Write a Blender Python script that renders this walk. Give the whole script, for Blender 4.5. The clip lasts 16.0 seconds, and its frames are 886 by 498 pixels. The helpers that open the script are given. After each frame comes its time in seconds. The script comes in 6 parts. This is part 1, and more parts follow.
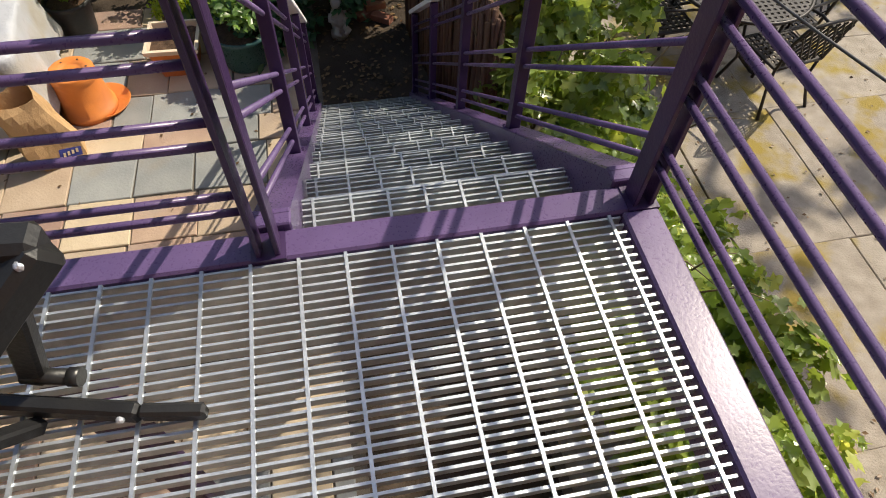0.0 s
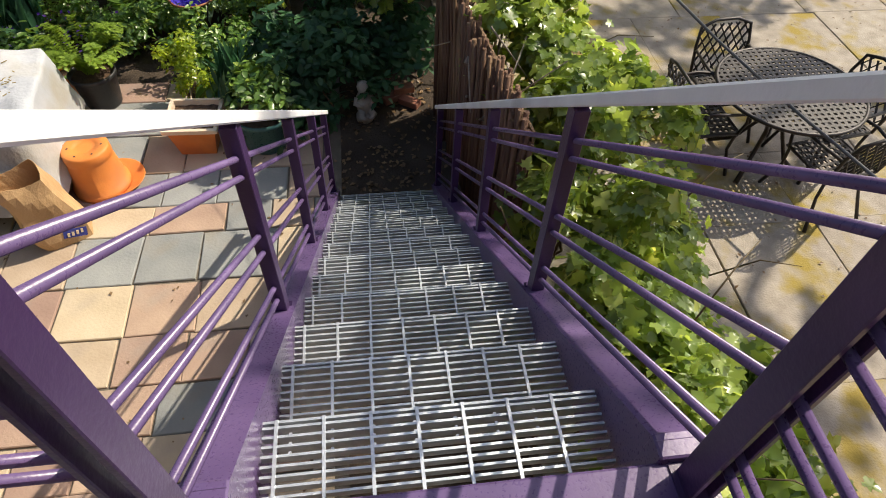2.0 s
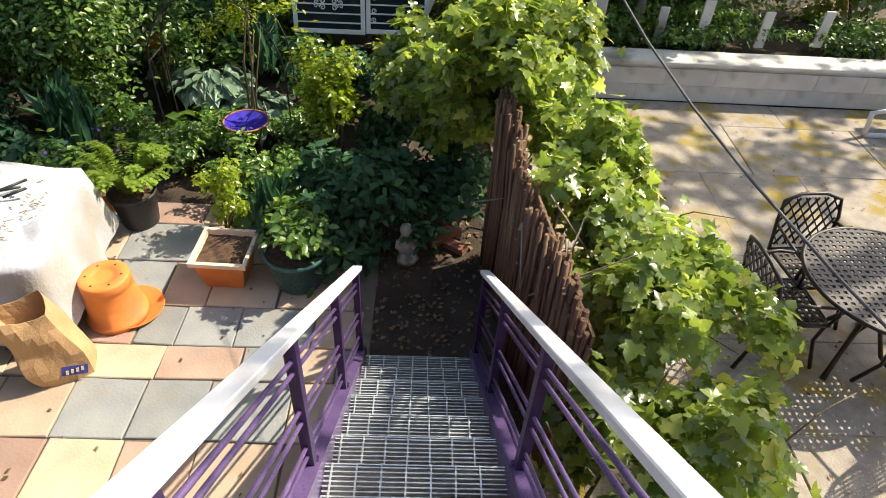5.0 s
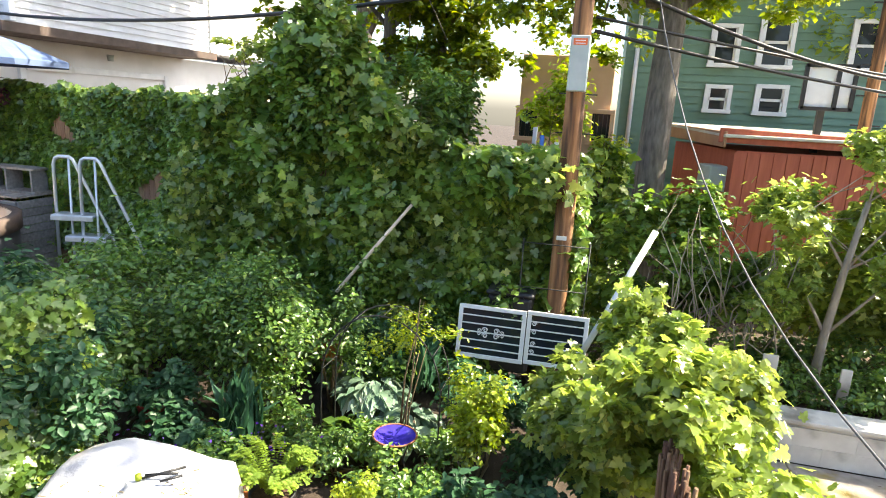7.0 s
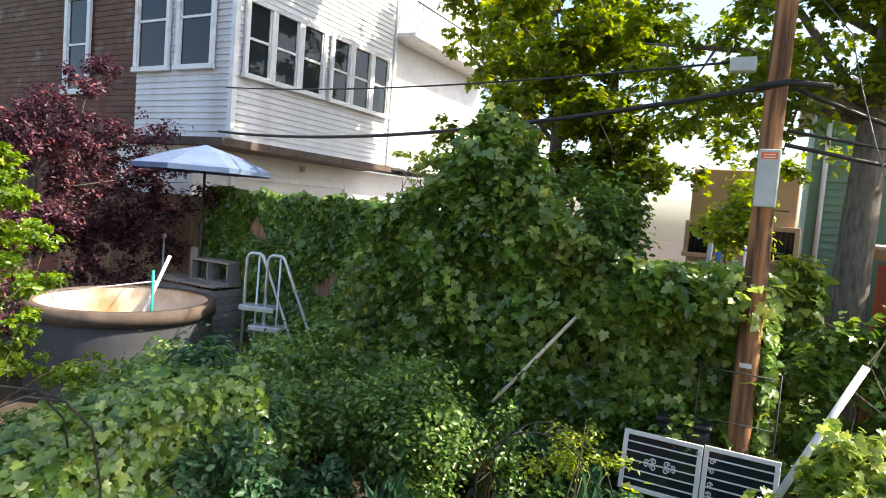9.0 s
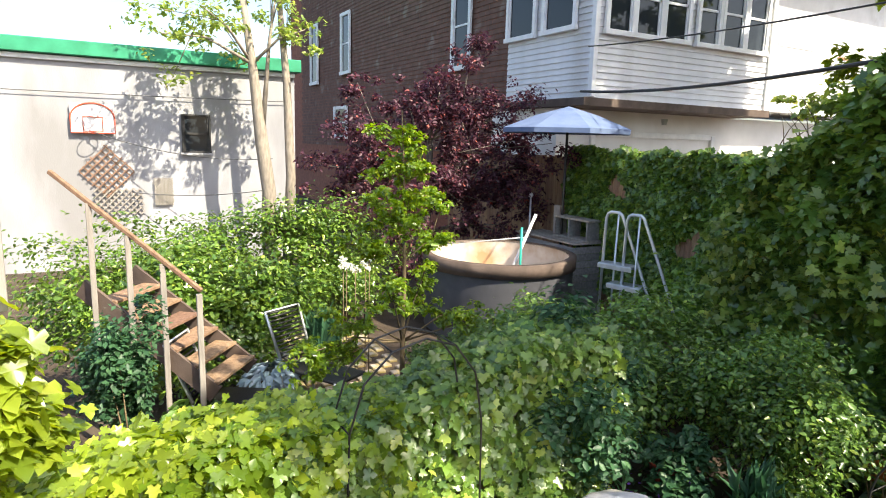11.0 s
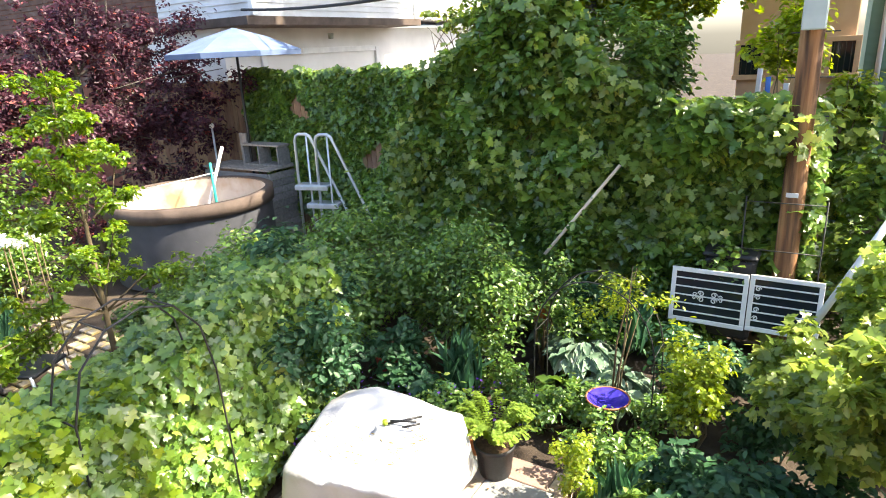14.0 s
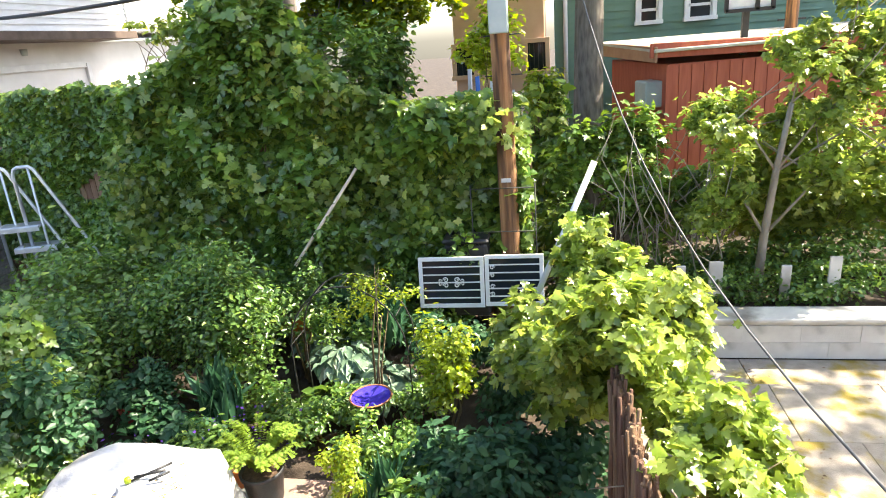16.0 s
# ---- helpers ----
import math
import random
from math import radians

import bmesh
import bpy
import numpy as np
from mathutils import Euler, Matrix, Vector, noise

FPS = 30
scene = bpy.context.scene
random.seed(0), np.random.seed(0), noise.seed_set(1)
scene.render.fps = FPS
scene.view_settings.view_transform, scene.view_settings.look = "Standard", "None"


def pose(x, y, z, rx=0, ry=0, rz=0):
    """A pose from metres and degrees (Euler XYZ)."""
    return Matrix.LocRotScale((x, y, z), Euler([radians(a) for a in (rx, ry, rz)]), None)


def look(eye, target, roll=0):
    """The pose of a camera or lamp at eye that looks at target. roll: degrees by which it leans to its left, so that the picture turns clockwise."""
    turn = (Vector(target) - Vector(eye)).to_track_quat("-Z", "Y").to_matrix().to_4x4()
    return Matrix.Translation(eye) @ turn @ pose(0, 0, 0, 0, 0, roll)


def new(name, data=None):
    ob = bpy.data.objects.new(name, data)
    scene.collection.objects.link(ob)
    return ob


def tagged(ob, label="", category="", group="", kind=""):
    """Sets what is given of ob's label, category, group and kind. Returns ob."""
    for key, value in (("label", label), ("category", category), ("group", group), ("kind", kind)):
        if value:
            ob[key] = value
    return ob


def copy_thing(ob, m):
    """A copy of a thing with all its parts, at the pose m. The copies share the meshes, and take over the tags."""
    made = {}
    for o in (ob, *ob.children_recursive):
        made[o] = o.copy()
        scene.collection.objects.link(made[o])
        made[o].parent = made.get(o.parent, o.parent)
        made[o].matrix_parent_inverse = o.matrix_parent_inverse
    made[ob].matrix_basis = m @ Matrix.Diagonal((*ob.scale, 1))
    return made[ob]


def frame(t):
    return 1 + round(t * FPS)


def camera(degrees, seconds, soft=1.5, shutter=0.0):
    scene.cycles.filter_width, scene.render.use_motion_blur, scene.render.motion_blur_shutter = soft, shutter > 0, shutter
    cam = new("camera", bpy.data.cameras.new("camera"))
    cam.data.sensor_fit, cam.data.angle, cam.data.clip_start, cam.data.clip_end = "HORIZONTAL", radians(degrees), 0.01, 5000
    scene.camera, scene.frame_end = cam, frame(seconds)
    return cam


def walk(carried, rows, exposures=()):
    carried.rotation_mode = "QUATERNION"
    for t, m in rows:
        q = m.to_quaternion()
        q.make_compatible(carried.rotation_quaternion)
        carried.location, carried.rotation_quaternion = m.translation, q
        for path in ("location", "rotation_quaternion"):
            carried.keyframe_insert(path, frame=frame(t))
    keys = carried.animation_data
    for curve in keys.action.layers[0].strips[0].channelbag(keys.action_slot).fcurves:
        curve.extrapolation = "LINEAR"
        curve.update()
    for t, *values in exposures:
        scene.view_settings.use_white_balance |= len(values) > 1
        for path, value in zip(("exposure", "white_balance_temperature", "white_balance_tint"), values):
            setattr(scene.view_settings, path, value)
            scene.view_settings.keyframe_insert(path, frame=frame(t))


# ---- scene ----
cam = camera(71.3, 16.0, soft=1.0)
PATH = [
    (0, (-0.236, -0.881, 3.702), (0.03, 0.248, 2.073), 2.9),
    (0.5, (-0.217, -0.778, 3.696), (0.127, 0.399, 2.116), 6.1),
    (1, (-0.1, -0.632, 3.697), (0.089, 0.66, 2.182), 5.2),
    (1.5, (-0.066, -0.517, 3.693), (0.065, 0.812, 2.204), 2.2),
    (2, (-0.096, -0.368, 3.684), (0.111, 0.902, 2.153), 3.0),
    (2.5, (-0.127, -0.251, 3.679), (0.171, 0.954, 2.11), 7.9),
    (3, (-0.063, -0.077, 3.674), (0.051, 1.162, 2.109), 3.4),
    (3.2, (-0.045, -0.016, 3.674), (0.043, 1.232, 2.113), 3.5),
    (5.3, (-0.011, 0.419, 3.659), (0.048, 2.047, 2.499), 3.9),
    (5.5, (-0.016, 0.441, 3.666), (-0.021, 2.164, 2.65), 3.0),
    (6, (-0.049, 0.406, 3.683), (-0.325, 2.228, 2.907), 2.4),
    (6.5, (-0.062, 0.444, 3.694), (-0.49, 2.304, 3.099), 1.5),
    (7, (-0.075, 0.464, 3.706), (-0.541, 2.356, 3.256), 3.2),
    (7.5, (-0.073, 0.511, 3.704), (-0.541, 2.44, 3.462), 4.2),
    (8, (-0.108, 0.509, 3.706), (-0.588, 2.451, 3.697), 5.2),
    (8.5, (-0.193, 0.43, 3.69), (-0.842, 2.321, 3.735), 4.2),
    (9, (-0.286, 0.494, 3.679), (-1.232, 2.251, 3.544), 4.6),
    (9.5, (-0.332, 0.616, 3.673), (-1.69, 2.067, 3.453), 2.4),
    (10, (-0.402, 0.694, 3.674), (-2.011, 1.853, 3.41), 2.8),
    (10.2, (-0.405, 0.683, 3.679), (-2.111, 1.692, 3.412), 2.9),
    (12.3, (-0.054, 0.142, 3.974), (-1.738, 1.118, 3.514), -0.4),
    (12.5, (-0.046, 0.149, 3.98), (-1.69, 1.173, 3.483), -1.2),
    (13, (-0.053, 0.195, 3.981), (-1.555, 1.393, 3.426), -2.0),
    (13.5, (-0.088, 0.226, 3.98), (-1.366, 1.647, 3.388), -1.9),
    (14, (-0.14, 0.289, 3.967), (-1.169, 1.889, 3.35), -3.0),
    (14.5, (-0.135, 0.367, 3.948), (-1.0, 2.059, 3.324), -4.7),
    (15, (-0.074, 0.428, 3.939), (-0.707, 2.215, 3.304), -5.2),
    (15.5, (0.052, 0.439, 3.934), (-0.399, 2.284, 3.305), -4.6),
    (16, (0.172, 0.426, 3.936), (-0.193, 2.286, 3.297), -4.8),
]
walk(cam, [(t, look(eye, target, roll)) for t, eye, target, roll in PATH],
     exposures=[(0, 0.2), (1.5, 0.38), (3.2, 0.38), (5.3, 0.95), (6, 1.25), (7, 1.95), (8, 2.0), (8.5, 1.5), (9, 1.4), (9.5, 1.55), (10.2, 1.75), (12.3, 0.42), (13, 0.8), (13.5, 1.35), (14, 2.0), (14.5, 2.2), (15.3, 2.2), (16, 2.1)])

# ---------------- light ----------------
SUN_DIR = Vector((0.90, 0.42, 1.05)).normalized()
world = bpy.data.worlds.new("sky")
scene.world = world
world.use_nodes = True
wn = world.node_tree.nodes
sky = wn.new("ShaderNodeTexSky")
sky.sky_type = "NISHITA"
sky.sun_disc = False
sky.sun_elevation = math.asin(SUN_DIR.z)
sky.sun_rotation = math.atan2(SUN_DIR.x, SUN_DIR.y)
sky.air_density, sky.dust_density = 1.0, 2.5
wn["Background"].inputs[1].default_value = 0.15
world.node_tree.links.new(sky.outputs[0], wn["Background"].inputs[0])
sun = new("sun", bpy.data.lights.new("sun", "SUN"))
sun.data.energy, sun.data.angle, sun.data.color = 5.0, radians(0.6), (1.0, 0.90, 0.72)
sun.matrix_world = look(SUN_DIR * 40, (0, 0, 0))


# ---------------- materials ----------------
def shader(name):
    m = bpy.data.materials.new(name)
    m.use_nodes = True
    nt = m.node_tree
    return m, nt, nt.nodes["Principled BSDF"], lambda k: nt.nodes.new("ShaderNode" + k), nt.links.new


def surface(name, a, b, rough=0.7, scale=4.0, fine=60.0, bump=0.3, metal=0.0, c=None, stain=0.0, vary=0.0, stretch=(1, 1, 1), coat=0.0, spec=0.4):
    """Two colours mixed by a coarse noise, fine relief, optional third colour in stains, and a shade by object."""
    m, nt, p, node, link = shader(name)
    tc, mp = node("TexCoord"), node("Mapping")
    mp.inputs["Scale"].default_value = stretch
    link(tc.outputs["Object"], mp.inputs[0])
    n1, n2, r1 = node("TexNoise"), node("TexNoise"), node("ValToRGB")
    n1.inputs["Scale"].default_value, n1.inputs["Detail"].default_value = scale, 6
    n2.inputs["Scale"].default_value, n2.inputs["Detail"].default_value = fine, 4
    link(mp.outputs[0], n1.inputs[0]), link(mp.outputs[0], n2.inputs[0])
    r1.color_ramp.elements[0].position, r1.color_ramp.elements[1].position = 0.32, 0.68
    r1.color_ramp.elements[0].color, r1.color_ramp.elements[1].color = (*a, 1), (*b, 1)
    link(n1.outputs[0], r1.inputs[0])
    last = r1.outputs[0]
    if c:
        n3, r3, mx = node("TexNoise"), node("ValToRGB"), node("Mix")
        mx.data_type = "RGBA"
        n3.inputs["Scale"].default_value, n3.inputs["Detail"].default_value = scale * 0.45, 8
        n3.noise_dimensions = "4D"
        n3.inputs["W"].default_value = 3.7
        link(mp.outputs[0], n3.inputs[0])
        r3.color_ramp.elements[0].position, r3.color_ramp.elements[1].position = 0.62 - stain * 0.3, 0.72 - stain * 0.2
        link(n3.outputs[0], r3.inputs[0]), link(r3.outputs[0], mx.inputs[0])
        link(last, mx.inputs[6])
        mx.inputs[7].default_value = (*c, 1)
        last = mx.outputs[2]
    if vary:
        oi, hv, mr, mh = node("ObjectInfo"), node("HueSaturation"), node("MapRange"), node("MapRange")
        mr.inputs[3].default_value, mr.inputs[4].default_value = 1 - vary, 1 + vary
        mh.inputs[3].default_value, mh.inputs[4].default_value = 0.5 - vary * 0.06, 0.5 + vary * 0.06
        link(oi.outputs["Random"], mr.inputs[0]), link(mr.outputs[0], hv.inputs["Value"])
        link(oi.outputs["Random"], mh.inputs[0]), link(mh.outputs[0], hv.inputs["Hue"])
        link(last, hv.inputs["Color"])
        last = hv.outputs[0]
    link(last, p.inputs["Base Color"])
    rr = node("MapRange")
    rr.inputs[3].default_value, rr.inputs[4].default_value = max(0.05, rough - 0.12), min(1, rough + 0.12)
    link(n2.outputs[0], rr.inputs[0]), link(rr.outputs[0], p.inputs["Roughness"])
    p.inputs["Metallic"].default_value = metal
    p.inputs["Specular IOR Level"].default_value = spec
    if bump:
        bp = node("Bump")
        bp.inputs["Strength"].default_value, bp.inputs["Distance"].default_value = bump, 0.01
        link(n2.outputs[0], bp.inputs["Height"]), link(bp.outputs[0], p.inputs["Normal"])
    return m


def foliage(name, a, b, tip=None, glow=0.35, rough=0.45, spec=0.35):
    """Leaves: each leaf its own shade, light passing through."""
    m, nt, p, node, link = shader(name)
    g, r = node("NewGeometry"), node("ValToRGB")
    r.color_ramp.elements[0].color, r.color_ramp.elements[1].color = (*a, 1), (*b, 1)
    if tip:
        e = r.color_ramp.elements.new(0.9)
        e.color = (*b, 1)
        r.color_ramp.elements[2].color = (*tip, 1)
    link(g.outputs["Random Per Island"], r.inputs[0])
    # broad noise paints light and shade contrast into patches of leaves
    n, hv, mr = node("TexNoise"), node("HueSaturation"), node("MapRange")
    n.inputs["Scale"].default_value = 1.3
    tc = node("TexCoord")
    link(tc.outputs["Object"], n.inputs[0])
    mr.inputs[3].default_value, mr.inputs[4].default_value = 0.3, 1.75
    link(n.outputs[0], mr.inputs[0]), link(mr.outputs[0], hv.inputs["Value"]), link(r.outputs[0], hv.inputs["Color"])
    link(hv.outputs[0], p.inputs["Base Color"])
    p.inputs["Roughness"].default_value, p.inputs["Specular IOR Level"].default_value = rough, spec
    t, mx, out = node("BsdfTranslucent"), node("MixShader"), nt.nodes["Material Output"]
    gm = node("HueSaturation")
    gm.inputs["Hue"].default_value, gm.inputs["Saturation"].default_value, gm.inputs["Value"].default_value = 0.485, 1.1, 1.7
    link(hv.outputs[0], gm.inputs["Color"]), link(gm.outputs[0], t.inputs[0])
    mx.inputs[0].default_value = glow
    link(p.outputs[0], mx.inputs[1]), link(t.outputs[0], mx.inputs[2]), link(mx.outputs[0], out.inputs[0])
    return m


def glassy(name, tint=(0.02, 0.025, 0.03), rough=0.04):
    m, nt, p, node, link = shader(name)
    p.inputs["Base Color"].default_value = (*tint, 1)
    p.inputs["Roughness"].default_value = rough
    p.inputs["Specular IOR Level"].default_value = 0.28
    return m


PURPLE = surface("purple_paint", (0.088, 0.056, 0.145), (0.125, 0.08, 0.19), 0.30, 6, 140, 0.04, c=(0.17, 0.11, 0.25), stain=0.15, spec=0.5)
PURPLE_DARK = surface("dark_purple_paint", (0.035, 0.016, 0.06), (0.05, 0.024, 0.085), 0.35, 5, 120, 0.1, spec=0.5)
GALV = surface("galvanised_steel", (0.46, 0.495, 0.53), (0.62, 0.655, 0.69), 0.40, 30, 220, 0.15, metal=0.72)
WHITE_CAP = surface("white_rail_cap", (0.68, 0.68, 0.70), (0.80, 0.80, 0.81), 0.45, 5, 90, 0.08, c=(0.55, 0.54, 0.55), stain=0.1)
BLACK_METAL = surface("black_metal", (0.012, 0.012, 0.013), (0.022, 0.022, 0.022), 0.4, 8, 120, 0.1)
MESH_TAN = surface("tan_woven", (0.25, 0.20, 0.13), (0.35, 0.29, 0.2), 0.8, 40, 300, 0.4)
SOIL = surface("soil", (0.035, 0.024, 0.016), (0.07, 0.05, 0.034), 0.95, 3, 45, 1.0, c=(0.10, 0.075, 0.05), stain=0.25)
SOIL_POT = surface("potting_soil", (0.05, 0.028, 0.016), (0.12, 0.07, 0.04), 0.95, 20, 90, 1.0)
STONE_BED = surface("joint_sand", (0.10, 0.085, 0.065), (0.16, 0.135, 0.105), 0.95, 8, 80, 0.6)
FLAG_TAN = surface("tan_flagstone", (0.40, 0.31, 0.215), (0.50, 0.40, 0.29), 0.8, 3, 50, 0.35, c=(0.33, 0.27, 0.22), stain=0.3, vary=0.16)
FLAG_BLUE = surface("blue_grey_flagstone", (0.20, 0.21, 0.21), (0.28, 0.285, 0.275), 0.75, 3, 50, 0.35, c=(0.25, 0.22, 0.18), stain=0.3, vary=0.15)
FLAG_PINK = surface("pinkish_flagstone", (0.30, 0.20, 0.155), (0.40, 0.28, 0.21), 0.8, 3, 50, 0.35, c=(0.27, 0.23, 0.2), stain=0.3, vary=0.15)
CONCRETE = surface("mossy_concrete", (0.24, 0.205, 0.165), (0.36, 0.315, 0.26), 0.85, 7, 70, 0.6, c=(0.27, 0.20, 0.035), stain=0.38, vary=0.05)
WALL_WHITE = surface("worn_white_paint", (0.46, 0.44, 0.40), (0.62, 0.60, 0.55), 0.8, 3, 60, 0.4, c=(0.20, 0.18, 0.15), stain=0.3, vary=0.06)
REED = surface("reed_bark", (0.11, 0.06, 0.035), (0.24, 0.145, 0.09), 0.9, 3, 30, 0.9, stretch=(12, 12, 0.6), vary=0.25)
WOOD_GREY = surface("weathered_grey_wood", (0.22, 0.20, 0.175), (0.36, 0.33, 0.29), 0.85, 3, 40, 0.5, stretch=(6, 6, 0.7), vary=0.12)
WOOD_FENCE = surface("brown_fence_wood", (0.17, 0.10, 0.06), (0.30, 0.19, 0.12), 0.85, 3, 40, 0.5, stretch=(6, 6, 0.7), vary=0.2)
DARK_TIMBER = surface("dark_weathered_timber", (0.07, 0.05, 0.04), (0.13, 0.095, 0.075), 0.85, 3, 40, 0.4)
WOOD_DECK = surface("grey_deck_boards", (0.19, 0.185, 0.18), (0.30, 0.29, 0.28), 0.85, 3, 40, 0.5, stretch=(0.8, 6, 6), vary=0.15)
WOOD_PANEL = surface("pale_bleached_boards", (0.25, 0.23, 0.21), (0.35, 0.33, 0.30), 0.8, 3, 50, 0.35, stretch=(6, 6, 0.6), c=(0.38, 0.33, 0.27), stain=0.2, vary=0.08)
POLE_WOOD = surface("pole_wood", (0.26, 0.115, 0.045), (0.46, 0.24, 0.11), 0.85, 3, 50, 0.7, stretch=(7, 7, 0.5), c=(0.085, 0.045, 0.026), stain=0.6)
BARK = surface("grey_bark", (0.10, 0.085, 0.07), (0.22, 0.19, 0.16), 0.95, 6, 45, 1.0, stretch=(3, 3, 0.7))
BARK_PALE = surface("pale_bark", (0.22, 0.19, 0.15), (0.36, 0.31, 0.25), 0.9, 6, 45, 0.8, stretch=(3, 3, 0.8))
STEM = surface("stem", (0.10, 0.075, 0.04), (0.17, 0.13, 0.07), 0.9, 10, 60, 0.5)
TERRACOTTA = surface("orange_plastic_pot", (0.62, 0.19, 0.035), (0.70, 0.25, 0.06), 0.5, 5, 90, 0.12, c=(0.52, 0.17, 0.05), stain=0.25)
CREAM = surface("cream_rim", (0.66, 0.52, 0.38), (0.74, 0.62, 0.48), 0.6, 8, 80, 0.2)
POT_BLACK = surface("black_nursery_pot", (0.018, 0.018, 0.02), (0.035, 0.034, 0.036), 0.5, 6, 80, 0.15)
POT_GREEN = surface("blue_green_glazed_pot", (0.03, 0.085, 0.085), (0.055, 0.13, 0.125), 0.3, 6, 80, 0.15)
POT_RED = surface("red_plastic_pot", (0.30, 0.025, 0.02), (0.38, 0.04, 0.03), 0.45, 6, 80, 0.1)
PAPER = surface("brown_kraft_paper", (0.42, 0.26, 0.125), (0.52, 0.34, 0.175), 0.75, 4, 60, 0.35, c=(0.46, 0.29, 0.15), stain=0.3)
BLUE_INK = surface("blue_print", (0.035, 0.045, 0.22), (0.05, 0.06, 0.28), 0.7, 10, 80, 0.1)
GREEN_INK = surface("green_print", (0.22, 0.36, 0.08), (0.28, 0.42, 0.10), 0.7, 10, 80, 0.1)
PALE_INK = surface("pale_print", (0.62, 0.48, 0.30), (0.68, 0.54, 0.36), 0.7, 10, 80, 0.1)
TARP = surface("white_cover_sheet", (0.40, 0.415, 0.45), (0.50, 0.505, 0.53), 0.55, 2.2, 34, 0.6, c=(0.34, 0.29, 0.20), stain=0.22)
DEBRIS = surface("dry_debris", (0.20, 0.15, 0.05), (0.33, 0.26, 0.09), 0.9, 10, 60, 0.4)
CAST = surface("dark_bronze_cast_metal", (0.03, 0.026, 0.024), (0.055, 0.048, 0.044), 0.42, 8, 120, 0.2, metal=0.4)
STONE_STATUE = surface("grey_cast_stone", (0.33, 0.30, 0.25), (0.45, 0.42, 0.36), 0.9, 10, 60, 0.4)
BRICK_RED = surface("old_red_brick", (0.22, 0.09, 0.055), (0.33, 0.15, 0.09), 0.9, 8, 60, 0.5, vary=0.2)
COBALT = surface("cobalt_glass", (0.03, 0.02, 0.26), (0.06, 0.04, 0.40), 0.12, 7, 60, 0.05, c=(0.35, 0.33, 0.55), stain=0.1)
RIM_RUST = surface("rusty_copper", (0.25, 0.09, 0.04), (0.35, 0.15, 0.07), 0.6, 10, 80, 0.3)
PAINT_WHITE = surface("white_paint", (0.68, 0.68, 0.68), (0.78, 0.78, 0.77), 0.5, 4, 60, 0.15, c=(0.52, 0.50, 0.46), stain=0.12)
PLASTIC_WHITE = surface("white_pvc", (0.72, 0.72, 0.72), (0.80, 0.80, 0.80), 0.35, 4, 60, 0.05)
ALU = surface("aluminium", (0.55, 0.57, 0.60), (0.68, 0.70, 0.73), 0.35, 10, 120, 0.1, metal=0.6)
BOX_GREY = surface("grey_green_enamel", (0.36, 0.41, 0.39), (0.44, 0.49, 0.46), 0.45, 5, 90, 0.1)
ORANGE = surface("orange_label", (0.70, 0.13, 0.03), (0.76, 0.17, 0.05), 0.6, 8, 60, 0.05)
CABLE = surface("black_cable", (0.012, 0.012, 0.013), (0.02, 0.02, 0.021), 0.5, 8, 80, 0.1)
WIRE_GREY = surface("grey_steel_wire", (0.07, 0.07, 0.07), (0.12, 0.12, 0.12), 0.6, 8, 80, 0.1)
SIDING = surface("white_clapboard", (0.60, 0.60, 0.61), (0.70, 0.70, 0.71), 0.6, 2, 40, 0.15, c=(0.48, 0.47, 0.46), stain=0.15)
STUCCO_GREY = surface("stained_grey_stucco", (0.27, 0.27, 0.285), (0.40, 0.40, 0.415), 0.9, 1.0, 40, 0.4, stretch=(1, 1, 0.35), c=(0.24, 0.235, 0.235), stain=0.35)
STUCCO_WHITE = surface("white_render", (0.68, 0.67, 0.65), (0.78, 0.77, 0.75), 0.85, 1.5, 40, 0.3)
ROOF_GREEN = surface("green_roof_metal", (0.02, 0.20, 0.10), (0.035, 0.28, 0.15), 0.5, 3, 50, 0.1)
GREEN_SIDING = surface("green_clapboard", (0.13, 0.22, 0.165), (0.17, 0.28, 0.21), 0.7, 2, 40, 0.2)
TAN_STUCCO = surface("peach_stucco", (0.52, 0.33, 0.21), (0.62, 0.41, 0.27), 0.85, 2, 40, 0.3)
SHED_RED = surface("brick_red_siding", (0.36, 0.085, 0.045), (0.46, 0.12, 0.065), 0.75, 3, 40, 0.25, stretch=(6, 6, 0.6))
SHED_TRIM = surface("brown_trim", (0.34, 0.17, 0.09), (0.44, 0.24, 0.13), 0.75, 3, 40, 0.25)
ROOF_PALE = surface("pale_roof_gravel", (0.42, 0.38, 0.30), (0.58, 0.54, 0.45), 0.9, 4, 60, 0.5)
UMBRELLA = surface("pale_blue_canvas", (0.10, 0.145, 0.26), (0.14, 0.19, 0.31), 0.8, 3, 80, 0.2)
TUB_IN = surface("stained_tub_liner", (0.46, 0.40, 0.34), (0.58, 0.52, 0.45), 0.7, 2, 40, 0.3, c=(0.34, 0.20, 0.10), stain=0.3)
TUB_OUT = surface("grey_blue_pool_wall", (0.05, 0.052, 0.06), (0.09, 0.09, 0.10), 0.7, 2, 40, 0.2)
GLASS = glassy("window_glass")
DARK_BAR = surface("dark_iron", (0.02, 0.02, 0.02), (0.035, 0.033, 0.03), 0.6, 8, 80, 0.2)
BLUE_TOY = surface("blue_plastic", (0.03, 0.12, 0.45), (0.05, 0.17, 0.55), 0.5, 6, 60, 0.1)
TEAL = surface("teal_plastic", (0.02, 0.30, 0.24), (0.03, 0.38, 0.30), 0.5, 6, 60, 0.1)
HOOP_RED = surface("red_hoop_paint", (0.45, 0.07, 0.03), (0.52, 0.1, 0.05), 0.6, 6, 60, 0.1)

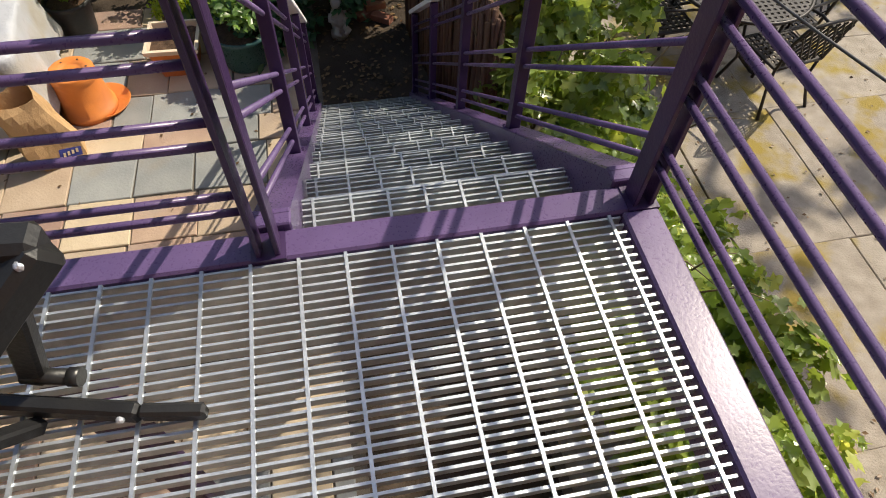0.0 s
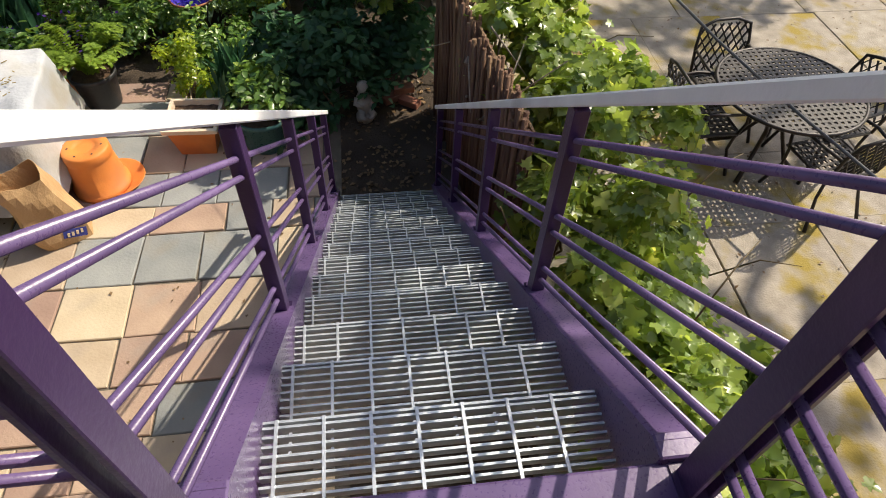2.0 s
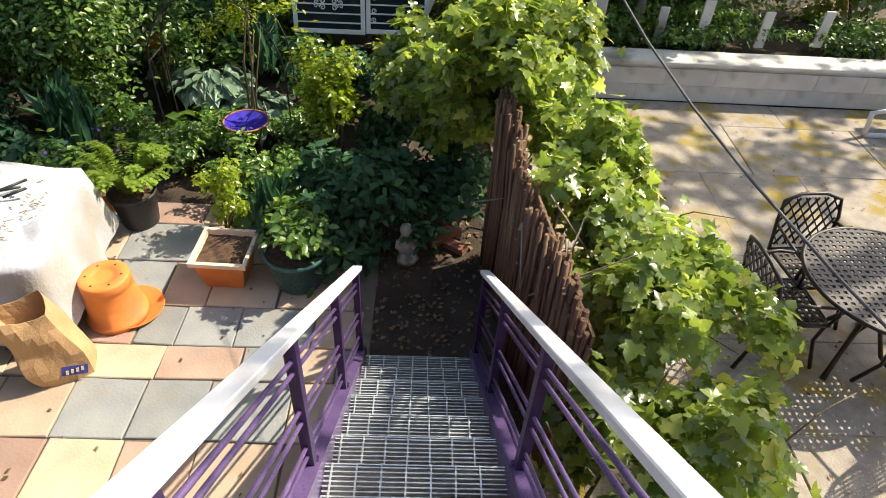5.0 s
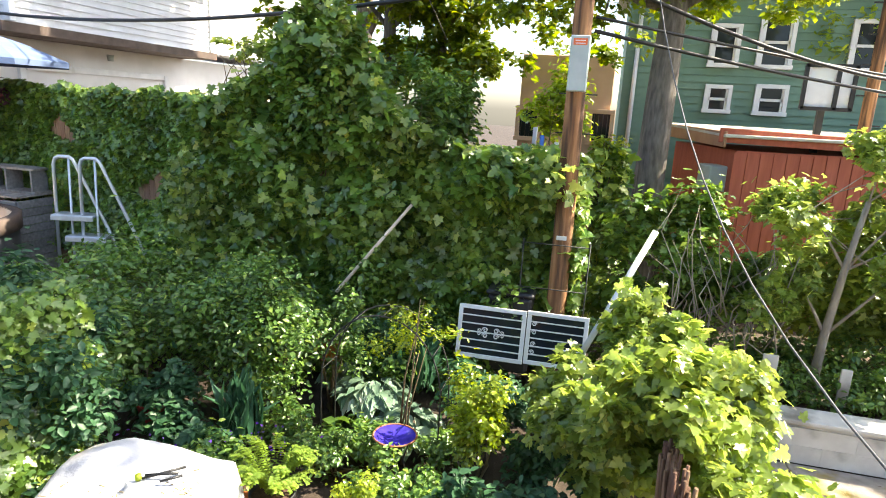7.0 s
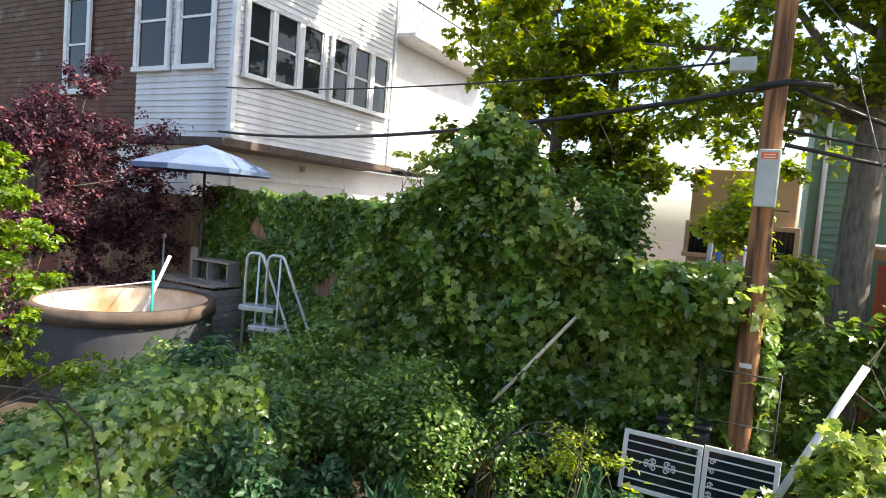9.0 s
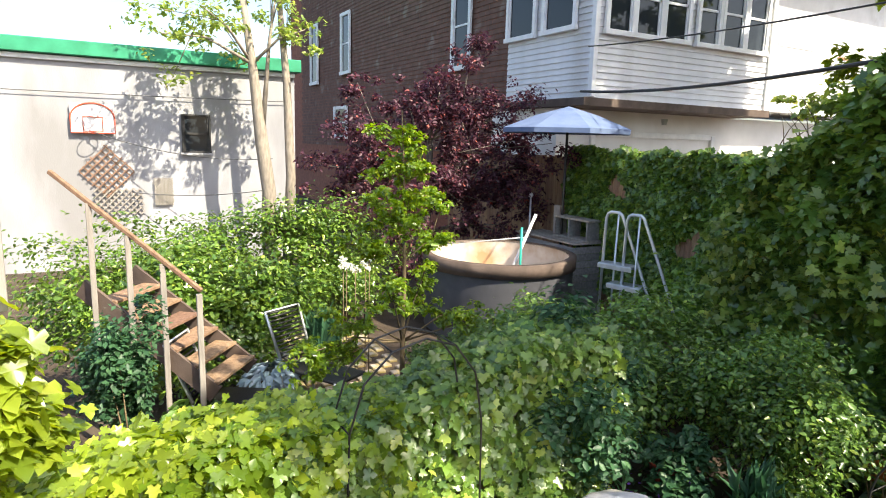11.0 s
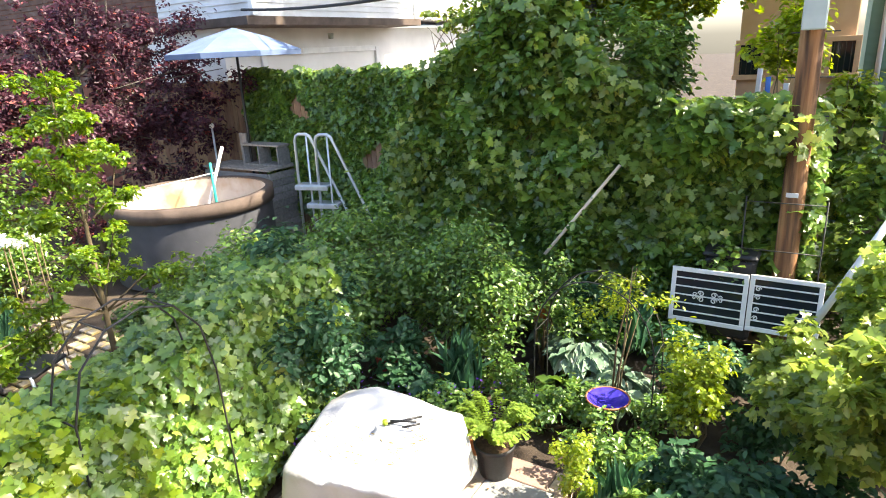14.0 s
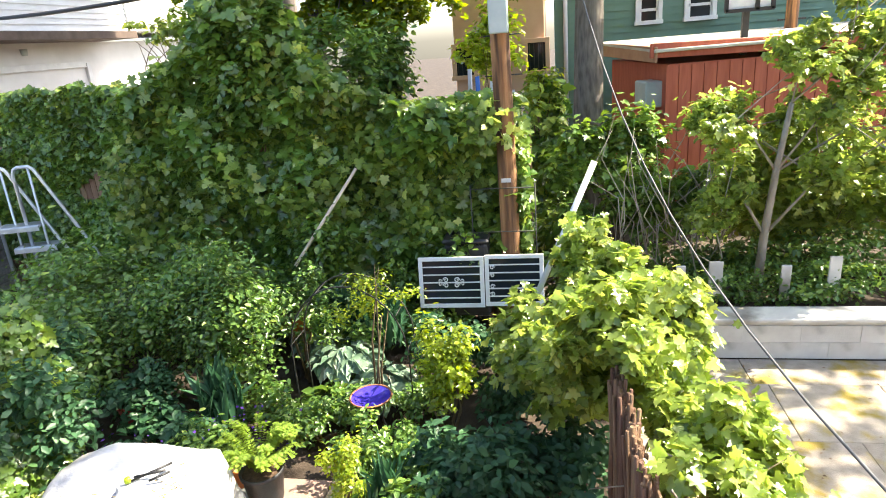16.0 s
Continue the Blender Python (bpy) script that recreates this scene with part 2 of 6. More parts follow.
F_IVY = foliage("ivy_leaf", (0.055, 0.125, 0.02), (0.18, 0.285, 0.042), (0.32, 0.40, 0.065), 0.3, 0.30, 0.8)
# ivy with sunlight put into the colour; also the sapling's own light leaf
F_IVY_LIT = foliage("bright_sunlit_ivy_leaf", (0.09, 0.17, 0.014), (0.22, 0.33, 0.026), (0.40, 0.46, 0.045), 0.45, 0.30, 0.8)
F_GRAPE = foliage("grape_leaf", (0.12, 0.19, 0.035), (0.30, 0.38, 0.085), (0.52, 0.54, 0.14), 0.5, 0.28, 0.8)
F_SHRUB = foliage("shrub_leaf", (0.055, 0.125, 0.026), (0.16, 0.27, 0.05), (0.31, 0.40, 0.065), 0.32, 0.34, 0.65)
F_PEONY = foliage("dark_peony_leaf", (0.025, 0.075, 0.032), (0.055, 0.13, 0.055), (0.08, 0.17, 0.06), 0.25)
# golden shrubs' own colour; also painted sunlight on near ivy, mound and screen vine
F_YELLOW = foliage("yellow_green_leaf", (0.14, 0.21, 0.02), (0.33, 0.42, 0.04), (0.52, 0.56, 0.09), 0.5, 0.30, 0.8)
F_HOSTA = foliage("variegated_hosta_leaf", (0.09, 0.16, 0.10), (0.20, 0.28, 0.19), (0.42, 0.46, 0.36), 0.2)
F_BLADE = foliage("iris_blade", (0.03, 0.09, 0.045), (0.06, 0.14, 0.07), None, 0.25)
F_FERN = foliage("fern_frond", (0.14, 0.22, 0.03), (0.24, 0.34, 0.05), None, 0.4)
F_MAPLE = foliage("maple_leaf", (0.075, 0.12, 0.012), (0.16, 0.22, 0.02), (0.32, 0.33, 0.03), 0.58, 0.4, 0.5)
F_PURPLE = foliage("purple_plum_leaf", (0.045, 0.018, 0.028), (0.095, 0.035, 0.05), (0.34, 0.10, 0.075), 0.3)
F_SILVER = foliage("silver_blue_leaf", (0.25, 0.33, 0.36), (0.40, 0.48, 0.50), None, 0.15)
F_DRY = foliage("dry_leaf", (0.10, 0.06, 0.03), (0.22, 0.14, 0.07), None, 0.1)
F_WHITE = foliage("white_petal", (0.6, 0.6, 0.52), (0.8, 0.8, 0.74), None, 0.3)
F_VIOLET = foliage("violet_petal", (0.10, 0.03, 0.30), (0.2, 0.08, 0.45), None, 0.3)


# ---------------- mesh helpers ----------------
def box(bm, c, s, rot=None, bevel=0.0):
    m = Matrix.Translation(c) @ (rot.to_4x4() if rot else Matrix.Identity(4)) @ Matrix.Diagonal((*s, 1))
    got = bmesh.ops.create_cube(bm, size=1, matrix=m)["verts"]
    if bevel:
        es = list({e for v in got for e in v.link_edges})
        bmesh.ops.bevel(bm, geom=es, offset=bevel, segments=1, affect="EDGES")
    return got


def beam(bm, a, b, w, h, bevel=0.0):
    """A square bar from a to b; w across, h in the upright direction."""
    a, b = Vector(a), Vector(b)
    d = b - a
    q = d.to_track_quat("Y", "Z").to_matrix()
    return box(bm, (a + b) / 2, (w, d.length, h), q, bevel)


def tube(bm, pts, r, seg=8, caps=True):
    """A round tube along points; r one radius or one for each point."""
    pts = [Vector(p) for p in pts]
    rs = r if isinstance(r, (list, tuple)) else [r] * len(pts)
    rings = []
    side = None
    for i, p in enumerate(pts):
        d = (pts[min(i + 1, len(pts) - 1)] - pts[max(i - 1, 0)]).normalized()
        if side is None:
            side = d.orthogonal().normalized()
        side = (side - d * side.dot(d)).normalized()
        up = d.cross(side)
        rings.append([bm.verts.new(p + rs[i] * (math.cos(a) * side + math.sin(a) * up)) for a in [2 * math.pi * k / seg for k in range(seg)]])
    for u, v in zip(rings, rings[1:]):
        for k in range(seg):
            f = bm.faces.new((u[k], u[(k + 1) % seg], v[(k + 1) % seg], v[k]))
            f.smooth = True
    if caps:
        bm.faces.new(rings[0][::-1])
        bm.faces.new(rings[-1])


def lathe(bm, profile, seg=28, centre=(0, 0)):
    """Turns (radius, height) pairs round the upright axis."""
    rings = [[bm.verts.new((centre[0] + r * math.cos(2 * math.pi * k / seg), centre[1] + r * math.sin(2 * math.pi * k / seg), z)) for k in range(seg)] for r, z in profile]
    for u, v in zip(rings, rings[1:]):
        for k in range(seg):
            bm.faces.new((u[k], u[(k + 1) % seg], v[(k + 1) % seg], v[k])).smooth = True
    return rings


def part(name, bm, material, parent=None, label=""):
    me = bpy.data.meshes.new(name)
    bm.normal_update()
    bm.to_mesh(me)
    bm.free()
    me.materials.append(material)
    ob = new(name, me)
    if parent:
        ob.parent = parent
    if label:
        ob["label"] = label
    return ob


def thing(name, at, label, category, group="", kind="", rz=0.0):
    ob = new(name)
    ob.empty_display_size = 0.1
    ob.matrix_world = pose(*at, 0, 0, rz)
    return tagged(ob, label, category, group, kind)


def piece(name, mesh, parent, m):
    ob = new(name, mesh)
    ob.parent = parent
    ob.matrix_basis = m
    return ob


# leaf outlines: x across, y along, z relief; a fan round the middle vein
LEAF = {
    "oval": [(0, 0, 0), (0.27, 0.35, 0.07), (0.2, 0.72, 0.04), (0, 1, -0.08), (-0.2, 0.72, 0.04), (-0.27, 0.35, 0.07)],
    "small": [(0, 0, 0), (0.3, 0.5, 0.08), (0, 1, -0.05), (-0.3, 0.5, 0.08)],
    "lobed": [(0, 0.07, 0), (0.2, -0.09, 0.03), (0.45, 0.02, 0.03), (0.36, 0.2, 0.06), (0.57, 0.45, 0.02), (0.29, 0.47, 0.06), (0.25, 0.7, 0.03), (0, 1, -0.1), (-0.25, 0.7, 0.03), (-0.29, 0.47, 0.06), (-0.57, 0.45, 0.02), (-0.36, 0.2, 0.06), (-0.45, 0.02, 0.03), (-0.2, -0.09, 0.03)],
    "heart": [(0, 0.06, 0), (0.34, -0.05, 0.04), (0.5, 0.3, 0.07), (0.28, 0.72, 0.03), (0, 1, -0.1), (-0.28, 0.72, 0.03), (-0.5, 0.3, 0.07), (-0.34, -0.05, 0.04)],
    "blade": [(0, 0, 0), (0.055, 0.3, 0.02), (0.05, 0.7, -0.03), (0, 1, -0.14), (-0.05, 0.7, -0.03), (-0.055, 0.3, 0.02)],
    "hosta": [(0, 0, 0), (0.25, 0.3, 0.12), (0.24, 0.6, 0.1), (0, 1, -0.25), (-0.24, 0.6, 0.1), (-0.25, 0.3, 0.12)],
}


def leaf_mesh(name, P, N, size, shape, rng, droop=0.6, spread=0.5, tips=None):
    """One mesh of many leaves at points P that face N, hanging down by droop."""
    P, N = np.asarray(P, float), np.asarray(N, float)
    n = len(P)
    N = N / np.linalg.norm(N, axis=1, keepdims=True) + rng.normal(0, spread, (n, 3))
    N /= np.linalg.norm(N, axis=1, keepdims=True)
    T = rng.normal(0, 1, (n, 3)) if tips is None else np.asarray(tips, float) + rng.normal(0, 0.15, (n, 3))
    T[:, 2] -= droop
    T -= N * (T * N).sum(1, keepdims=True)
    T /= np.linalg.norm(T, axis=1, keepdims=True) + 1e-9
    S = np.cross(T, N)
    k = np.array(LEAF[shape] + [(0, 0.45, -0.02)])
    sz = (size * rng.uniform(0.6, 1.25, n))[:, None, None]
    V = P[:, None] + sz * (k[None, :, 0:1] * S[:, None] + k[None, :, 1:2] * T[:, None] + k[None, :, 2:3] * N[:, None])
    m = len(k)
    rim = m - 1
    tri = np.array([(i, (i + 1) % rim, rim) for i in range(rim)])
    F = (tri[None] + (np.arange(n) * m)[:, None, None]).reshape(-1)
    me = bpy.data.meshes.new(name)
    me.vertices.add(n * m)
    me.vertices.foreach_set("co", V.reshape(-1))
    me.loops.add(len(F))
    me.loops.foreach_set("vertex_index", F)
    me.polygons.add(len(F) // 3)
    me.polygons.foreach_set("loop_start", np.arange(0, len(F), 3))
    me.polygons.foreach_set("use_smooth", np.ones(len(F) // 3, bool))
    me.update()
    return me


def leafy(name, P, N, size, shape, material, parent=None, seed=1, label="", **kw):
    me = leaf_mesh(name, P, N, size, shape, np.random.default_rng(seed), **kw)
    me.materials.append(material)
    ob = new(name, me)
    if parent:
        ob.parent = parent
    if label:
        ob["label"] = label
    return ob


def lumps(rng, c, r, n, k=20, shell=0.35):
    """Points and outward normals of an uneven crown: k lumps packed in an ellipsoid."""
    c, r = np.array(c, float), np.array(r, float)
    d = rng.normal(0, 1, (k, 3))
    d /= np.linalg.norm(d, axis=1, keepdims=True)
    mid = d * rng.uniform(0.25, 0.92, (k, 1))
    rad = rng.uniform(0.13, 0.42, k)
    w = rng.choice(k, n, p=rad**2 / (rad**2).sum())
    q = rng.normal(0, 1, (n, 3))
    q /= np.linalg.norm(q, axis=1, keepdims=True)
    u = mid[w] + q * (rad[w] * rng.uniform(shell, 1.08, n))[:, None]
    out = rng.uniform(0, 1, n) < 0.12
    u[out] *= 1 + rng.uniform(0, 0.3, (int(out.sum()), 1))
    N = 0.55 * q + 0.35 * u + np.array([0, 0, 1.25])
    P = c + u * r
    return P, N


def keep_above(P, N, z):
    ok = P[:, 2] > z
    return P[ok], N[ok]


def shrub(name, at, r, n, size, shape, material, label, category="shrub", seed=1, stems=5, k=22, height=None, floor=0.03, stem_mat=None, **kw):
    """A bush on the ground: stems from the base and a crown of leaves."""
    rng = np.random.default_rng(seed)
    t = thing(name, at, label, category)
    h = height or r[2]
    bm = bmesh.new()
    for i in range(stems):
        a = rng.uniform(0, 6.28)
        e = Vector((math.cos(a) * r[0] * rng.uniform(0.2, 0.6), math.sin(a) * r[1] * rng.uniform(0.2, 0.6), h * rng.uniform(0.8, 1.3)))
        b = Vector((rng.uniform(-0.06, 0.06), rng.uniform(-0.06, 0.06), -0.02))
        mid = (b + e) / 2 + Vector(rng.normal(0, 0.06, 3))
        tube(bm, [b, mid, e], [0.014, 0.01, 0.004], 5)
    part("stem_growth", bm, stem_mat or STEM, t)
    P, N = lumps(rng, (0, 0, h), r, n, k)
    P, N = keep_above(P, N, floor)
    leafy("leaves", P, N, size, shape, material, t, seed, **{"droop": 0.3, "spread": 0.42, **kw})
    return t


def tree(name, at, trunk, limbs, label, n, size, shape, material, seed=1, bark=None, clump=(1.1, 1.1, 0.8), category="tree", k=7, twig=0.6):
    """trunk: list of (x, y, z, radius); limbs: list of (start index, end point); leaves in clumps round limb ends."""
    rng = np.random.default_rng(seed)
    t = thing(name, at, label, category)
    bm = bmesh.new()
    tube(bm, [p[:3] for p in trunk], [p[3] for p in trunk], 12)
    part("trunk", bm, bark or BARK, t)
    bm = bmesh.new()
    ends = []
    for i, e in limbs:
        s, e = Vector(trunk[i][:3]), Vector(e)
        mid = s.lerp(e, 0.5) + Vector((0, 0, 0.12 * (e - s).length))
        r0 = trunk[i][3] * 0.45
        tube(bm, [s, mid, e], [r0, r0 * 0.6, r0 * 0.2], 7)
        ends += [e, mid.lerp(e, 0.4)]
        for _ in range(3):
            g = mid.lerp(e, rng.uniform(0, 1)) + Vector(rng.normal(0, twig, 3))
            tube(bm, [mid.lerp(e, 0.3), g], [r0 * 0.3, 0.008], 5)
            ends.append(g)
    part("branchwork", bm, bark or BARK, t)
    Ps, Ns = [], []
    per = max(1, n // len(ends))
    for e in ends:
        P, N = lumps(rng, e, np.array(clump) * rng.uniform(0.6, 1.15), per, k, 0.3)
        Ps.append(P), Ns.append(N)
    leafy("crown", np.concatenate(Ps), np.concatenate(Ns), size, shape, material, t, seed)
    return t


# ---------------- ground ----------------
bm = bmesh.new()
bmesh.ops.create_grid(bm, x_segments=90, y_segments=90, size=150)
for v in bm.verts:
    d = math.hypot(v.co.x, v.co.y)
    v.co.z = -0.05 + 0.02 * noise.noise(v.co * 0.5)
ground = tagged(part("ground", bm, SOIL), "dark bare garden soil with scattered dry leaves", "soil", kind="structure")


def slabs(rng, x0, x1, y0, y1, small, large, gap, inside):
    """Courses of oblong slabs: (x, y, w, d) of each."""
    out, y = [], y0
    while y < y1 - 0.05:
        d = min(rng.uniform(small, large), y1 - y)
        x = x0 - rng.uniform(0, small)
        while x < x1:
            w = rng.uniform(small, large * 1.35)
            a, b = max(x, x0), min(x + w, x1)
            if b - a > 0.08 and inside((a + b) / 2, y + d / 2):
                out.append(((a + b) / 2, y + d / 2, b - a - gap, d - gap))
            x += w
        y += d
    return out


def slab_mesh(name, w, d, h, rng, mats):
    bm = bmesh.new()
    j = lambda s: rng.uniform(-s, s)
    q = [(-w / 2 + j(0.008), -d / 2 + j(0.008)), (w / 2 + j(0.008), -d / 2 + j(0.008)), (w / 2 + j(0.008), d / 2 + j(0.008)), (-w / 2 + j(0.008), d / 2 + j(0.008))]
    lo = [bm.verts.new((x, y, -h)) for x, y in q]
    md = [bm.verts.new((x, y, -0.006)) for x, y in q]
    tp = [bm.verts.new((x * (1 - 0.012 / w), y * (1 - 0.012 / d), j(0.0015))) for x, y in q]
    for u, v in ((lo, md), (md, tp)):
        for i in range(4):
            bm.faces.new((u[i], u[(i + 1) % 4], v[(i + 1) % 4], v[i]))
    bm.faces.new(tp)
    me = bpy.data.meshes.new(name)
    bm.to_mesh(me)
    bm.free()
    me.materials.append(mats)
    return me


# ---------------- the metal staircase ----------------
RISE, RUN, TREADS = 0.185, 0.243, 13
TOP = RISE * 14
SLOPE = RISE / RUN
stair = thing("metal_staircase", (0, 0, 0), "purple painted steel staircase with galvanised grating treads and white rail caps", "staircase")


def grating(bm, x0, x1, y0, y1, z, pitch=0.0212, cross=0.1016, off=0.0):
    """Bearing bars along x, twisted cross bars along y."""
    y = y0 + 0.006
    while y < y1:
        box(bm, ((x0 + x1) / 2, y, z - 0.0125), (x1 - x0, 0.0058, 0.025))
        y += pitch
    x = x0 + 0.03 + off
    while x < x1 - 0.005:
        box(bm, (x, (y0 + y1) / 2, z + 0.0005), (0.0075, y1 - y0, 0.007))
        x += cross


bm = bmesh.new()
grating(bm, -1.02, 0.37, -2.3, -0.082, TOP - 0.002, off=0.012)
part("landing_grating", bm, GALV, stair, "galvanised steel bar grating")
bm = bmesh.new()
grating(bm, -0.372, 0.372, -0.255, 0, 0)
box(bm, (0, -0.003, -0.018), (0.744, 0.006, 0.036))
tread = bpy.data.meshes.new("tread")
bm.to_mesh(tread)
bm.free()
tread.materials.append(GALV)
for k in range(1, TREADS + 1):
    piece("tread", tread, stair, pose(0, RUN * k, TOP - RISE * k))
bm = bmesh.new()
box(bm, (-0.28, -0.04, TOP - 0.07), (1.48, 0.08, 0.15), None, 0.006)
part("landing_beam", bm, PURPLE, stair)
bm = bmesh.new()
box(bm, (0.42, -1.23, TOP - 0.068), (0.09, 2.3, 0.15), None, 0.006)
part("landing_side_beam", bm, PURPLE, stair)
for s in (-1, 1):
    bm = bmesh.new()
    y1 = 3.3
    z0, z1 = TOP + 0.028, TOP + 0.028 - SLOPE * y1
    for (xa, xb, dz0, dz1) in ((0.378, 0.386, -0.27, 0.0), (0.386, 0.462, -0.012, 0.0), (0.386, 0.45, -0.27, -0.258)):
        c = []
        for y, z in ((0.03, z0), (y1, z1)):
            for x, dz in ((xa, dz0), (xb, dz0), (xb, dz1), (xa, dz1)):
                c.append(bm.verts.new((s * x, y, z + dz)))
        for f in ((0, 1, 2, 3), (7, 6, 5, 4), (0, 4, 5, 1), (1, 5, 6, 2), (2, 6, 7, 3), (3, 7, 4, 0)):
            bm.faces.new([c[i] for i in f])
    bmesh.ops.recalc_face_normals(bm, faces=bm.faces)
    part("stringer", bm, PURPLE, stair)
for s in (-1, 1):
    bm = bmesh.new()
    box(bm, (s * 0.42, 0.022, TOP - 0.058), (0.088, 0.05, 0.17), None, 0.004)
    part("joint_plate", bm, PURPLE, stair)
POSTS = (0.82, 1.66, 2.48, 3.24)
RAIL_X = 0.42


def slope_z(y):
    return TOP + 0.028 - SLOPE * y


for s in (-1, 1):
    for y in POSTS:
        bm = bmesh.new()
        box(bm, (s * RAIL_X, y, slope_z(y) + 0.38), (0.042, 0.05, 0.78), None, 0.002)
        box(bm, (s * RAIL_X, y, slope_z(y) + 0.002), (0.06, 0.07, 0.008))
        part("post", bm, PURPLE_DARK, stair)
    for h in (0.66, 0.60, 0.38, 0.31, 0.14, 0.08):
        bm = bmesh.new()
        tube(bm, [(s * RAIL_X, -0.02, slope_z(-0.02) + h), (s * RAIL_X, 3.26, slope_z(3.26) + h)], 0.0085, 8)
        part("rail_bar", bm, PURPLE, stair)
    bm = bmesh.new()
    beam(bm, (s * RAIL_X, -0.01, slope_z(-0.01) + 0.785), (s * RAIL_X, 3.33, slope_z(3.33) + 0.785), 0.062, 0.03, 0.004)
    part("handrail", bm, WHITE_CAP, stair, "white painted flat handrail")
    bm = bmesh.new()
    for dx in (-0.02, 0.02):
        box(bm, (s * 0.43 + dx, -0.045, TOP + 0.39), (0.012, 0.055, 0.80), None, 0.002)
    box(bm, (s * 0.43, -0.045, TOP + 0.004), (0.075, 0.075, 0.010))
    part("post", bm, PURPLE_DARK, stair)
LEVELS = (0.72, 0.665, 0.545, 0.49, 0.37, 0.315, 0.18, 0.13)
for h in LEVELS:
    bm = bmesh.new()
    tube(bm, [(0.43, -0.03, TOP + h), (0.43, -2.3, TOP + h)], 0.009, 8)
    part("rail_bar", bm, PURPLE, stair)
    bm = bmesh.new()
    tube(bm, [(-0.45, -0.04, TOP + h), (-1.0, -0.04, TOP + h)], 0.009, 8)
    part("rail_bar", bm, PURPLE, stair)
for x, y in ((0.43, -1.5), (0.43, -2.28), (-1.0, -0.04)):
    bm = bmesh.new()
    box(bm, (x, y, TOP + 0.38), (0.05, 0.05, 0.78), None, 0.003)
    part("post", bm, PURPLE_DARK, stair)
for a, b in (((0.43, -0.02, TOP + 0.795), (0.43, -2.3, TOP + 0.795)),):
    bm = bmesh.new()
    beam(bm, a, b, 0.062, 0.03, 0.004)
    part("handrail", bm, WHITE_CAP, stair, "white painted flat handrail")
for x, y in ((-0.98, -0.1), (0.42, -2.2), (-0.98, -2.2)):
    bm = bmesh.new()
    box(bm, (x, y, TOP / 2 - 0.09), (0.09, 0.09, TOP - 0.12), None, 0.004)
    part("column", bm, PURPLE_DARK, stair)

# the house that the landing belongs to, behind the camera
bm = bmesh.new()
box(bm, (0, -2.6, 2.6), (11, 0.3, 5.3))
tagged(part("wall_house", bm, BRICK_RED), "plain red brick rear house wall", "wall", kind="structure")

# black folding chair on the landing
chair = thing("folding_chair", (-0.78, -0.42, TOP), "black folding camp chair with woven tan seat on the landing", "chair")
bm = bmesh.new()
beam(bm, (-0.30, 0.13, 0.032), (0.12, 0.03, 0.028), 0.030, 0.040, 0.006)
beam(bm, (0.12, 0.03, 0.028), (0.235, 0.012, 0.026), 0.026, 0.034, 0.006)
part("foot_bar", bm, BLACK_METAL, chair)
bm = bmesh.new()
tube(bm, [(-0.07, 0.115, 0.072), (0.01, 0.10, 0.07)], 0.015, 10)
tube(bm, [(0.01, 0.10, 0.07), (0.03, 0.096, 0.07)], 0.018, 10)
part("hinge", bm, BLACK_METAL, chair)
for p in ((0.09, 0.018, 0.036), (0.157, 0.018, 0.505)):
    bm = bmesh.new()
    bmesh.ops.create_icosphere(bm, subdivisions=2, radius=0.008, matrix=Matrix.Translation(p))
    part("rivet", bm, ALU, chair)
bm = bmesh.new()
beam(bm, (-0.06, 0.12, 0.05), (0.06, 0.10, 0.40), 0.034, 0.045, 0.006)
part("upright", bm, BLACK_METAL, chair)
bm = bmesh.new()
beam(bm, (0.175, 0.05, 0.50), (0.04, -0.06, 0.40), 0.05, 0.055, 0.010)
beam(bm, (0.175, 0.05, 0.50), (-0.20, 0.06, 0.53), 0.05, 0.05, 0.010)
part("arm", bm, BLACK_METAL, chair)
for a, b in (((-0.06, 0.05, 0.0), (-0.24, -0.16, 0.30)), ((-0.42, 0.14, 0.0), (-0.30, -0.16, 0.30)), ((-0.34, 0.10, 0.05), (-0.36, 0.06, 0.50))):
    bm = bmesh.new()
    beam(bm, a, b, 0.03, 0.03, 0.005)
    part("leg", bm, BLACK_METAL, chair)
bm = bmesh.new()
box(bm, (-0.30, -0.06, 0.30), (0.30, 0.40, 0.012), None, 0.003)
part("seat", bm, MESH_TAN, chair, "tan woven seat")

# ---------------- utility pole ----------------
up = thing("utility_pole", (-0.44, 8.0, 0.0), "tall brown timber utility pole with grey box", "utility pole")
bm = bmesh.new()
rp = np.random.default_rng(5)
tube(bm, [(0.01 * math.sin(i), 0.01 * math.cos(2 * i), -0.1 + i * 0.95) for i in range(11)], [0.125 - 0.003 * i for i in range(11)], 16)
part("pole", bm, POLE_WOOD, up)
bm = bmesh.new()
box(bm, (0.005, -0.22, 4.07), (0.215, 0.17, 0.60), None, 0.012)
meter = part("metal_box", bm, BOX_GREY, up, "grey green enamel equipment box")
bm = bmesh.new()
box(bm, (0.005, -0.308, 4.30), (0.15, 0.006, 0.07))
part("warning_label", bm, ORANGE, meter, "orange warning label")
bm = bmesh.new()
for dz in (-0.018, 0.012):
    box(bm, (0.005, -0.313, 4.30 + dz), (0.11, 0.004, 0.008))
part("label_print", bm, PAINT_WHITE, meter)
bm = bmesh.new()
box(bm, (0, -0.128, 2.06), (0.12, 0.006, 0.05))
part("number_tag", bm, PAINT_WHITE, up, "small white number tag")
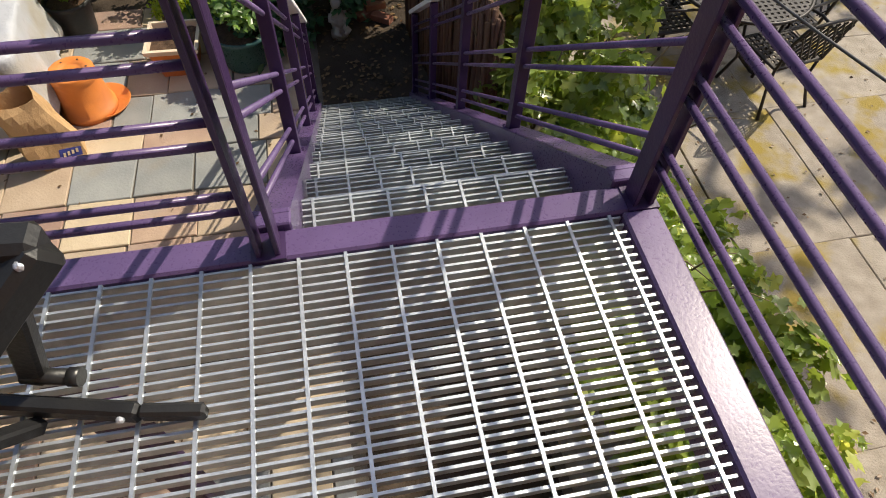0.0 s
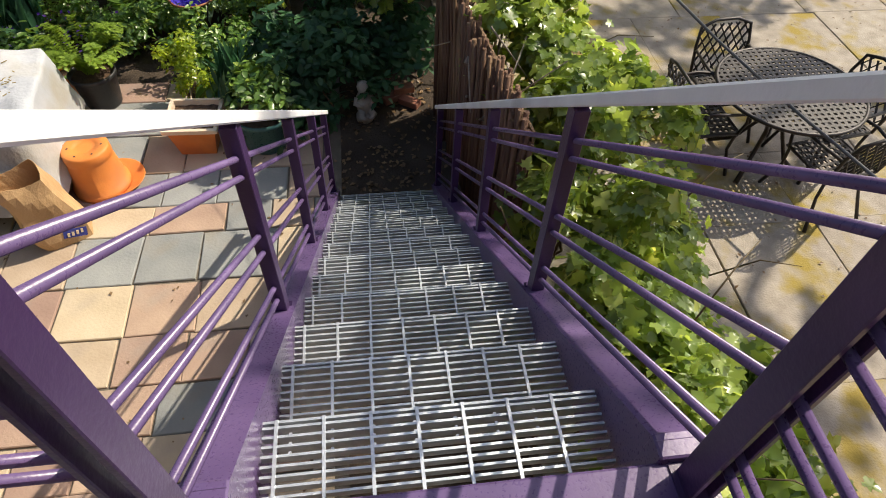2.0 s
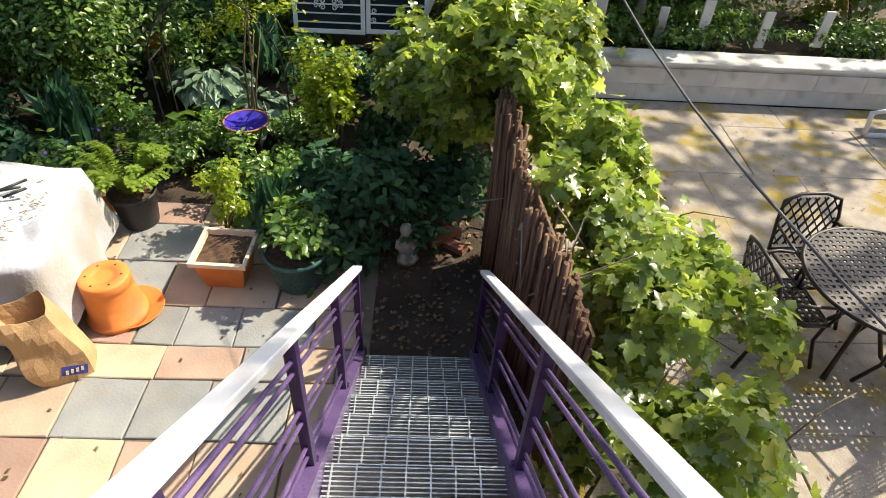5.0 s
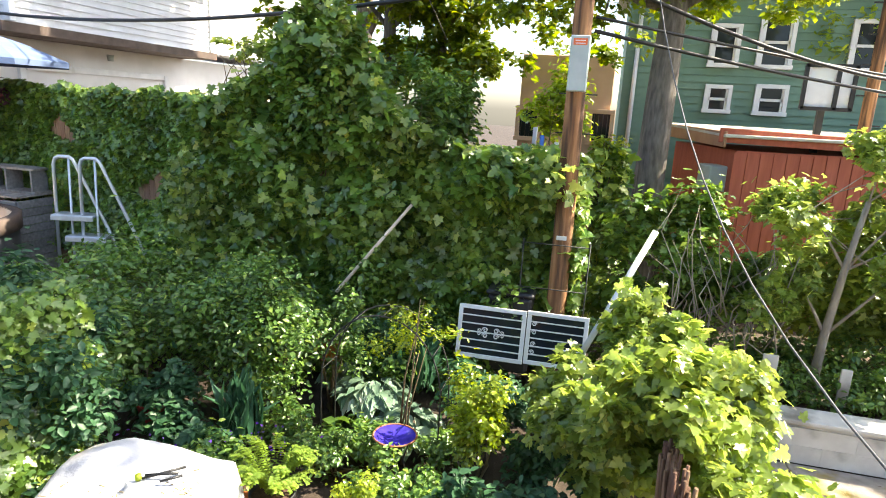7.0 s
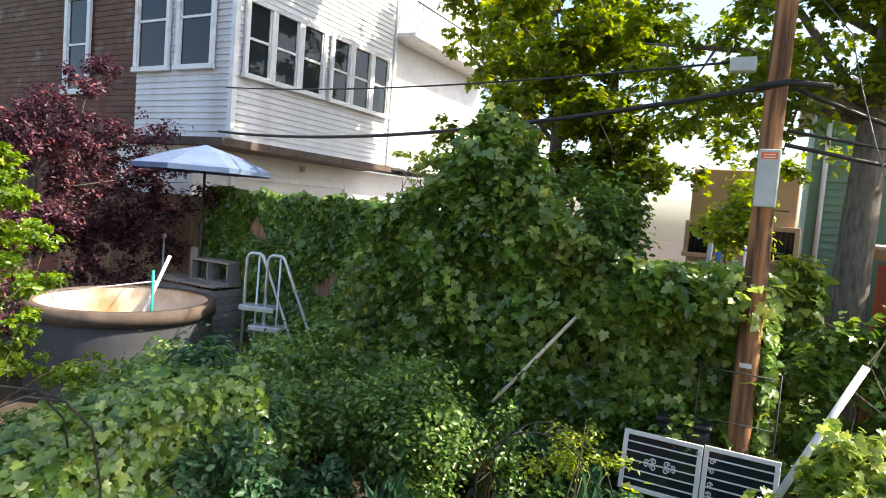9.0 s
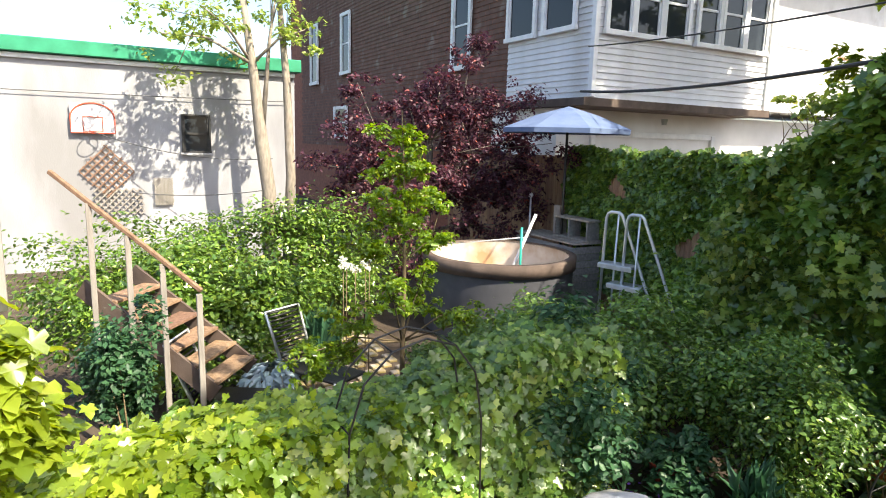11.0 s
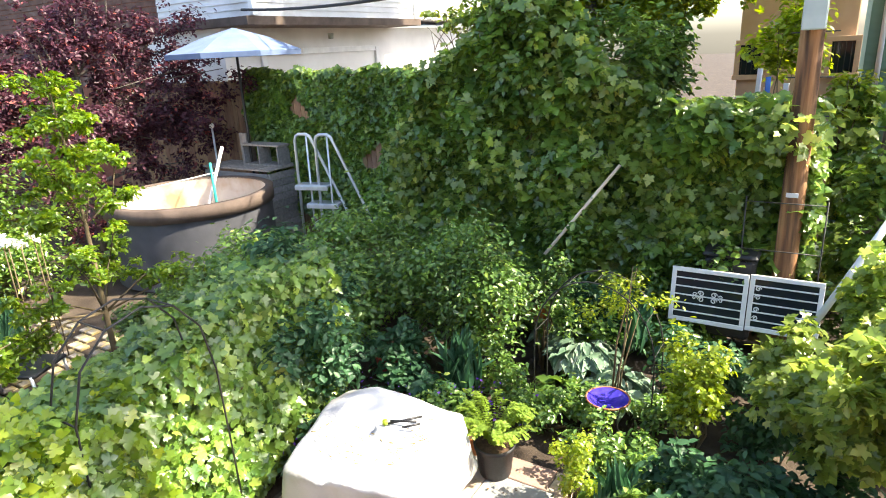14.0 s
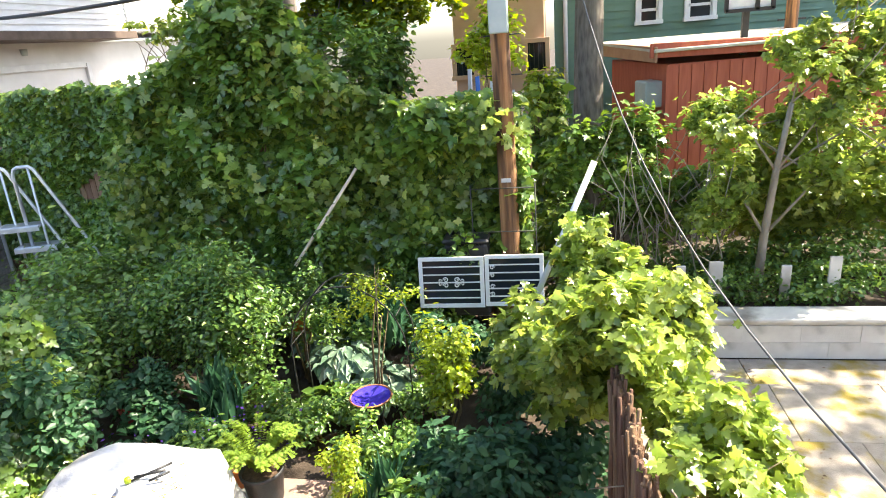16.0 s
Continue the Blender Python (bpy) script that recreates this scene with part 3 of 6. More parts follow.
for z in (3.3, 3.75, 2.9):
    bm = bmesh.new()
    tube(bm, [(-0.2, 0.0, z), (0.24, 0.0, z)], 0.008, 6)
    part("step_bolt", bm, DARK_BAR, up)
bm = bmesh.new()
box(bm, (-0.35, -0.1, 5.28), (0.26, 0.12, 0.15), None, 0.01)
part("junction_case", bm, BOX_GREY, up)
bm = bmesh.new()
tube(bm, [(-0.18, -0.1, 5.05), (0.1, -0.14, 5.08), (0.5, -0.1, 5.04)], 0.035, 8)
part("cable_clamp", bm, CABLE, up)


def sag(a, b, s, n=14):
    a, b = Vector(a), Vector(b)
    return [a.lerp(b, i / n) - Vector((0, 0, s * 4 * (i / n) * (1 - i / n))) for i in range(n + 1)]


for name, a, b, s, r, lab in (
    ("overhead_cable", (-0.5, 7.9, 5.05), (-12.0, 10.75, 4.85), 0.30, 0.03, "thick black bundled overhead cable"),
    ("overhead_cable", (-0.7, 7.9, 5.33), (-12.0, 10.9, 5.9), 0.15, 0.014, "thin black overhead cable to the house"),
    ("overhead_cable", (-0.3, 8.0, 5.05), (9.5, 14.5, 4.9), 0.8, 0.025, "thick black overhead cable from the pole"),
    ("overhead_cable", (-0.3, 8.0, 4.45), (8.5, 14.0, 3.9), 0.15, 0.022, "black overhead cable from the timber pole"),
    ("overhead_cable", (-0.3, 8.0, 4.6), (8.5, 14.2, 4.15), 0.1, 0.018, "black overhead cable from the timber pole"),
):
    bm = bmesh.new()
    tube(bm, sag(a, b, s), r, 6)
    tagged(part(name, bm, CABLE), lab, "cable")
bm = bmesh.new()
tube(bm, [(-0.36, 8.0, 6.25)] + [(-0.2 * (y - 8.6), y, 0.007 * y ** 3 + 0.011 * y * y - 0.089 * y + 2.232) for y in [7.8 - 0.5 * i for i in range(18)]], 0.006, 6)
tagged(part("guy_wire", bm, WIRE_GREY), "slack grey steel wire slanting over the yard", "cable")

# ---------------- white sash panels that lean at the back ----------------
bm = bmesh.new()


def frame_bars(bm, w, h, t, d):
    for c, s in (((w / 2, 0, h - t / 2), (w, d, t)), ((w / 2, 0, t / 2), (w, d, t)), ((t / 2, 0, h / 2), (t, d, h - 2 * t)), ((w - t / 2, 0, h / 2), (t, d, h - 2 * t))):
        box(bm, c, s, None, 0.004)


def scroll(bm, c, s, turns=1.3, r=0.007, flip=1):
    pts = []
    for i in range(16):
        a = turns * 2 * math.pi * i / 15
        q = s * (1 - 0.75 * i / 15)
        pts.append((c[0] + flip * q * math.cos(a), -0.012, c[1] + q * math.sin(a)))
    tube(bm, pts, r, 5)


for n, (x, w) in enumerate(((-1.56, 0.82), (-0.73, 0.72))):
    g = thing("storm_window", (x, 7.42 + 0.05 * n, 0.56), "white framed storm window with scrolled grille leaning in the garden", "window", group="leaning storm windows")
    g.matrix_world = pose(x, 7.42 + 0.05 * n, 0.56, -8, 0.5, 2)
    bm = bmesh.new()
    frame_bars(bm, w, 0.65, 0.05, 0.03)
    part("frame", bm, PAINT_WHITE, g)
    for i in range(5):
        bm = bmesh.new()
        box(bm, (w / 2, -0.006, 0.125 + i * 0.1), (w - 0.1, 0.012, 0.014))
        part("bar", bm, PAINT_WHITE, g)
    bm = bmesh.new()
    cx = w / 2 if n == 0 else 0.09
    for fx in (-1, 1):
        for fz in (-1, 1):
            if n == 0:
                scroll(bm, (cx + fx * 0.07, 0.325 + fz * 0.035), 0.035, 1.3, 0.007, fx)
                scroll(bm, (cx + fx * 0.14, 0.325 + fz * 0.02), 0.025, 1.1, 0.006, -fx)
            else:
                scroll(bm, (cx, 0.325 + fz * 0.12 + fx * 0.05), 0.03, 1.3, 0.006, fx)
    part("scrollwork", bm, PAINT_WHITE, g)
    bm = bmesh.new()
    box(bm, (w / 2, 0.008, 0.325), (w - 0.1, 0.004, 0.55))
    part("pane", bm, GLASS, g)
bm = bmesh.new()
box(bm, (0, 0, 0.5), (0.55, 0.42, 1.0), None, 0.04)
b = thing("compost_bin", (-0.98, 7.92, 0.3), "black plastic compost bin by the ivy", "bin")
part("body", bm, POT_BLACK, b)
bm = bmesh.new()
box(bm, (0, 0, 1.03), (0.60, 0.47, 0.06), None, 0.025)
part("lid", bm, POT_BLACK, b)
bm = bmesh.new()
tube(bm, [(0.60, 7.62, 2.30), (-0.09, 7.30, 0.78)], 0.036, 12)
tagged(part("plastic_pipe", bm, PLASTIC_WHITE), "white plastic drain pipe leaning on the vines", "pipe")
bm = bmesh.new()
tube(bm, [(-2.36, 7.95, 2.28), (-3.1, 7.3, 1.2)], 0.022, 8)
tagged(part("pale_stick", bm, CREAM), "pale wooden stick leaning on the ivy fence", "stick")
t = thing("wire_trellis", (-0.45, 7.72, 0.3), "dark wire trellis standing before the pole", "trellis")
for x in (-0.42, 0.36):
    bm = bmesh.new()
    tube(bm, [(x, 0, 0), (x, 0, 1.75)], 0.008, 6)
    part("upright", bm, DARK_BAR, t)
for z in (0.7, 1.15, 1.7):
    bm = bmesh.new()
    tube(bm, [(-0.42, 0, z), (0.36, 0, z)], 0.007, 6)
    part("crossbar", bm, DARK_BAR, t)

# ---------------- back fence with ivy ----------------
FENCE = [(-0.2, 8.45), (-5.6, 8.5), (-11.7, 10.4), (-17.5, 10.2)]


def fence_y(x):
    for (xa, ya), (xb, yb) in zip(FENCE, FENCE[1:]):
        if xb <= x <= xa:
            return ya + (yb - ya) * (x - xa) / (xb - xa)
    return FENCE[-1][1]


fence = thing("back_fence", (0, 0, 0), "tall brown board fence overgrown with ivy", "fence", kind="structure")
for i in range(11):
    x = -0.2 - i * 1.6
    h = 2.6 if x > -3.0 else 3.3
    bm = bmesh.new()
    box(bm, (x, fence_y(x) + 0.12, h / 2 - 0.05), (0.1, 0.1, h), None, 0.004)
    part("post", bm, WOOD_FENCE, fence)
rng = np.random.default_rng(11)
bm = bmesh.new()
box(bm, (0, 0, 1.65), (0.142, 0.022, 3.3), None, 0.003)
board = bpy.data.meshes.new("board")
bm.to_mesh(board)
bm.free()
board.materials.append(WOOD_FENCE)
bm = bmesh.new()
box(bm, (0, 0, 1.32), (0.142, 0.022, 2.64), None, 0.003)
low_board = bpy.data.meshes.new("board")
bm.to_mesh(low_board)
bm.free()
low_board.materials.append(WOOD_FENCE)
for i in range(118):
    x = -0.25 - i * 0.145
    a = 0 if x > -5.6 else (-17.3 if x > -11.7 else 2)
    piece("board", low_board if x > -3.0 else board, fence, pose(x, fence_y(x) + rng.uniform(-0.008, 0.008), 0.02 * rng.uniform(-1, 1), 0, 0, a))


def top_line(x):
    """Height of the greenery on the back fence."""
    z = 3.52
    if x > -5.2:
        z = 3.6 + 1.25 * math.exp(-((x + 3.75) / 0.75) ** 2)
    if x > -2.9:
        z = 3.05 + 0.7 * math.exp(-((x + 3.0) / 0.7) ** 2)
    return z + 0.12 * noise.noise((x * 1.7, 0.3, 0))


def ivy_sheet(name, x0, x1, n, size, shape, material, label, seed, depth=0.22, z0=0.3, holes=0.0, yfun=fence_y, top=top_line):
    rng = np.random.default_rng(seed)
    X = rng.uniform(x0, x1, n)
    Z = np.array([z0 + (top(x) - z0) * u for x, u in zip(X, rng.uniform(0, 1, n) ** 0.92)])
    bulge = np.array([noise.noise((x * 1.1, z * 1.3, seed)) for x, z in zip(X, Z)])
    Y = np.array([yfun(x) for x in X]) - 0.05 - 1.35 * depth * (0.5 + bulge) * rng.uniform(0.3, 1.0, n)
    ok = bulge > -0.75 + holes
    P = np.stack([X, Y, Z], 1)[ok]
    N = np.stack([0.35 * np.ones(n), -0.65 * np.ones(n), 1.05 * np.ones(n)], 1)[ok]
    ob = leafy(name, P, N, size, shape, material, None, seed, droop=1.3, spread=0.5)
    return tagged(ob, label, "ivy", kind="stuff")


ivy_sheet("ivy", -11.7, -4.9, 19000, 0.115, "lobed", F_IVY, "small leaved green ivy covering the back fence", 21, 0.16, 0.6, holes=0.22)
ivy_sheet("ivy", -5.6, 0.3, 13000, 0.165, "lobed", F_IVY, "large leaved green ivy covering the back fence", 22, 0.5, 0.3)
ivy_sheet("ivy", -6.0, 0.3, 4200, 0.135, "lobed", F_GRAPE, "mixed climbing leaves on the back fence", 23, 0.6, 0.3)

# ---------------- white block wall and far end of the neighbouring yard ----------------
wall = thing("garden_wall", (1.3, 7.22, 0), "low white painted block retaining wall with peeling paint", "wall", kind="structure")
bm = bmesh.new()
box(bm, (4.0, 0.16, 0.235), (8.0, 0.28, 0.47))
part("core", bm, WALL_WHITE, wall)
bm = bmesh.new()
box(bm, (0, 0, 0), (0.6105, 0.03, 0.2035), None, 0.002)
block = bpy.data.meshes.new("block")
bm.to_mesh(block)
bm.free()
block.materials.append(WALL_WHITE)
for row in range(2):
    for i in range(13):
        piece("block", block, wall, pose(0.3 + i * 0.612 - 0.3 * row, 0.012 + rng.uniform(-0.003, 0.003), 0.105 + row * 0.205))
bm = bmesh.new()
box(bm, (4.0, 0.14, 0.485), (8.0, 0.36, 0.05), None, 0.01)
part("coping", bm, WALL_WHITE, wall)
bm = bmesh.new()
box(bm, (5.2, 9.4, 0.2), (8.0, 4.1, 0.42))
tagged(part("raised_bed", bm, SOIL), "raised planting bed of dark soil behind the white wall", "soil", kind="structure")
for x, z, w in ((1.62, 0.95, 0.11), (2.02, 1.0, 0.16), (2.80, 0.94, 0.11), (3.32, 1.04, 0.13), (4.08, 0.94, 0.12), (4.8, 0.98, 0.12)):
    bm = bmesh.new()
    box(bm, (x, 7.75, z - 0.22), (w, 0.03, 0.44), None, 0.004)
    tagged(part("white_picket", bm, WALL_WHITE), "weathered white wooden picket stub among leaves", "picket", group="old white pickets")

cl = thing("stored_boards", (-0.95, 10.2, 0), "white boards and bright odds and ends stacked behind the fence", "boards")
for i in range(9):
    bm = bmesh.new()
    beam(bm, (i * 0.13 - 0.4, 0.1 * (i % 3), 0), (i * 0.13 - 0.4 + rng.uniform(-0.12, 0.12), 0.1 * (i % 3) + 0.1, rng.uniform(2.85, 3.3)), rng.uniform(0.05, 0.1), 0.03, 0.004)
    part("leaning_board", bm, (PAINT_WHITE, PAINT_WHITE, CREAM, BLUE_TOY, PAINT_WHITE, POT_RED)[i % 6], cl)

# ---------------- buildings ----------------


def clapboard(parent, m, x0, x1, z0, z1, material, step=0.15, lip=0.032):
    """A wall in the xz plane of m that faces -y, made of lapped boards, each a piece of its own."""
    bm = bmesh.new()
    v = [bm.verts.new(p) for p in ((x0, -lip, 0), (x1, -lip, 0), (x1, -0.004, step), (x0, -0.004, step), (x0, 0.02, 0), (x1, 0.02, 0), (x1, 0.02, step), (x0, 0.02, step))]
    for f in ((0, 1, 2, 3), (5, 4, 7, 6), (4, 5, 1, 0), (3, 2, 6, 7), (4, 0, 3, 7), (1, 5, 6, 2)):
        bm.faces.new([v[k] for k in f])
    me = bpy.data.meshes.new("siding_board")
    bm.to_mesh(me)
    bm.free()
    me.materials.append(material)
    for k in range(int(round((z1 - z0) / step))):
        piece("siding_board", me, parent, m @ Matrix.Translation((0, 0, z0 + k * step)))


def window(parent, m, w, h, frame_mat=None, sash=True, glass=None, t=0.09):
    """A sash window in the xz plane that faces -y, standing on z = 0 round x = 0."""
    fm = frame_mat or PAINT_WHITE
    bm = bmesh.new()
    for c, s in (((0, -0.02, h + t / 2), (w + 2 * t, 0.08, t)), ((0, -0.035, -t / 2), (w + 2.4 * t, 0.12, t)), ((-w / 2 - t / 2, -0.02, h / 2), (t, 0.08, h)), ((w / 2 + t / 2, -0.02, h / 2), (t, 0.08, h))):
        box(bm, c, s, None, 0.005)
    wd = part("window", bm, fm, parent)
    wd.matrix_basis = m
    if sash:
        bm = bmesh.new()
        box(bm, (0, 0.0, h * 0.5), (w, 0.04, 0.06))
        for x in (-w / 2 + 0.02, w / 2 - 0.02):
            box(bm, (x, 0.0, h / 2), (0.04, 0.04, h))
        part("sash", bm, fm, wd)
    bm = bmesh.new()
    box(bm, (0, 0.02, h / 2), (w, 0.012, h))
    part("pane", bm, glass or GLASS, wd)
    return wd


east = pose(0, 0, 0, 0, 0, 90)
# the white clapboard house with its bay; local x runs along world +y on its long side
house = thing("clapboard_house", (-11.9, 10.9, 0), "white clapboard house with tall sash windows and overhanging upper floor", "house")
long_side = Matrix.Rotation(radians(90), 4, "Z")
clapboard(house, long_side, 0, 6.75, 4.72, 11.92, SIDING)
clapboard(house, Matrix.Identity(4), -3.4, 0, 4.72, 11.92, SIDING)
clapboard(house, long_side @ Matrix.Translation((0, 0.35, 0)), 6.75, 14, 4.72, 8.92, SIDING)
bm = bmesh.new()
box(bm, (-1.8, 6.9, 8.33), (3.2, 13.6, 7.2))
part("core", bm, SIDING, house)
bm = bmesh.new()
box(bm, (-1.5, 3.3, 4.61), (3.3, 7.1, 0.2), None, 0.01)
part("bressummer", bm, DARK_TIMBER, house, "dark weathered timber beam under the overhang")
bm = bmesh.new()
box(bm, (-2.6, 6.9, 2.24), (3.0, 13.8, 4.54))
part("ground_floor_wall", bm, STUCCO_WHITE, house, "white rendered ground floor wall")
bm = bmesh.new()
box(bm, (0.06, 0.04, 8.3), (0.14, 0.14, 7.15), None, 0.01)
part("corner_board", bm, PAINT_WHITE, house)
bm = bmesh.new()
box(bm, (0.03, 6.72, 8.3), (0.12, 0.14, 7.15), None, 0.01)
part("corner_board", bm, PAINT_WHITE, house)
for y, w in ((0.78, 0.72), (1.72, 0.78), (2.72, 0.78), (3.95, 0.72), (4.95, 0.78), (5.95, 0.78)):
    window(house, long_side @ Matrix.Translation((y, -0.075, 6.32)), w, 1.68, t=0.12)
for y in (7.85, 8.75):
    window(house, long_side @ Matrix.Translation((y, 0.275, 6.75)), 0.62, 1.5, t=0.12)
for y in (11.0, 12.2):
    window(house, long_side @ Matrix.Translation((y, 0.275, 6.6)), 0.7, 1.7, SHED_TRIM)
for x in (-2.75, -1.15):
    window(house, Matrix.Translation((x, -0.075, 6.45)), 1.1, 2.3, t=0.12)
bm = bmesh.new()
box(bm, (0.25, 10.2, 8.95), (1.1, 7.0, 0.14), None, 0.01)
part("balcony_floor", bm, PAINT_WHITE, house)
for i in range(24):
    bm = bmesh.new()
    tube(bm, [(0.72, 6.9 + i * 0.28, 9.0), (0.72, 6.9 + i * 0.28, 10.0)], 0.012, 5)
    part("baluster", bm, DARK_BAR, house)
bm = bmesh.new()
beam(bm, (0.72, 6.8, 10.02), (0.72, 13.6, 10.02), 0.04, 0.04)
part("balcony_rail", bm, DARK_BAR, house)
bm = bmesh.new()
box(bm, (-1.06, 3.6, 3.9), (0.10, 4.6, 0.16), None, 0.01)
box(bm, (-1.06, 1.2, 3.2), (0.10, 0.16, 1.5), None, 0.01)
box(bm, (-1.06, 6.0, 3.2), (0.10, 0.16, 1.5), None, 0.01)
part("garage_frame", bm, PAINT_WHITE, house)
bm = bmesh.new()
lathe(bm, [(0.0, 0), (0.07, 0.0), (0.09, 0.16), (0.0, 0.16)], 10, (-0.9, 3.7))
bmesh.ops.translate(bm, verts=bm.verts, vec=(0, 0, 4.2))
part("floodlight", bm, BOX_GREY, house)

# brick house
brick = thing("brick_house", (-15.5, 11.5, 0), "dark red brick row house with white arched sash windows", "house")
bm = bmesh.new()
box(bm, (-12, 3.0, 6.5), (24.5, 5.9, 13))
part("wall", bm, BRICK_RED, brick)
m_brick = surface("brick_wall_courses", (0.115, 0.065, 0.05), (0.19, 0.105, 0.08), 0.9, 3, 40, 0.4, c=(0.24, 0.19, 0.16), stain=0.15)
bm = bmesh.new()
rb = np.random.default_rng(8)
for row in range(int(8.6 / 0.16)):
    z = 3.2 + row * 0.16
    x = -22.0 + (row % 2) * 0.21
    while x < 0.1:
        d = 0.012 + rb.uniform(0, 0.008)
        v = [bm.verts.new(p) for p in ((x, 0.04 - d, z), (x + 0.40, 0.04 - d, z), (x + 0.40, 0.04 - d, z + 0.135), (x, 0.04 - d, z + 0.135), (x, 0.06, z), (x + 0.40, 0.06, z), (x + 0.40, 0.06, z + 0.135), (x, 0.06, z + 0.135))]
        for f in ((0, 1, 2, 3), (4, 5, 1, 0), (3, 2, 6, 7)):
            bm.faces.new([v[i] for i in f])
        x += 0.42
ob = part("brickwork", bm, m_brick, brick)
ob["kind"] = "stuff"
for x, z, w, h in ((-19.3, 6.6, 1.05, 2.9), (-14.4, 6.8, 1.0, 2.6), (-3.4, 6.1, 0.95, 2.6), (-15.1, 3.7, 1.6, 1.3)):
    window(brick, Matrix.Translation((x, -0.05, z)), w, h, t=0.16)

# grey stucco building
st = thing("stucco_building", (-19.0, 5.8, 0), "stained grey stucco garage building with green metal roof edge", "building")
bm = bmesh.new()
box(bm, (-5, -8.2, 2.7), (10, 16.4, 5.5))
part("wall", bm, STUCCO_GREY, st)
bm = bmesh.new()
box(bm, (-4.9, -8.2, 5.62), (10.3, 16.7, 0.36), None, 0.02)
part("roof_edge", bm, ROOF_GREEN, st, "green painted metal roof edge")
bm = bmesh.new()
box(bm, (0.03, -8.2, 5.36), (0.14, 16.4, 0.12), None, 0.01)
part("gutter", bm, PAINT_WHITE, st)
w = window(st, long_side @ Matrix.Translation((-2.8, -0.05, 3.12)), 0.66, 0.95, DARK_BAR, t=0.05)
bm = bmesh.new()
box(bm, (0.06, -2.8, 3.04), (0.16, 0.86, 0.09), None, 0.01)
part("window_sill", bm, STUCCO_GREY, st)


def lattice(name, at, w, h, parent_rot, diamond=False):
    t = thing(name, at, "weathered wooden garden lattice against the grey wall", "lattice", group="lattices on the grey wall")
    bm = bmesh.new()
    n = 7
    for i in range(-n, n + 1):
        for d in (-1, 1):
            c = i * w / n
            pts = []
            for u in np.linspace(-1, 1, 25):
                yy, zz = c + d * u * h / 2 * 1.0, u * h / 2
                lim = (1 - abs(zz) / (h / 2)) if diamond else 1
                if abs(yy) <= w / 2 * lim:
                    pts.append((0.02 * d, yy, zz))
            if len(pts) > 1:
                beam(bm, pts[0], pts[-1], 0.012, 0.035)
    part("slats", bm, WOOD_FENCE if diamond else WOOD_GREY, t)
    return t


lattice("wall_lattice", (-18.93, 0.75, 2.55), 1.5, 1.5, None, True)
lattice("wall_lattice", (-18.93, 1.0, 1.75), 1.2, 0.7, None)
lattice("wall_lattice", (-18.93, 2.1, 2.0), 0.5, 0.75, None)
hp = thing("basketball_hoop", (-18.9, 0.5, 3.9), "white basketball backboard with red border on the grey wall", "basketball hoop")
bm = bmesh.new()
box(bm, (0, 0, 0), (0.03, 1.0, 0.75), None, 0.01)
part("backboard", bm, PAINT_WHITE, hp)
bm = bmesh.new()
pts = [(0.03, 0.5 * math.cos(a), 0.02 + 0.38 * math.sin(a)) for a in np.linspace(0, math.pi, 14)]
tube(bm, pts + [(0.03, -0.5, -0.36), (0.03, 0.5, -0.36), pts[0]], 0.02, 6)
tube(bm, [(0.03, -0.22, -0.3), (0.03, -0.22, 0.05), (0.03, 0.22, 0.05), (0.03, 0.22, -0.3)], 0.015, 6)
part("border", bm, HOOP_RED, hp)
bm = bmesh.new()
tube(bm, [(0.25 + 0.22 * math.cos(a), 0.22 * math.sin(a), -0.32) for a in np.linspace(0, 6.28, 17)], 0.012, 6)
part("rim", bm, HOOP_RED, hp)
for a, b, s in (((-18.8, 0.4, 3.6), (-16.9, 4.6, 3.0), 0.25), ((-18.8, 1.3, 2.0), (-16.9, 4.6, 2.2), 0.12), ((-18.9, -4, 4.55), (-18.9, 5.7, 4.6), 0.03)):
    bm = bmesh.new()
    tube(bm, sag(a, b, s), 0.012, 5)
    tagged(part("light_string", bm, WIRE_GREY), "thin sagging string light cable along the grey wall", "cable")

# green house, peach house, red shed beyond the back fence
gh = thing("green_house", (0.2, 16.0, 0), "green clapboard house with white trimmed windows", "house")
clapboard(gh, Matrix.Identity(4), 0, 12, 1.5, 6.62, GREEN_SIDING, 0.16)
bm = bmesh.new()
box(bm, (6, 2.52, 3.3), (12, 5, 6.5))
part("core", bm, GREEN_SIDING, gh)
bm = bmesh.new()
box(bm, (6, 2.3, 6.66), (12.6, 5.8, 0.2), None, 0.02)
part("roof", bm, ROOF_PALE, gh)
bm = bmesh.new()
tube(bm, [(0.25, -0.06, 1.5), (0.25, -0.06, 6.5)], 0.05, 8)
part("downpipe", bm, PAINT_WHITE, gh)
for x, z, w, h in ((3.13, 4.80, 0.55, 0.95), (2.1, 4.80, 0.45, 0.75), (2.1, 3.8, 0.4, 0.45), (4.9, 4.8, 0.5, 0.9), (3.2, 3.8, 0.5, 0.5), (6.3, 4.8, 0.5, 0.9)):
    window(gh, Matrix.Translation((x, -0.06, z)), w, h, t=0.09)
ph = thing("peach_house", (-1.9, 14.0, 0), "peach stucco house corner with barred windows", "house")
bm = bmesh.new()
box(bm, (0.95, 1.0, 2.35), (1.9, 2.0, 4.7), None, 0.02)
part("wall", bm, TAN_STUCCO, ph)
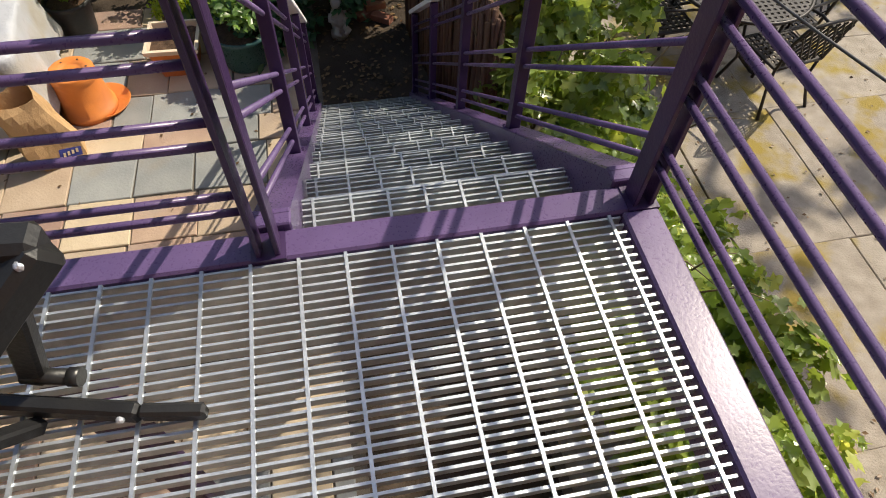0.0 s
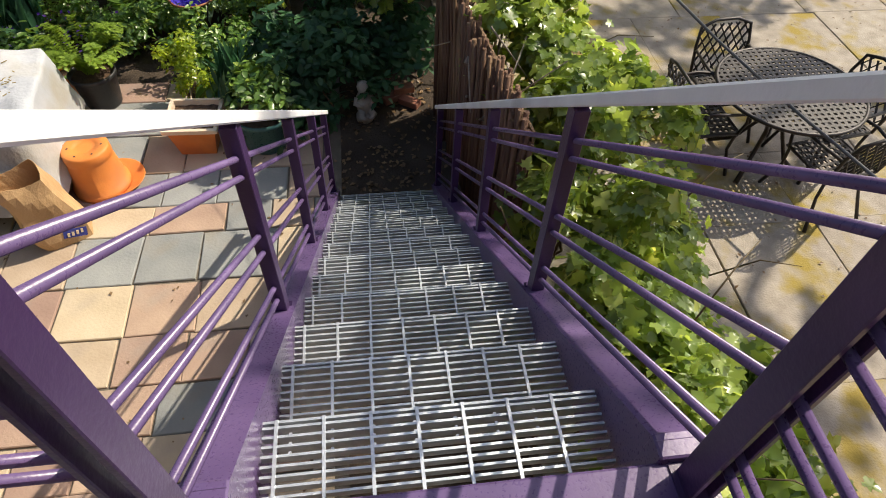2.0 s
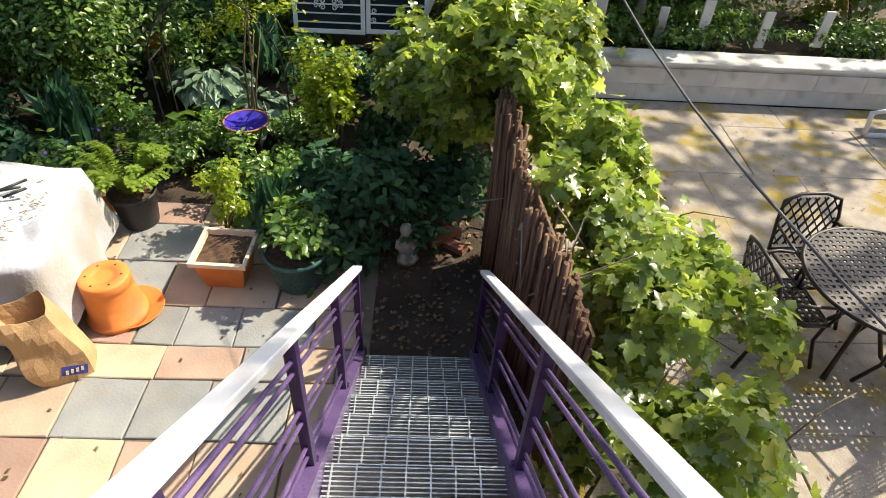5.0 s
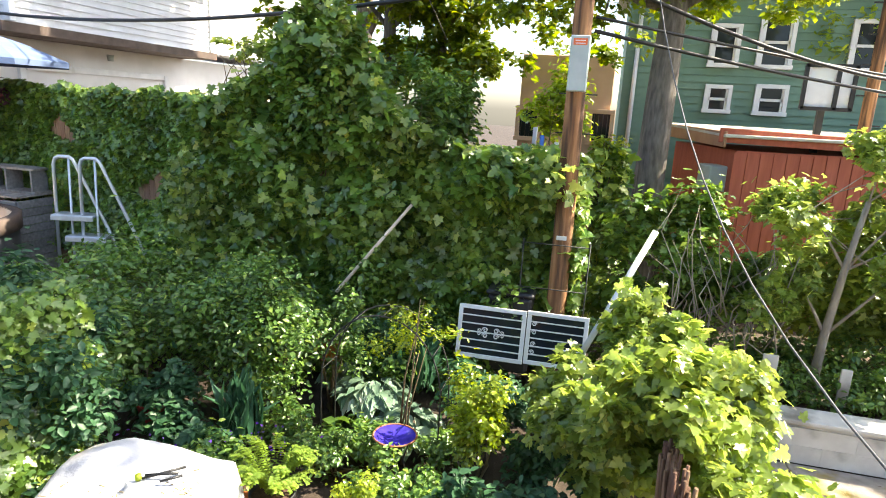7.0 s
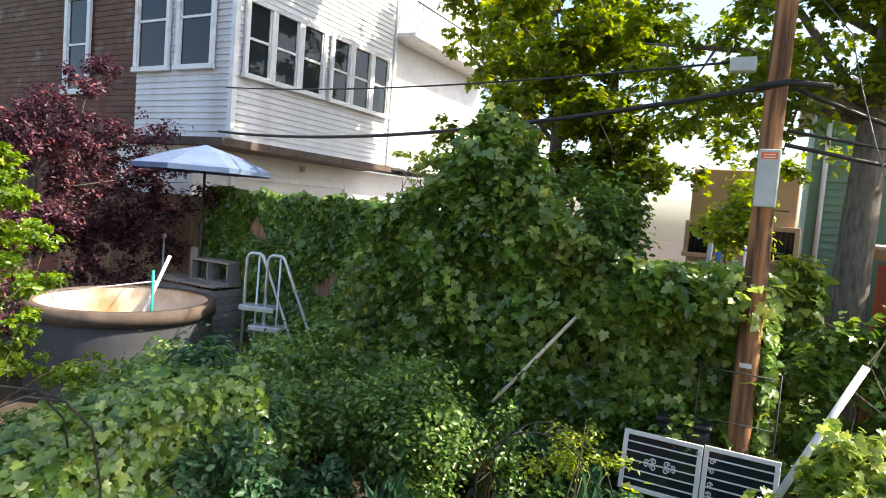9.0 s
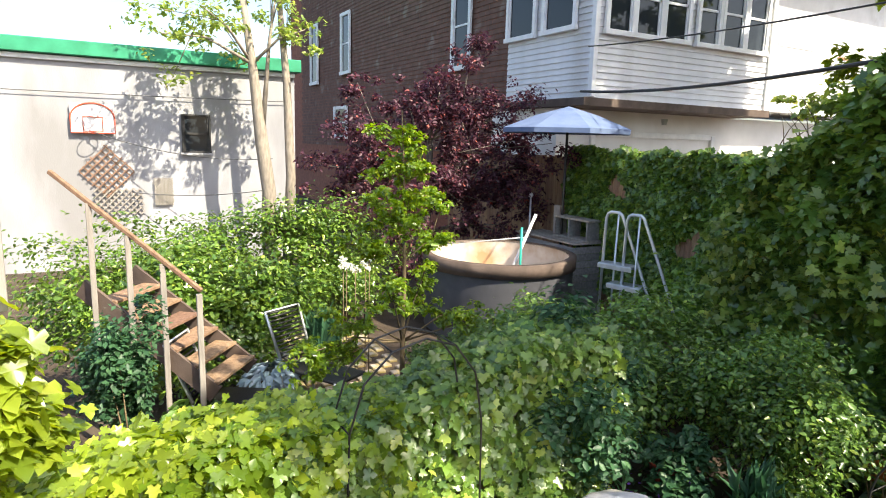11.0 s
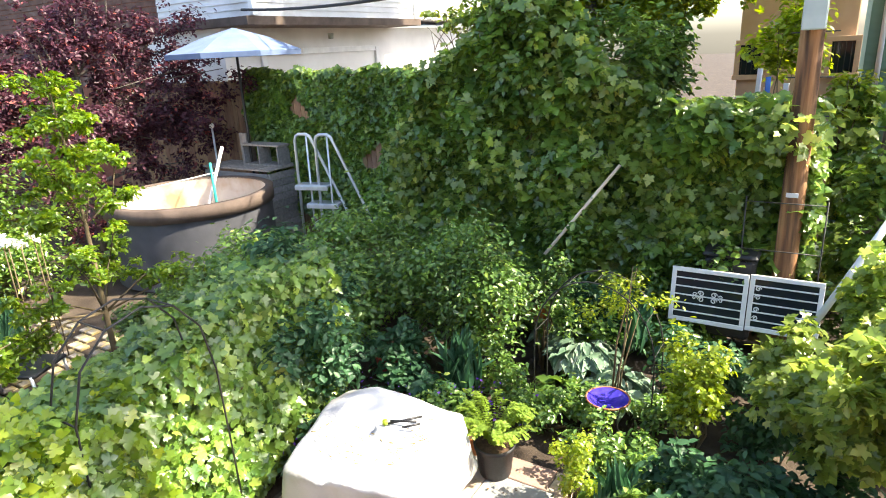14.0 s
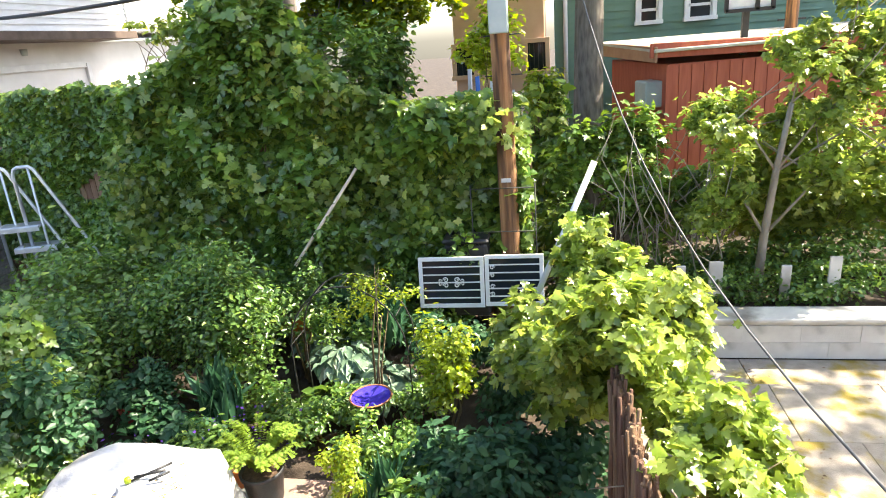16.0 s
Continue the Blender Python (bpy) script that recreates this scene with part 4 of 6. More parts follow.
for x in (0.12, 1.62):
    w = window(ph, Matrix.Translation((x + 0.1, -0.05, 3.0)), 0.36, 0.55, TAN_STUCCO, sash=False)
    for i in range(4):
        bm = bmesh.new()
        tube(bm, [(-0.14 + i * 0.09, -0.05, 0.02), (-0.14 + i * 0.09, -0.05, 0.53)], 0.008, 5)
        part("bar", bm, DARK_BAR, w)
shed = thing("red_shed", (1.80, 10.95, -0.12), "red painted wooden shed with pale flat roof", "shed", rz=13)
bm = bmesh.new()
box(bm, (3.6, 1.4, 1.6), (6.9, 2.8, 3.25))
part("body", bm, SHED_RED, shed)
for i in range(34):
    bm = bmesh.new()
    box(bm, (0.2 + i * 0.205, -0.012, 1.6), (0.19, 0.016, 3.2))
    part("plank", bm, SHED_RED, shed)
bm = bmesh.new()
box(bm, (3.5, -0.1, 3.38), (7.4, 0.05, 0.22), Matrix.Rotation(0.02, 3, "Y"), 0.01)
part("fascia", bm, SHED_RED, shed)
bm = bmesh.new()
box(bm, (-0.12, 1.3, 3.42), (0.05, 2.9, 0.24), Matrix.Rotation(0.02, 3, "X"), 0.01)
part("fascia", bm, SHED_TRIM, shed)
bm = bmesh.new()
box(bm, (3.6, 1.35, 3.50), (7.5, 3.1, 0.05), Matrix.Rotation(0.035, 3, "X"), 0.01)
part("roof", bm, ROOF_PALE, shed)
bm = bmesh.new()
box(bm, (0.05, 0.5, 2.75), (0.35, 0.5, 0.42), None, 0.02)
part("air_conditioner", bm, BOX_GREY, shed, "grey window air conditioner")
p2 = thing("utility_pole", (4.65, 14.0, 0), "distant timber utility pole with step bolts", "utility pole")
bm = bmesh.new()
tube(bm, [(0, 0, 0), (0.05, 0, 10)], [0.12, 0.1], 10)
part("pole", bm, POLE_WOOD, p2)
for i in range(9):
    bm = bmesh.new()
    box(bm, (0.02, 0, 3.6 + i * 0.55), (0.5, 0.03, 0.03))
    part("step_bolt", bm, DARK_BAR, p2)
bh = thing("basketball_hoop", (3.35, 12.0, 0), "clear basketball backboard in a black frame on a post", "basketball hoop")
bm = bmesh.new()
for c, s in (((0, 0, 4.50), (0.75, 0.05, 0.06)), ((0, 0, 3.82), (0.75, 0.05, 0.06)), ((-0.36, 0, 4.16), (0.06, 0.05, 0.7)), ((0.36, 0, 4.16), (0.06, 0.05, 0.7)), ((0.12, 0, 4.16), (0.06, 0.05, 0.7))):
    box(bm, c, s)
part("frame", bm, DARK_BAR, bh)
bm = bmesh.new()
box(bm, (0, 0.2, 1.95), (0.1, 0.1, 3.9))
part("post", bm, DARK_BAR, bh)
bm = bmesh.new()
box(bm, (0, 0.03, 4.16), (0.66, 0.01, 0.62))
part("backboard", bm, PAINT_WHITE, bh)

# ---------------- things on the patio ----------------
cover = thing("covered_furniture", (-3.06, 3.66, 0), "white weathered sheet draped over low garden furniture", "cover", rz=8)
bm = bmesh.new()
rc = np.random.default_rng(3)
seg, rows_n = 96, 40
rings = []
for j in range(rows_n):
    u = j / (rows_n - 1)
    ring = []
    for i in range(seg):
        a = 2 * math.pi * i / seg
        ca, sa = math.cos(a), math.sin(a)
        sq = (abs(ca) ** 9 + abs(sa) ** 9) ** (-1 / 9)
        if u < 0.5:
            k, z = u / 0.5, 0.715 + 0.05 * ca - 0.03 * (u / 0.5) ** 3
            z += 0.025 * noise.noise((3 * k * ca, 3 * k * sa, 1.0)) - 0.04 * (1 - k) ** 2
        else:
            d = (u - 0.5) / 0.5
            fold = 0.5 + 0.5 * math.sin(a * 9 + 1.2 * math.sin(3 * a)) + 0.4 * noise.noise((4 * ca, 4 * sa, d * 2))
            k = 1 + 0.05 * d + 0.10 * d * fold
            z = 0.685 + 0.05 * ca - d * (0.56 + 0.05 * math.sin(5 * a)) + 0.02 * noise.noise((5 * ca, 5 * sa, 3 * d))
        px, py = 0.60 * sq * k * ca, 0.58 * sq * k * sa
        z += 0.24 * max(0.0, 1 - math.hypot(px + 0.32, py - 0.24) / 0.80) ** 1.05 + 0.006 * math.sin(14 * px + 9 * py) * min(1, k)
        z -= 0.05 * max(0.0, 1 - abs(px + 0.02 - 0.25 * py) / 0.09) * max(0.0, 0.3 - py) * min(1, k)
        z += 0.05 * (0.4 - abs(noise.noise((px * 2.4 + 3, py * 2.4, z)))) * min(1, k) + 0.022 * (0.35 - abs(noise.noise((px * 6, py * 7, z * 3))))
        ring.append(bm.verts.new((px, py, z)))
    rings.append(ring)
for u, v in zip(rings, rings[1:]):
    for i in range(seg):
        bm.faces.new((u[i], u[(i + 1) % seg], v[(i + 1) % seg], v[i])).smooth = True
bmesh.ops.remove_doubles(bm, verts=bm.verts, dist=1e-4)
bmesh.ops.recalc_face_normals(bm, faces=bm.faces)
part("sheet", bm, TARP, cover)
bm = bmesh.new()
for x in (-0.46, 0.46):
    for y in (-0.42, 0.42):
        box(bm, (x, y, 0.33), (0.06, 0.06, 0.66))
box(bm, (0, 0, 0.66), (1.0, 0.92, 0.05), None, 0.01)
part("frame_under_sheet", bm, WOOD_FENCE, cover)
bm = bmesh.new()
for _ in range(150):
    a, r = rc.uniform(0, 6.28), 0.5 * math.sqrt(rc.uniform(0, 1))
    beam(bm, (r * math.cos(a), r * math.sin(a), 0.80), (r * math.cos(a) + rc.uniform(-0.05, 0.05), r * math.sin(a) + rc.uniform(-0.03, 0.03), 0.804), 0.006, 0.004)
part("twig_litter", bm, DEBRIS, cover, "dry twigs and leaf bits lying on the sheet")["kind"] = "stuff"
clip = thing("hand_tool", (-2.86, 3.80, 0.85), "black garden hand tool with yellow cap on the white sheet", "tool", rz=35)
for a, b in (((-0.14, 0, 0), (0.15, 0.04, 0.02)), ((-0.12, 0.04, 0), (0.10, -0.03, 0.02)), ((-0.02, -0.07, 0), (0.13, -0.05, 0.01))):
    bm = bmesh.new()
    tube(bm, [a, b], 0.010, 6)
    part("handle", bm, BLACK_METAL, clip)
bm = bmesh.new()
lathe(bm, [(0.0, 0), (0.024, 0.0), (0.022, 0.035), (0.0, 0.037)], 10, (-0.16, 0.0))
part("cap", bm, F_YELLOW, clip, "yellow plastic cap")

pot = thing("plant_pot", (-2.21, 3.48, 0), "large orange plastic plant pot standing upside down on the patio", "plant pot", rz=10)
bm = bmesh.new()
lathe(bm, [(0.205, 0.0), (0.21, 0.0), (0.212, 0.05), (0.197, 0.055), (0.168, 0.30), (0.166, 0.315), (0.172, 0.325), (0.168, 0.385), (0.158, 0.395), (0.085, 0.392), (0.082, 0.387), (0.045, 0.387), (0.0, 0.388)], 40)
part("body", bm, TERRACOTTA, pot)
bm = bmesh.new()
for i in range(6):
    a = 6.28 * i / 6
    lathe(bm, [(0.0, 0.3965), (0.009, 0.3965)], 8, (0.118 * math.cos(a), 0.118 * math.sin(a)))
part("drain_holes", bm, POT_BLACK, pot)
sc = thing("pot_saucer", (-2.12, 3.53, 0.003), "orange plastic saucer leaning under the upturned pot", "saucer", rz=0)
bm = bmesh.new()
lathe(bm, [(0.0, 0.004), (0.19, 0.004), (0.215, 0.03), (0.222, 0.03), (0.20, -0.0), (0.0, -0.0)], 36)
part("dish", bm, TERRACOTTA, sc)

bag = thing("paper_bag", (-2.36, 2.98, 0), "tall brown paper yard waste bag with blue printed panels, open top", "paper bag", rz=28)
bm = bmesh.new()
w, d, hgt = 0.175, 0.125, 0.60
rings = []
rb2 = np.random.default_rng(17)
for j, z in enumerate(np.linspace(0, hgt, 9)):
    ring = []
    lean = 0.10 * (z / hgt) ** 1.2
    for i in range(24):
        a = 2 * math.pi * i / 24
        ca, sa = math.cos(a), math.sin(a)
        sq = (abs(ca) ** 8 + abs(sa) ** 8) ** (-1 / 8)
        k = 1 + 0.06 * math.sin(2.5 * z * 6 + 3 * a) + rb2.uniform(-0.02, 0.02) - 0.12 * (z / hgt) ** 2 + 0.10 * math.sin(min(1.0, z / 0.3) * math.pi)
        ring.append(bm.verts.new((w * sq * k * ca - lean, d * sq * k * sa + 0.3 * lean, z + (0.04 * math.sin(2 * a + 1) if j == 8 else 0))))
    rings.append(ring)
for u, v in zip(rings, rings[1:]):
    for i in range(24):
        bm.faces.new((u[i], u[(i + 1) % 24], v[(i + 1) % 24], v[i]))
bm.faces.new(rings[0][::-1])
ob = part("body", bm, PAPER, bag)
sm = ob.modifiers.new("thick", "SOLIDIFY")
sm.thickness = 0.003
for z, x, wd, hh, mat in ((0.42, -0.09, 0.15, 0.075, BLUE_INK), (0.10, 0.06, 0.15, 0.07, BLUE_INK), (0.33, -0.06, 0.16, 0.022, GREEN_INK)):
    bm = bmesh.new()
    box(bm, (x, -0.150 + 0.09 * (z / hgt), z), (wd, 0.003, hh), Matrix.Rotation(-0.22, 3, "X") @ Matrix.Rotation(0.25, 3, "Y"), 0.0)
    pn = part("printed_panel", bm, mat, bag)
    if mat is BLUE_INK:
        bm = bmesh.new()
        for i in range(4):
            box(bm, (x - 0.045 + i * 0.03, -0.154 + 0.09 * (z / hgt), z), (0.016, 0.003, 0.03), Matrix.Rotation(-0.22, 3, "X") @ Matrix.Rotation(0.25, 3, "Y"))
        part("print_bars", bm, PALE_INK, pn)

planter = thing("square_planter", (-1.51, 3.93, 0), "square orange planter with cream rim and bare soil", "planter", rz=-2)
bm = bmesh.new()


def square_ring(bm, prof):
    rings = [[bm.verts.new((sx * r, sy * r, z)) for sx, sy in ((-1, -1), (1, -1), (1, 1), (-1, 1))] for r, z in prof]
    for u, v in zip(rings, rings[1:]):
        for i in range(4):
            bm.faces.new((u[i], u[(i + 1) % 4], v[(i + 1) % 4], v[i]))
    return rings


r0 = square_ring(bm, [(0.14, 0.0), (0.19, 0.27)])
bm.faces.new(r0[0][::-1])
part("body", bm, TERRACOTTA, planter)
bm = bmesh.new()
r0 = square_ring(bm, [(0.187, 0.262), (0.213, 0.262), (0.216, 0.30), (0.188, 0.302), (0.185, 0.24)])
part("rim", bm, CREAM, planter, "cream coloured rim")
bm = bmesh.new()
bmesh.ops.create_grid(bm, x_segments=14, y_segments=14, size=0.184, matrix=Matrix.Translation((0, 0, 0.255)))
for v in bm.verts:
    v.co.z += 0.012 * noise.noise(v.co * 18)
part("soil", bm, SOIL_POT, planter)


def round_pot(name, at, r, h, mat, label, soil=True):
    t = thing(name, at, label, "plant pot")
    bm = bmesh.new()
    lathe(bm, [(0.0, 0.0), (r * 0.74, 0.0), (r * 0.78, 0.02), (r * 0.95, h * 0.86), (r * 1.02, h * 0.88), (r * 1.03, h), (r * 0.96, h), (r * 0.92, h * 0.85)], 32)
    part("body", bm, mat, t)
    bm = bmesh.new()
    lathe(bm, [(0.0, h * 0.92), (r * 0.5, h * 0.90), (r * 0.93, h * 0.87)], 20)
    for v in bm.verts:
        v.co.z += 0.01 * noise.noise(v.co * 20)
    part("soil", bm, SOIL_POT, t)
    return t


round_pot("plant_pot", (-2.43, 4.56, 0), 0.19, 0.33, POT_BLACK, "black plastic nursery pot with a bright fern")
round_pot("plant_pot", (-0.96, 3.91, 0), 0.245, 0.33, POT_GREEN, "large blue green glazed pot full of leaves")
round_pot("plant_pot", (-4.15, 5.30, 0.25), 0.19, 0.26, POT_RED, "red plastic pot tucked among the shrubs")
round_pot("plant_pot", (-2.75, 4.75, 0), 0.11, 0.2, TERRACOTTA, "small terracotta pot with a leafy plant")
round_pot("plant_pot", (-3.0, 6.9, 0.5), 0.16, 0.26, TERRACOTTA, "terracotta pot on a stand under the shrubs")

# fern
fern = thing("fern", (-2.43, 4.56, 0.29), "bright yellow green fern in a black pot", "fern")
rf = np.random.default_rng(31)
P, N, T = [], [], []
for i in range(46):
    a, L, lift = rf.uniform(0, 6.28), rf.uniform(0.22, 0.38), rf.uniform(0.7, 1.5)
    for s in np.linspace(0.12, 1, 26):
        p = np.array([math.cos(a) * L * s, math.sin(a) * L * s, 0.28 * lift * math.sin(s * 2.0)])
        for sd in (-1, 1):
            P.append(p)
            N.append((0.2 * math.cos(a), 0.2 * math.sin(a), 1))
            T.append((-sd * math.sin(a) + 0.5 * math.cos(a), sd * math.cos(a) + 0.5 * math.sin(a), 0.1))
leafy("fronds", P, N, 0.046, "small", F_FERN, fern, 32, droop=0.1, spread=0.15, tips=T)

# statue, bricks
bm = bmesh.new()
lathe(bm, [(0.0, 0.0), (0.075, 0.0), (0.075, 0.05), (0.055, 0.06), (0.06, 0.11), (0.072, 0.17), (0.066, 0.23), (0.05, 0.27), (0.028, 0.29), (0.045, 0.31), (0.052, 0.345), (0.042, 0.385), (0.0, 0.40)], 18)
for sx in (-1, 1):
    tube(bm, [(sx * 0.06, 0, 0.25), (sx * 0.085, -0.02, 0.20), (sx * 0.03, -0.065, 0.18)], [0.024, 0.022, 0.018], 8)
    tube(bm, [(sx * 0.03, -0.03, 0.12), (sx * 0.06, -0.085, 0.09), (sx * 0.02, -0.10, 0.065)], [0.032, 0.03, 0.022], 8)
sta = tagged(part("garden_statue", bm, STONE_STATUE), "small weathered grey stone garden figure on the soil", "statue")
sta.matrix_world = pose(-0.13, 4.20, -0.04, 0, 0, 20)
bm = bmesh.new()
box(bm, (0, 0, 0), (0.20, 0.095, 0.06), None, 0.004)
bme = bpy.data.meshes.new("loose_brick")
bm.to_mesh(bme)
bm.free()
bme.materials.append(BRICK_RED)
for x, y, z, a in ((0.14, 4.46, -0.01, 30), (0.29, 4.38, -0.01, -35), (0.24, 4.50, 0.052, 10), (-1.05, 5.1, -0.01, 15)):
    ob = new("loose_brick", bme)
    ob.matrix_world = pose(x, y, z, 0, 0, a)
    tagged(ob, "old red brick lying on the bare soil", "brick", group="loose bricks on the soil")

# bird bath
bath = thing("bird_bath", (-1.68, 5.50, 0), "cobalt blue glass bird bath bowl on a black wire stand", "bird bath")
bm = bmesh.new()
lathe(bm, [(0.0, 0.42), (0.08, 0.425), (0.17, 0.46), (0.20, 0.485), (0.205, 0.485), (0.205, 0.475), (0.17, 0.448), (0.08, 0.41), (0.0, 0.405)], 32)
part("bowl", bm, COBALT, bath)
bm = bmesh.new()
tube(bm, [(0.206 * math.cos(a), 0.206 * math.sin(a), 0.482) for a in np.linspace(0, 6.2832, 33)], 0.010, 6)
part("rim", bm, RIM_RUST, bath)
for i in range(3):
    a = 2.1 * i + 0.4
    bm = bmesh.new()
    tube(bm, [(0.15 * math.cos(a), 0.15 * math.sin(a), -0.04), (0.09 * math.cos(a + 0.3), 0.09 * math.sin(a + 0.3), 0.2), (0.14 * math.cos(a), 0.14 * math.sin(a), 0.425)], 0.008, 6)
    part("leg", bm, DARK_BAR, bath)

# garden arch of thin wire
arch = thing("garden_arch", (-1.6, 5.75, 0), "thin dark metal garden arch with climbing shoots", "garden arch")
for dy in (0.0, 0.35):
    bm = bmesh.new()
    pts = [(0.28, dy, -0.05), (0.28, dy, 0.8)] + [(0.28 - 0.62 * (1 - math.cos(a)), dy, 0.8 + 0.75 * math.sin(a)) for a in np.linspace(0.1, 3.0, 14)] + [(-0.96, dy, 0.5), (-0.96, dy, -0.05)]
    tube(bm, pts, 0.008, 6)
    part("hoop", bm, DARK_BAR, arch)
for a in np.linspace(0.1, 3.0, 7):
    bm = bmesh.new()
    q = (0.28 - 0.62 * (1 - math.cos(a)), 0.8 + 0.75 * math.sin(a))
    tube(bm, [(q[0], 0.0, q[1]), (q[0], 0.35, q[1])], 0.005, 5)
    part("rung", bm, DARK_BAR, arch)

# reed screen beside the foot of the stairs
reed = thing("reed_screen", (0.52, 4.30, 0), "brown shredded reed screen fence standing beside the stairs", "screen")
rr_ = np.random.default_rng(41)
ends = (Vector((0, 0, 0)), Vector((0.24, -2.1, 0)))
for i in range(230):
    u = i / 229
    p = ends[0].lerp(ends[1], u) + Vector((rr_.uniform(-0.03, 0.03), 0, 0))
    h = 1.5 + 0.06 * math.sin(u * 9) + rr_.uniform(-0.12, 0.06) - 0.15 * u
    bm = bmesh.new()
    tube(bm, [p + Vector((0, 0, -0.05)), p + Vector((rr_.uniform(-0.015, 0.015), rr_.uniform(-0.015, 0.015), h * 0.5)), p + Vector((rr_.uniform(-0.03, 0.03), rr_.uniform(-0.02, 0.02), h))], [rr_.uniform(0.010, 0.018)] * 3, 5)
    part("reed", bm, REED, reed)
bm = bmesh.new()
beam(bm, (0.03, 0, 0.70), (0.27, -2.1, 0.70), 0.014, 1.35)
part("backing", bm, REED, reed)
bm = bmesh.new()
for i in range(14):
    a = Vector((0.10 + rr_.uniform(-0.05, 0.25), -0.7 + rr_.uniform(-0.9, 0.3), 1.15 + rr_.uniform(-0.3, 0.3)))
    tube(bm, [a, a + Vector(rr_.normal(0, 0.12, 3)), a + Vector(rr_.normal(0, 0.25, 3))], [0.012, 0.008, 0.003], 5)
part("dead_growth", bm, BARK_PALE, reed, "pale dead vine branches on the screen")

# ---------------- neighbouring yard: cast metal table and chairs ----------------
CT = (3.18, 3.34)
tbl = thing("garden_table", (CT[0], CT[1], 0), "round dark cast metal garden table with pierced lattice top", "table")
bm = bmesh.new()
R = 0.56
tube(bm, [(R * math.cos(a), R * math.sin(a), 0.72) for a in np.linspace(0, 6.2832, 49)], 0.016, 6)
part("top_rim", bm, CAST, tbl)
bm = bmesh.new()
step = 0.052
n = int(R / step)
for i in range(-n, n + 1):
    c = i * step
    L = math.sqrt(max(0, R * R - c * c))
    box(bm, (c, 0, 0.722), (0.026, 2 * L, 0.010))
    box(bm, (0, c, 0.7225), (2 * L, 0.026, 0.010))
part("lattice_top", bm, CAST, tbl)
for i in range(4):
    a = 0.785 + i * 1.571
    bm = bmesh.new()
    tube(bm, [(0.42 * math.cos(a), 0.42 * math.sin(a), 0.71), (0.30 * math.cos(a), 0.30 * math.sin(a), 0.55), (0.10 * math.cos(a), 0.10 * math.sin(a), 0.36), (0.22 * math.cos(a), 0.22 * math.sin(a), 0.12), (0.40 * math.cos(a), 0.40 * math.sin(a), 0.0)], [0.016, 0.018, 0.02, 0.018, 0.022], 7)
    part("leg", bm, CAST, tbl)


def garden_chair():
    c = thing("garden_chair", (0, 0, 0), "dark cast metal garden armchair with lattice back", "chair", group="chairs round the garden table")
    bm = bmesh.new()
    for i in range(-4, 5):
        box(bm, (i * 0.052, 0, 0.43), (0.022, 0.44, 0.012))
        box(bm, (0, i * 0.052, 0.4305), (0.44, 0.022, 0.012))
    tube(bm, [(0.23, -0.22, 0.43), (0.23, 0.22, 0.43), (-0.23, 0.22, 0.43), (-0.23, -0.22, 0.43), (0.23, -0.22, 0.43)], 0.013, 6)
    part("seat", bm, CAST, c)
    bm = bmesh.new()
    tube(bm, [(-0.23, -0.22, 0.43), (-0.25, -0.26, 0.70), (-0.23, -0.30, 0.84), (-0.1, -0.32, 0.885), (0.1, -0.32, 0.885), (0.23, -0.30, 0.84), (0.25, -0.26, 0.70), (0.23, -0.22, 0.43)], 0.014, 7)
    part("back_frame", bm, CAST, c)
    bm = bmesh.new()
    for i in range(-5, 6):
        for d in (-1, 1):
            x0, x1 = i * 0.075 - d * 0.13, i * 0.075 + d * 0.13
            z0, z1 = 0.47, 0.85
            if max(abs(x0), abs(x1)) > 0.24:
                if abs(x0) > 0.24:
                    k = (0.24 * math.copysign(1, x0) - x0) / (x1 - x0)
                    x0, z0 = x0 + (x1 - x0) * k, z0 + (z1 - z0) * k
                if abs(x1) > 0.24:
                    k = (0.24 * math.copysign(1, x1) - x0) / (x1 - x0) if x1 != x0 else 1
                    x1, z1 = x0 + (x1 - x0) * k, z0 + (z1 - z0) * k
            if 0.2 < z0 < z1 <= 0.86 and abs(x0) < 0.25 and abs(x1) < 0.25:
                y = lambda z: -0.22 - 0.10 * (z - 0.43) / 0.45
                beam(bm, (x0, y(z0), z0), (x1, y(z1), z1), 0.014, 0.010)
    part("back_lattice", bm, CAST, c)
    for sx in (-1, 1):
        bm = bmesh.new()
        tube(bm, [(sx * 0.24, -0.26, 0.66), (sx * 0.28, 0.0, 0.67), (sx * 0.27, 0.18, 0.65), (sx * 0.25, 0.22, 0.55), (sx * 0.23, 0.20, 0.43)], 0.013, 6)
        part("armrest", bm, CAST, c)
        for y0, y1 in ((0.20, 0.26), (-0.21, -0.32)):
            bm = bmesh.new()
            tube(bm, [(sx * 0.22, y0, 0.43), (sx * 0.20, y0, 0.25), (sx * 0.25, y1, 0.0)], [0.014, 0.013, 0.016], 6)
            part("leg", bm, CAST, c)
    return c


ch = garden_chair()
ch.matrix_basis = pose(CT[0] - 0.22, CT[1] + 0.44, 0, 0, 0, 186)
for x, y, a in ((CT[0] - 0.60, CT[1] + 0.06, -88), (CT[0] + 0.22, CT[1] - 0.50, 10), (CT[0] + 0.46, CT[1] - 0.05, 100)):
    copy_thing(ch, pose(x, y, 0, 0, 0, a))
lg = thing("sun_lounger", (5.3, 6.75, 0), "white tubular sun lounger with blue sling at the wall", "lounger")
bm = bmesh.new()
tube(bm, [(-0.25, -0.2, 0.02), (-0.3, -0.2, 0.3), (-0.1, -0.25, 0.38), (0.1, -0.3, 0.2), (0.15, -0.3, 0.0)], 0.03, 8)
tube(bm, [(-0.25, -0.2, 0.02), (0.9, -0.2, 0.02)], 0.03, 8)
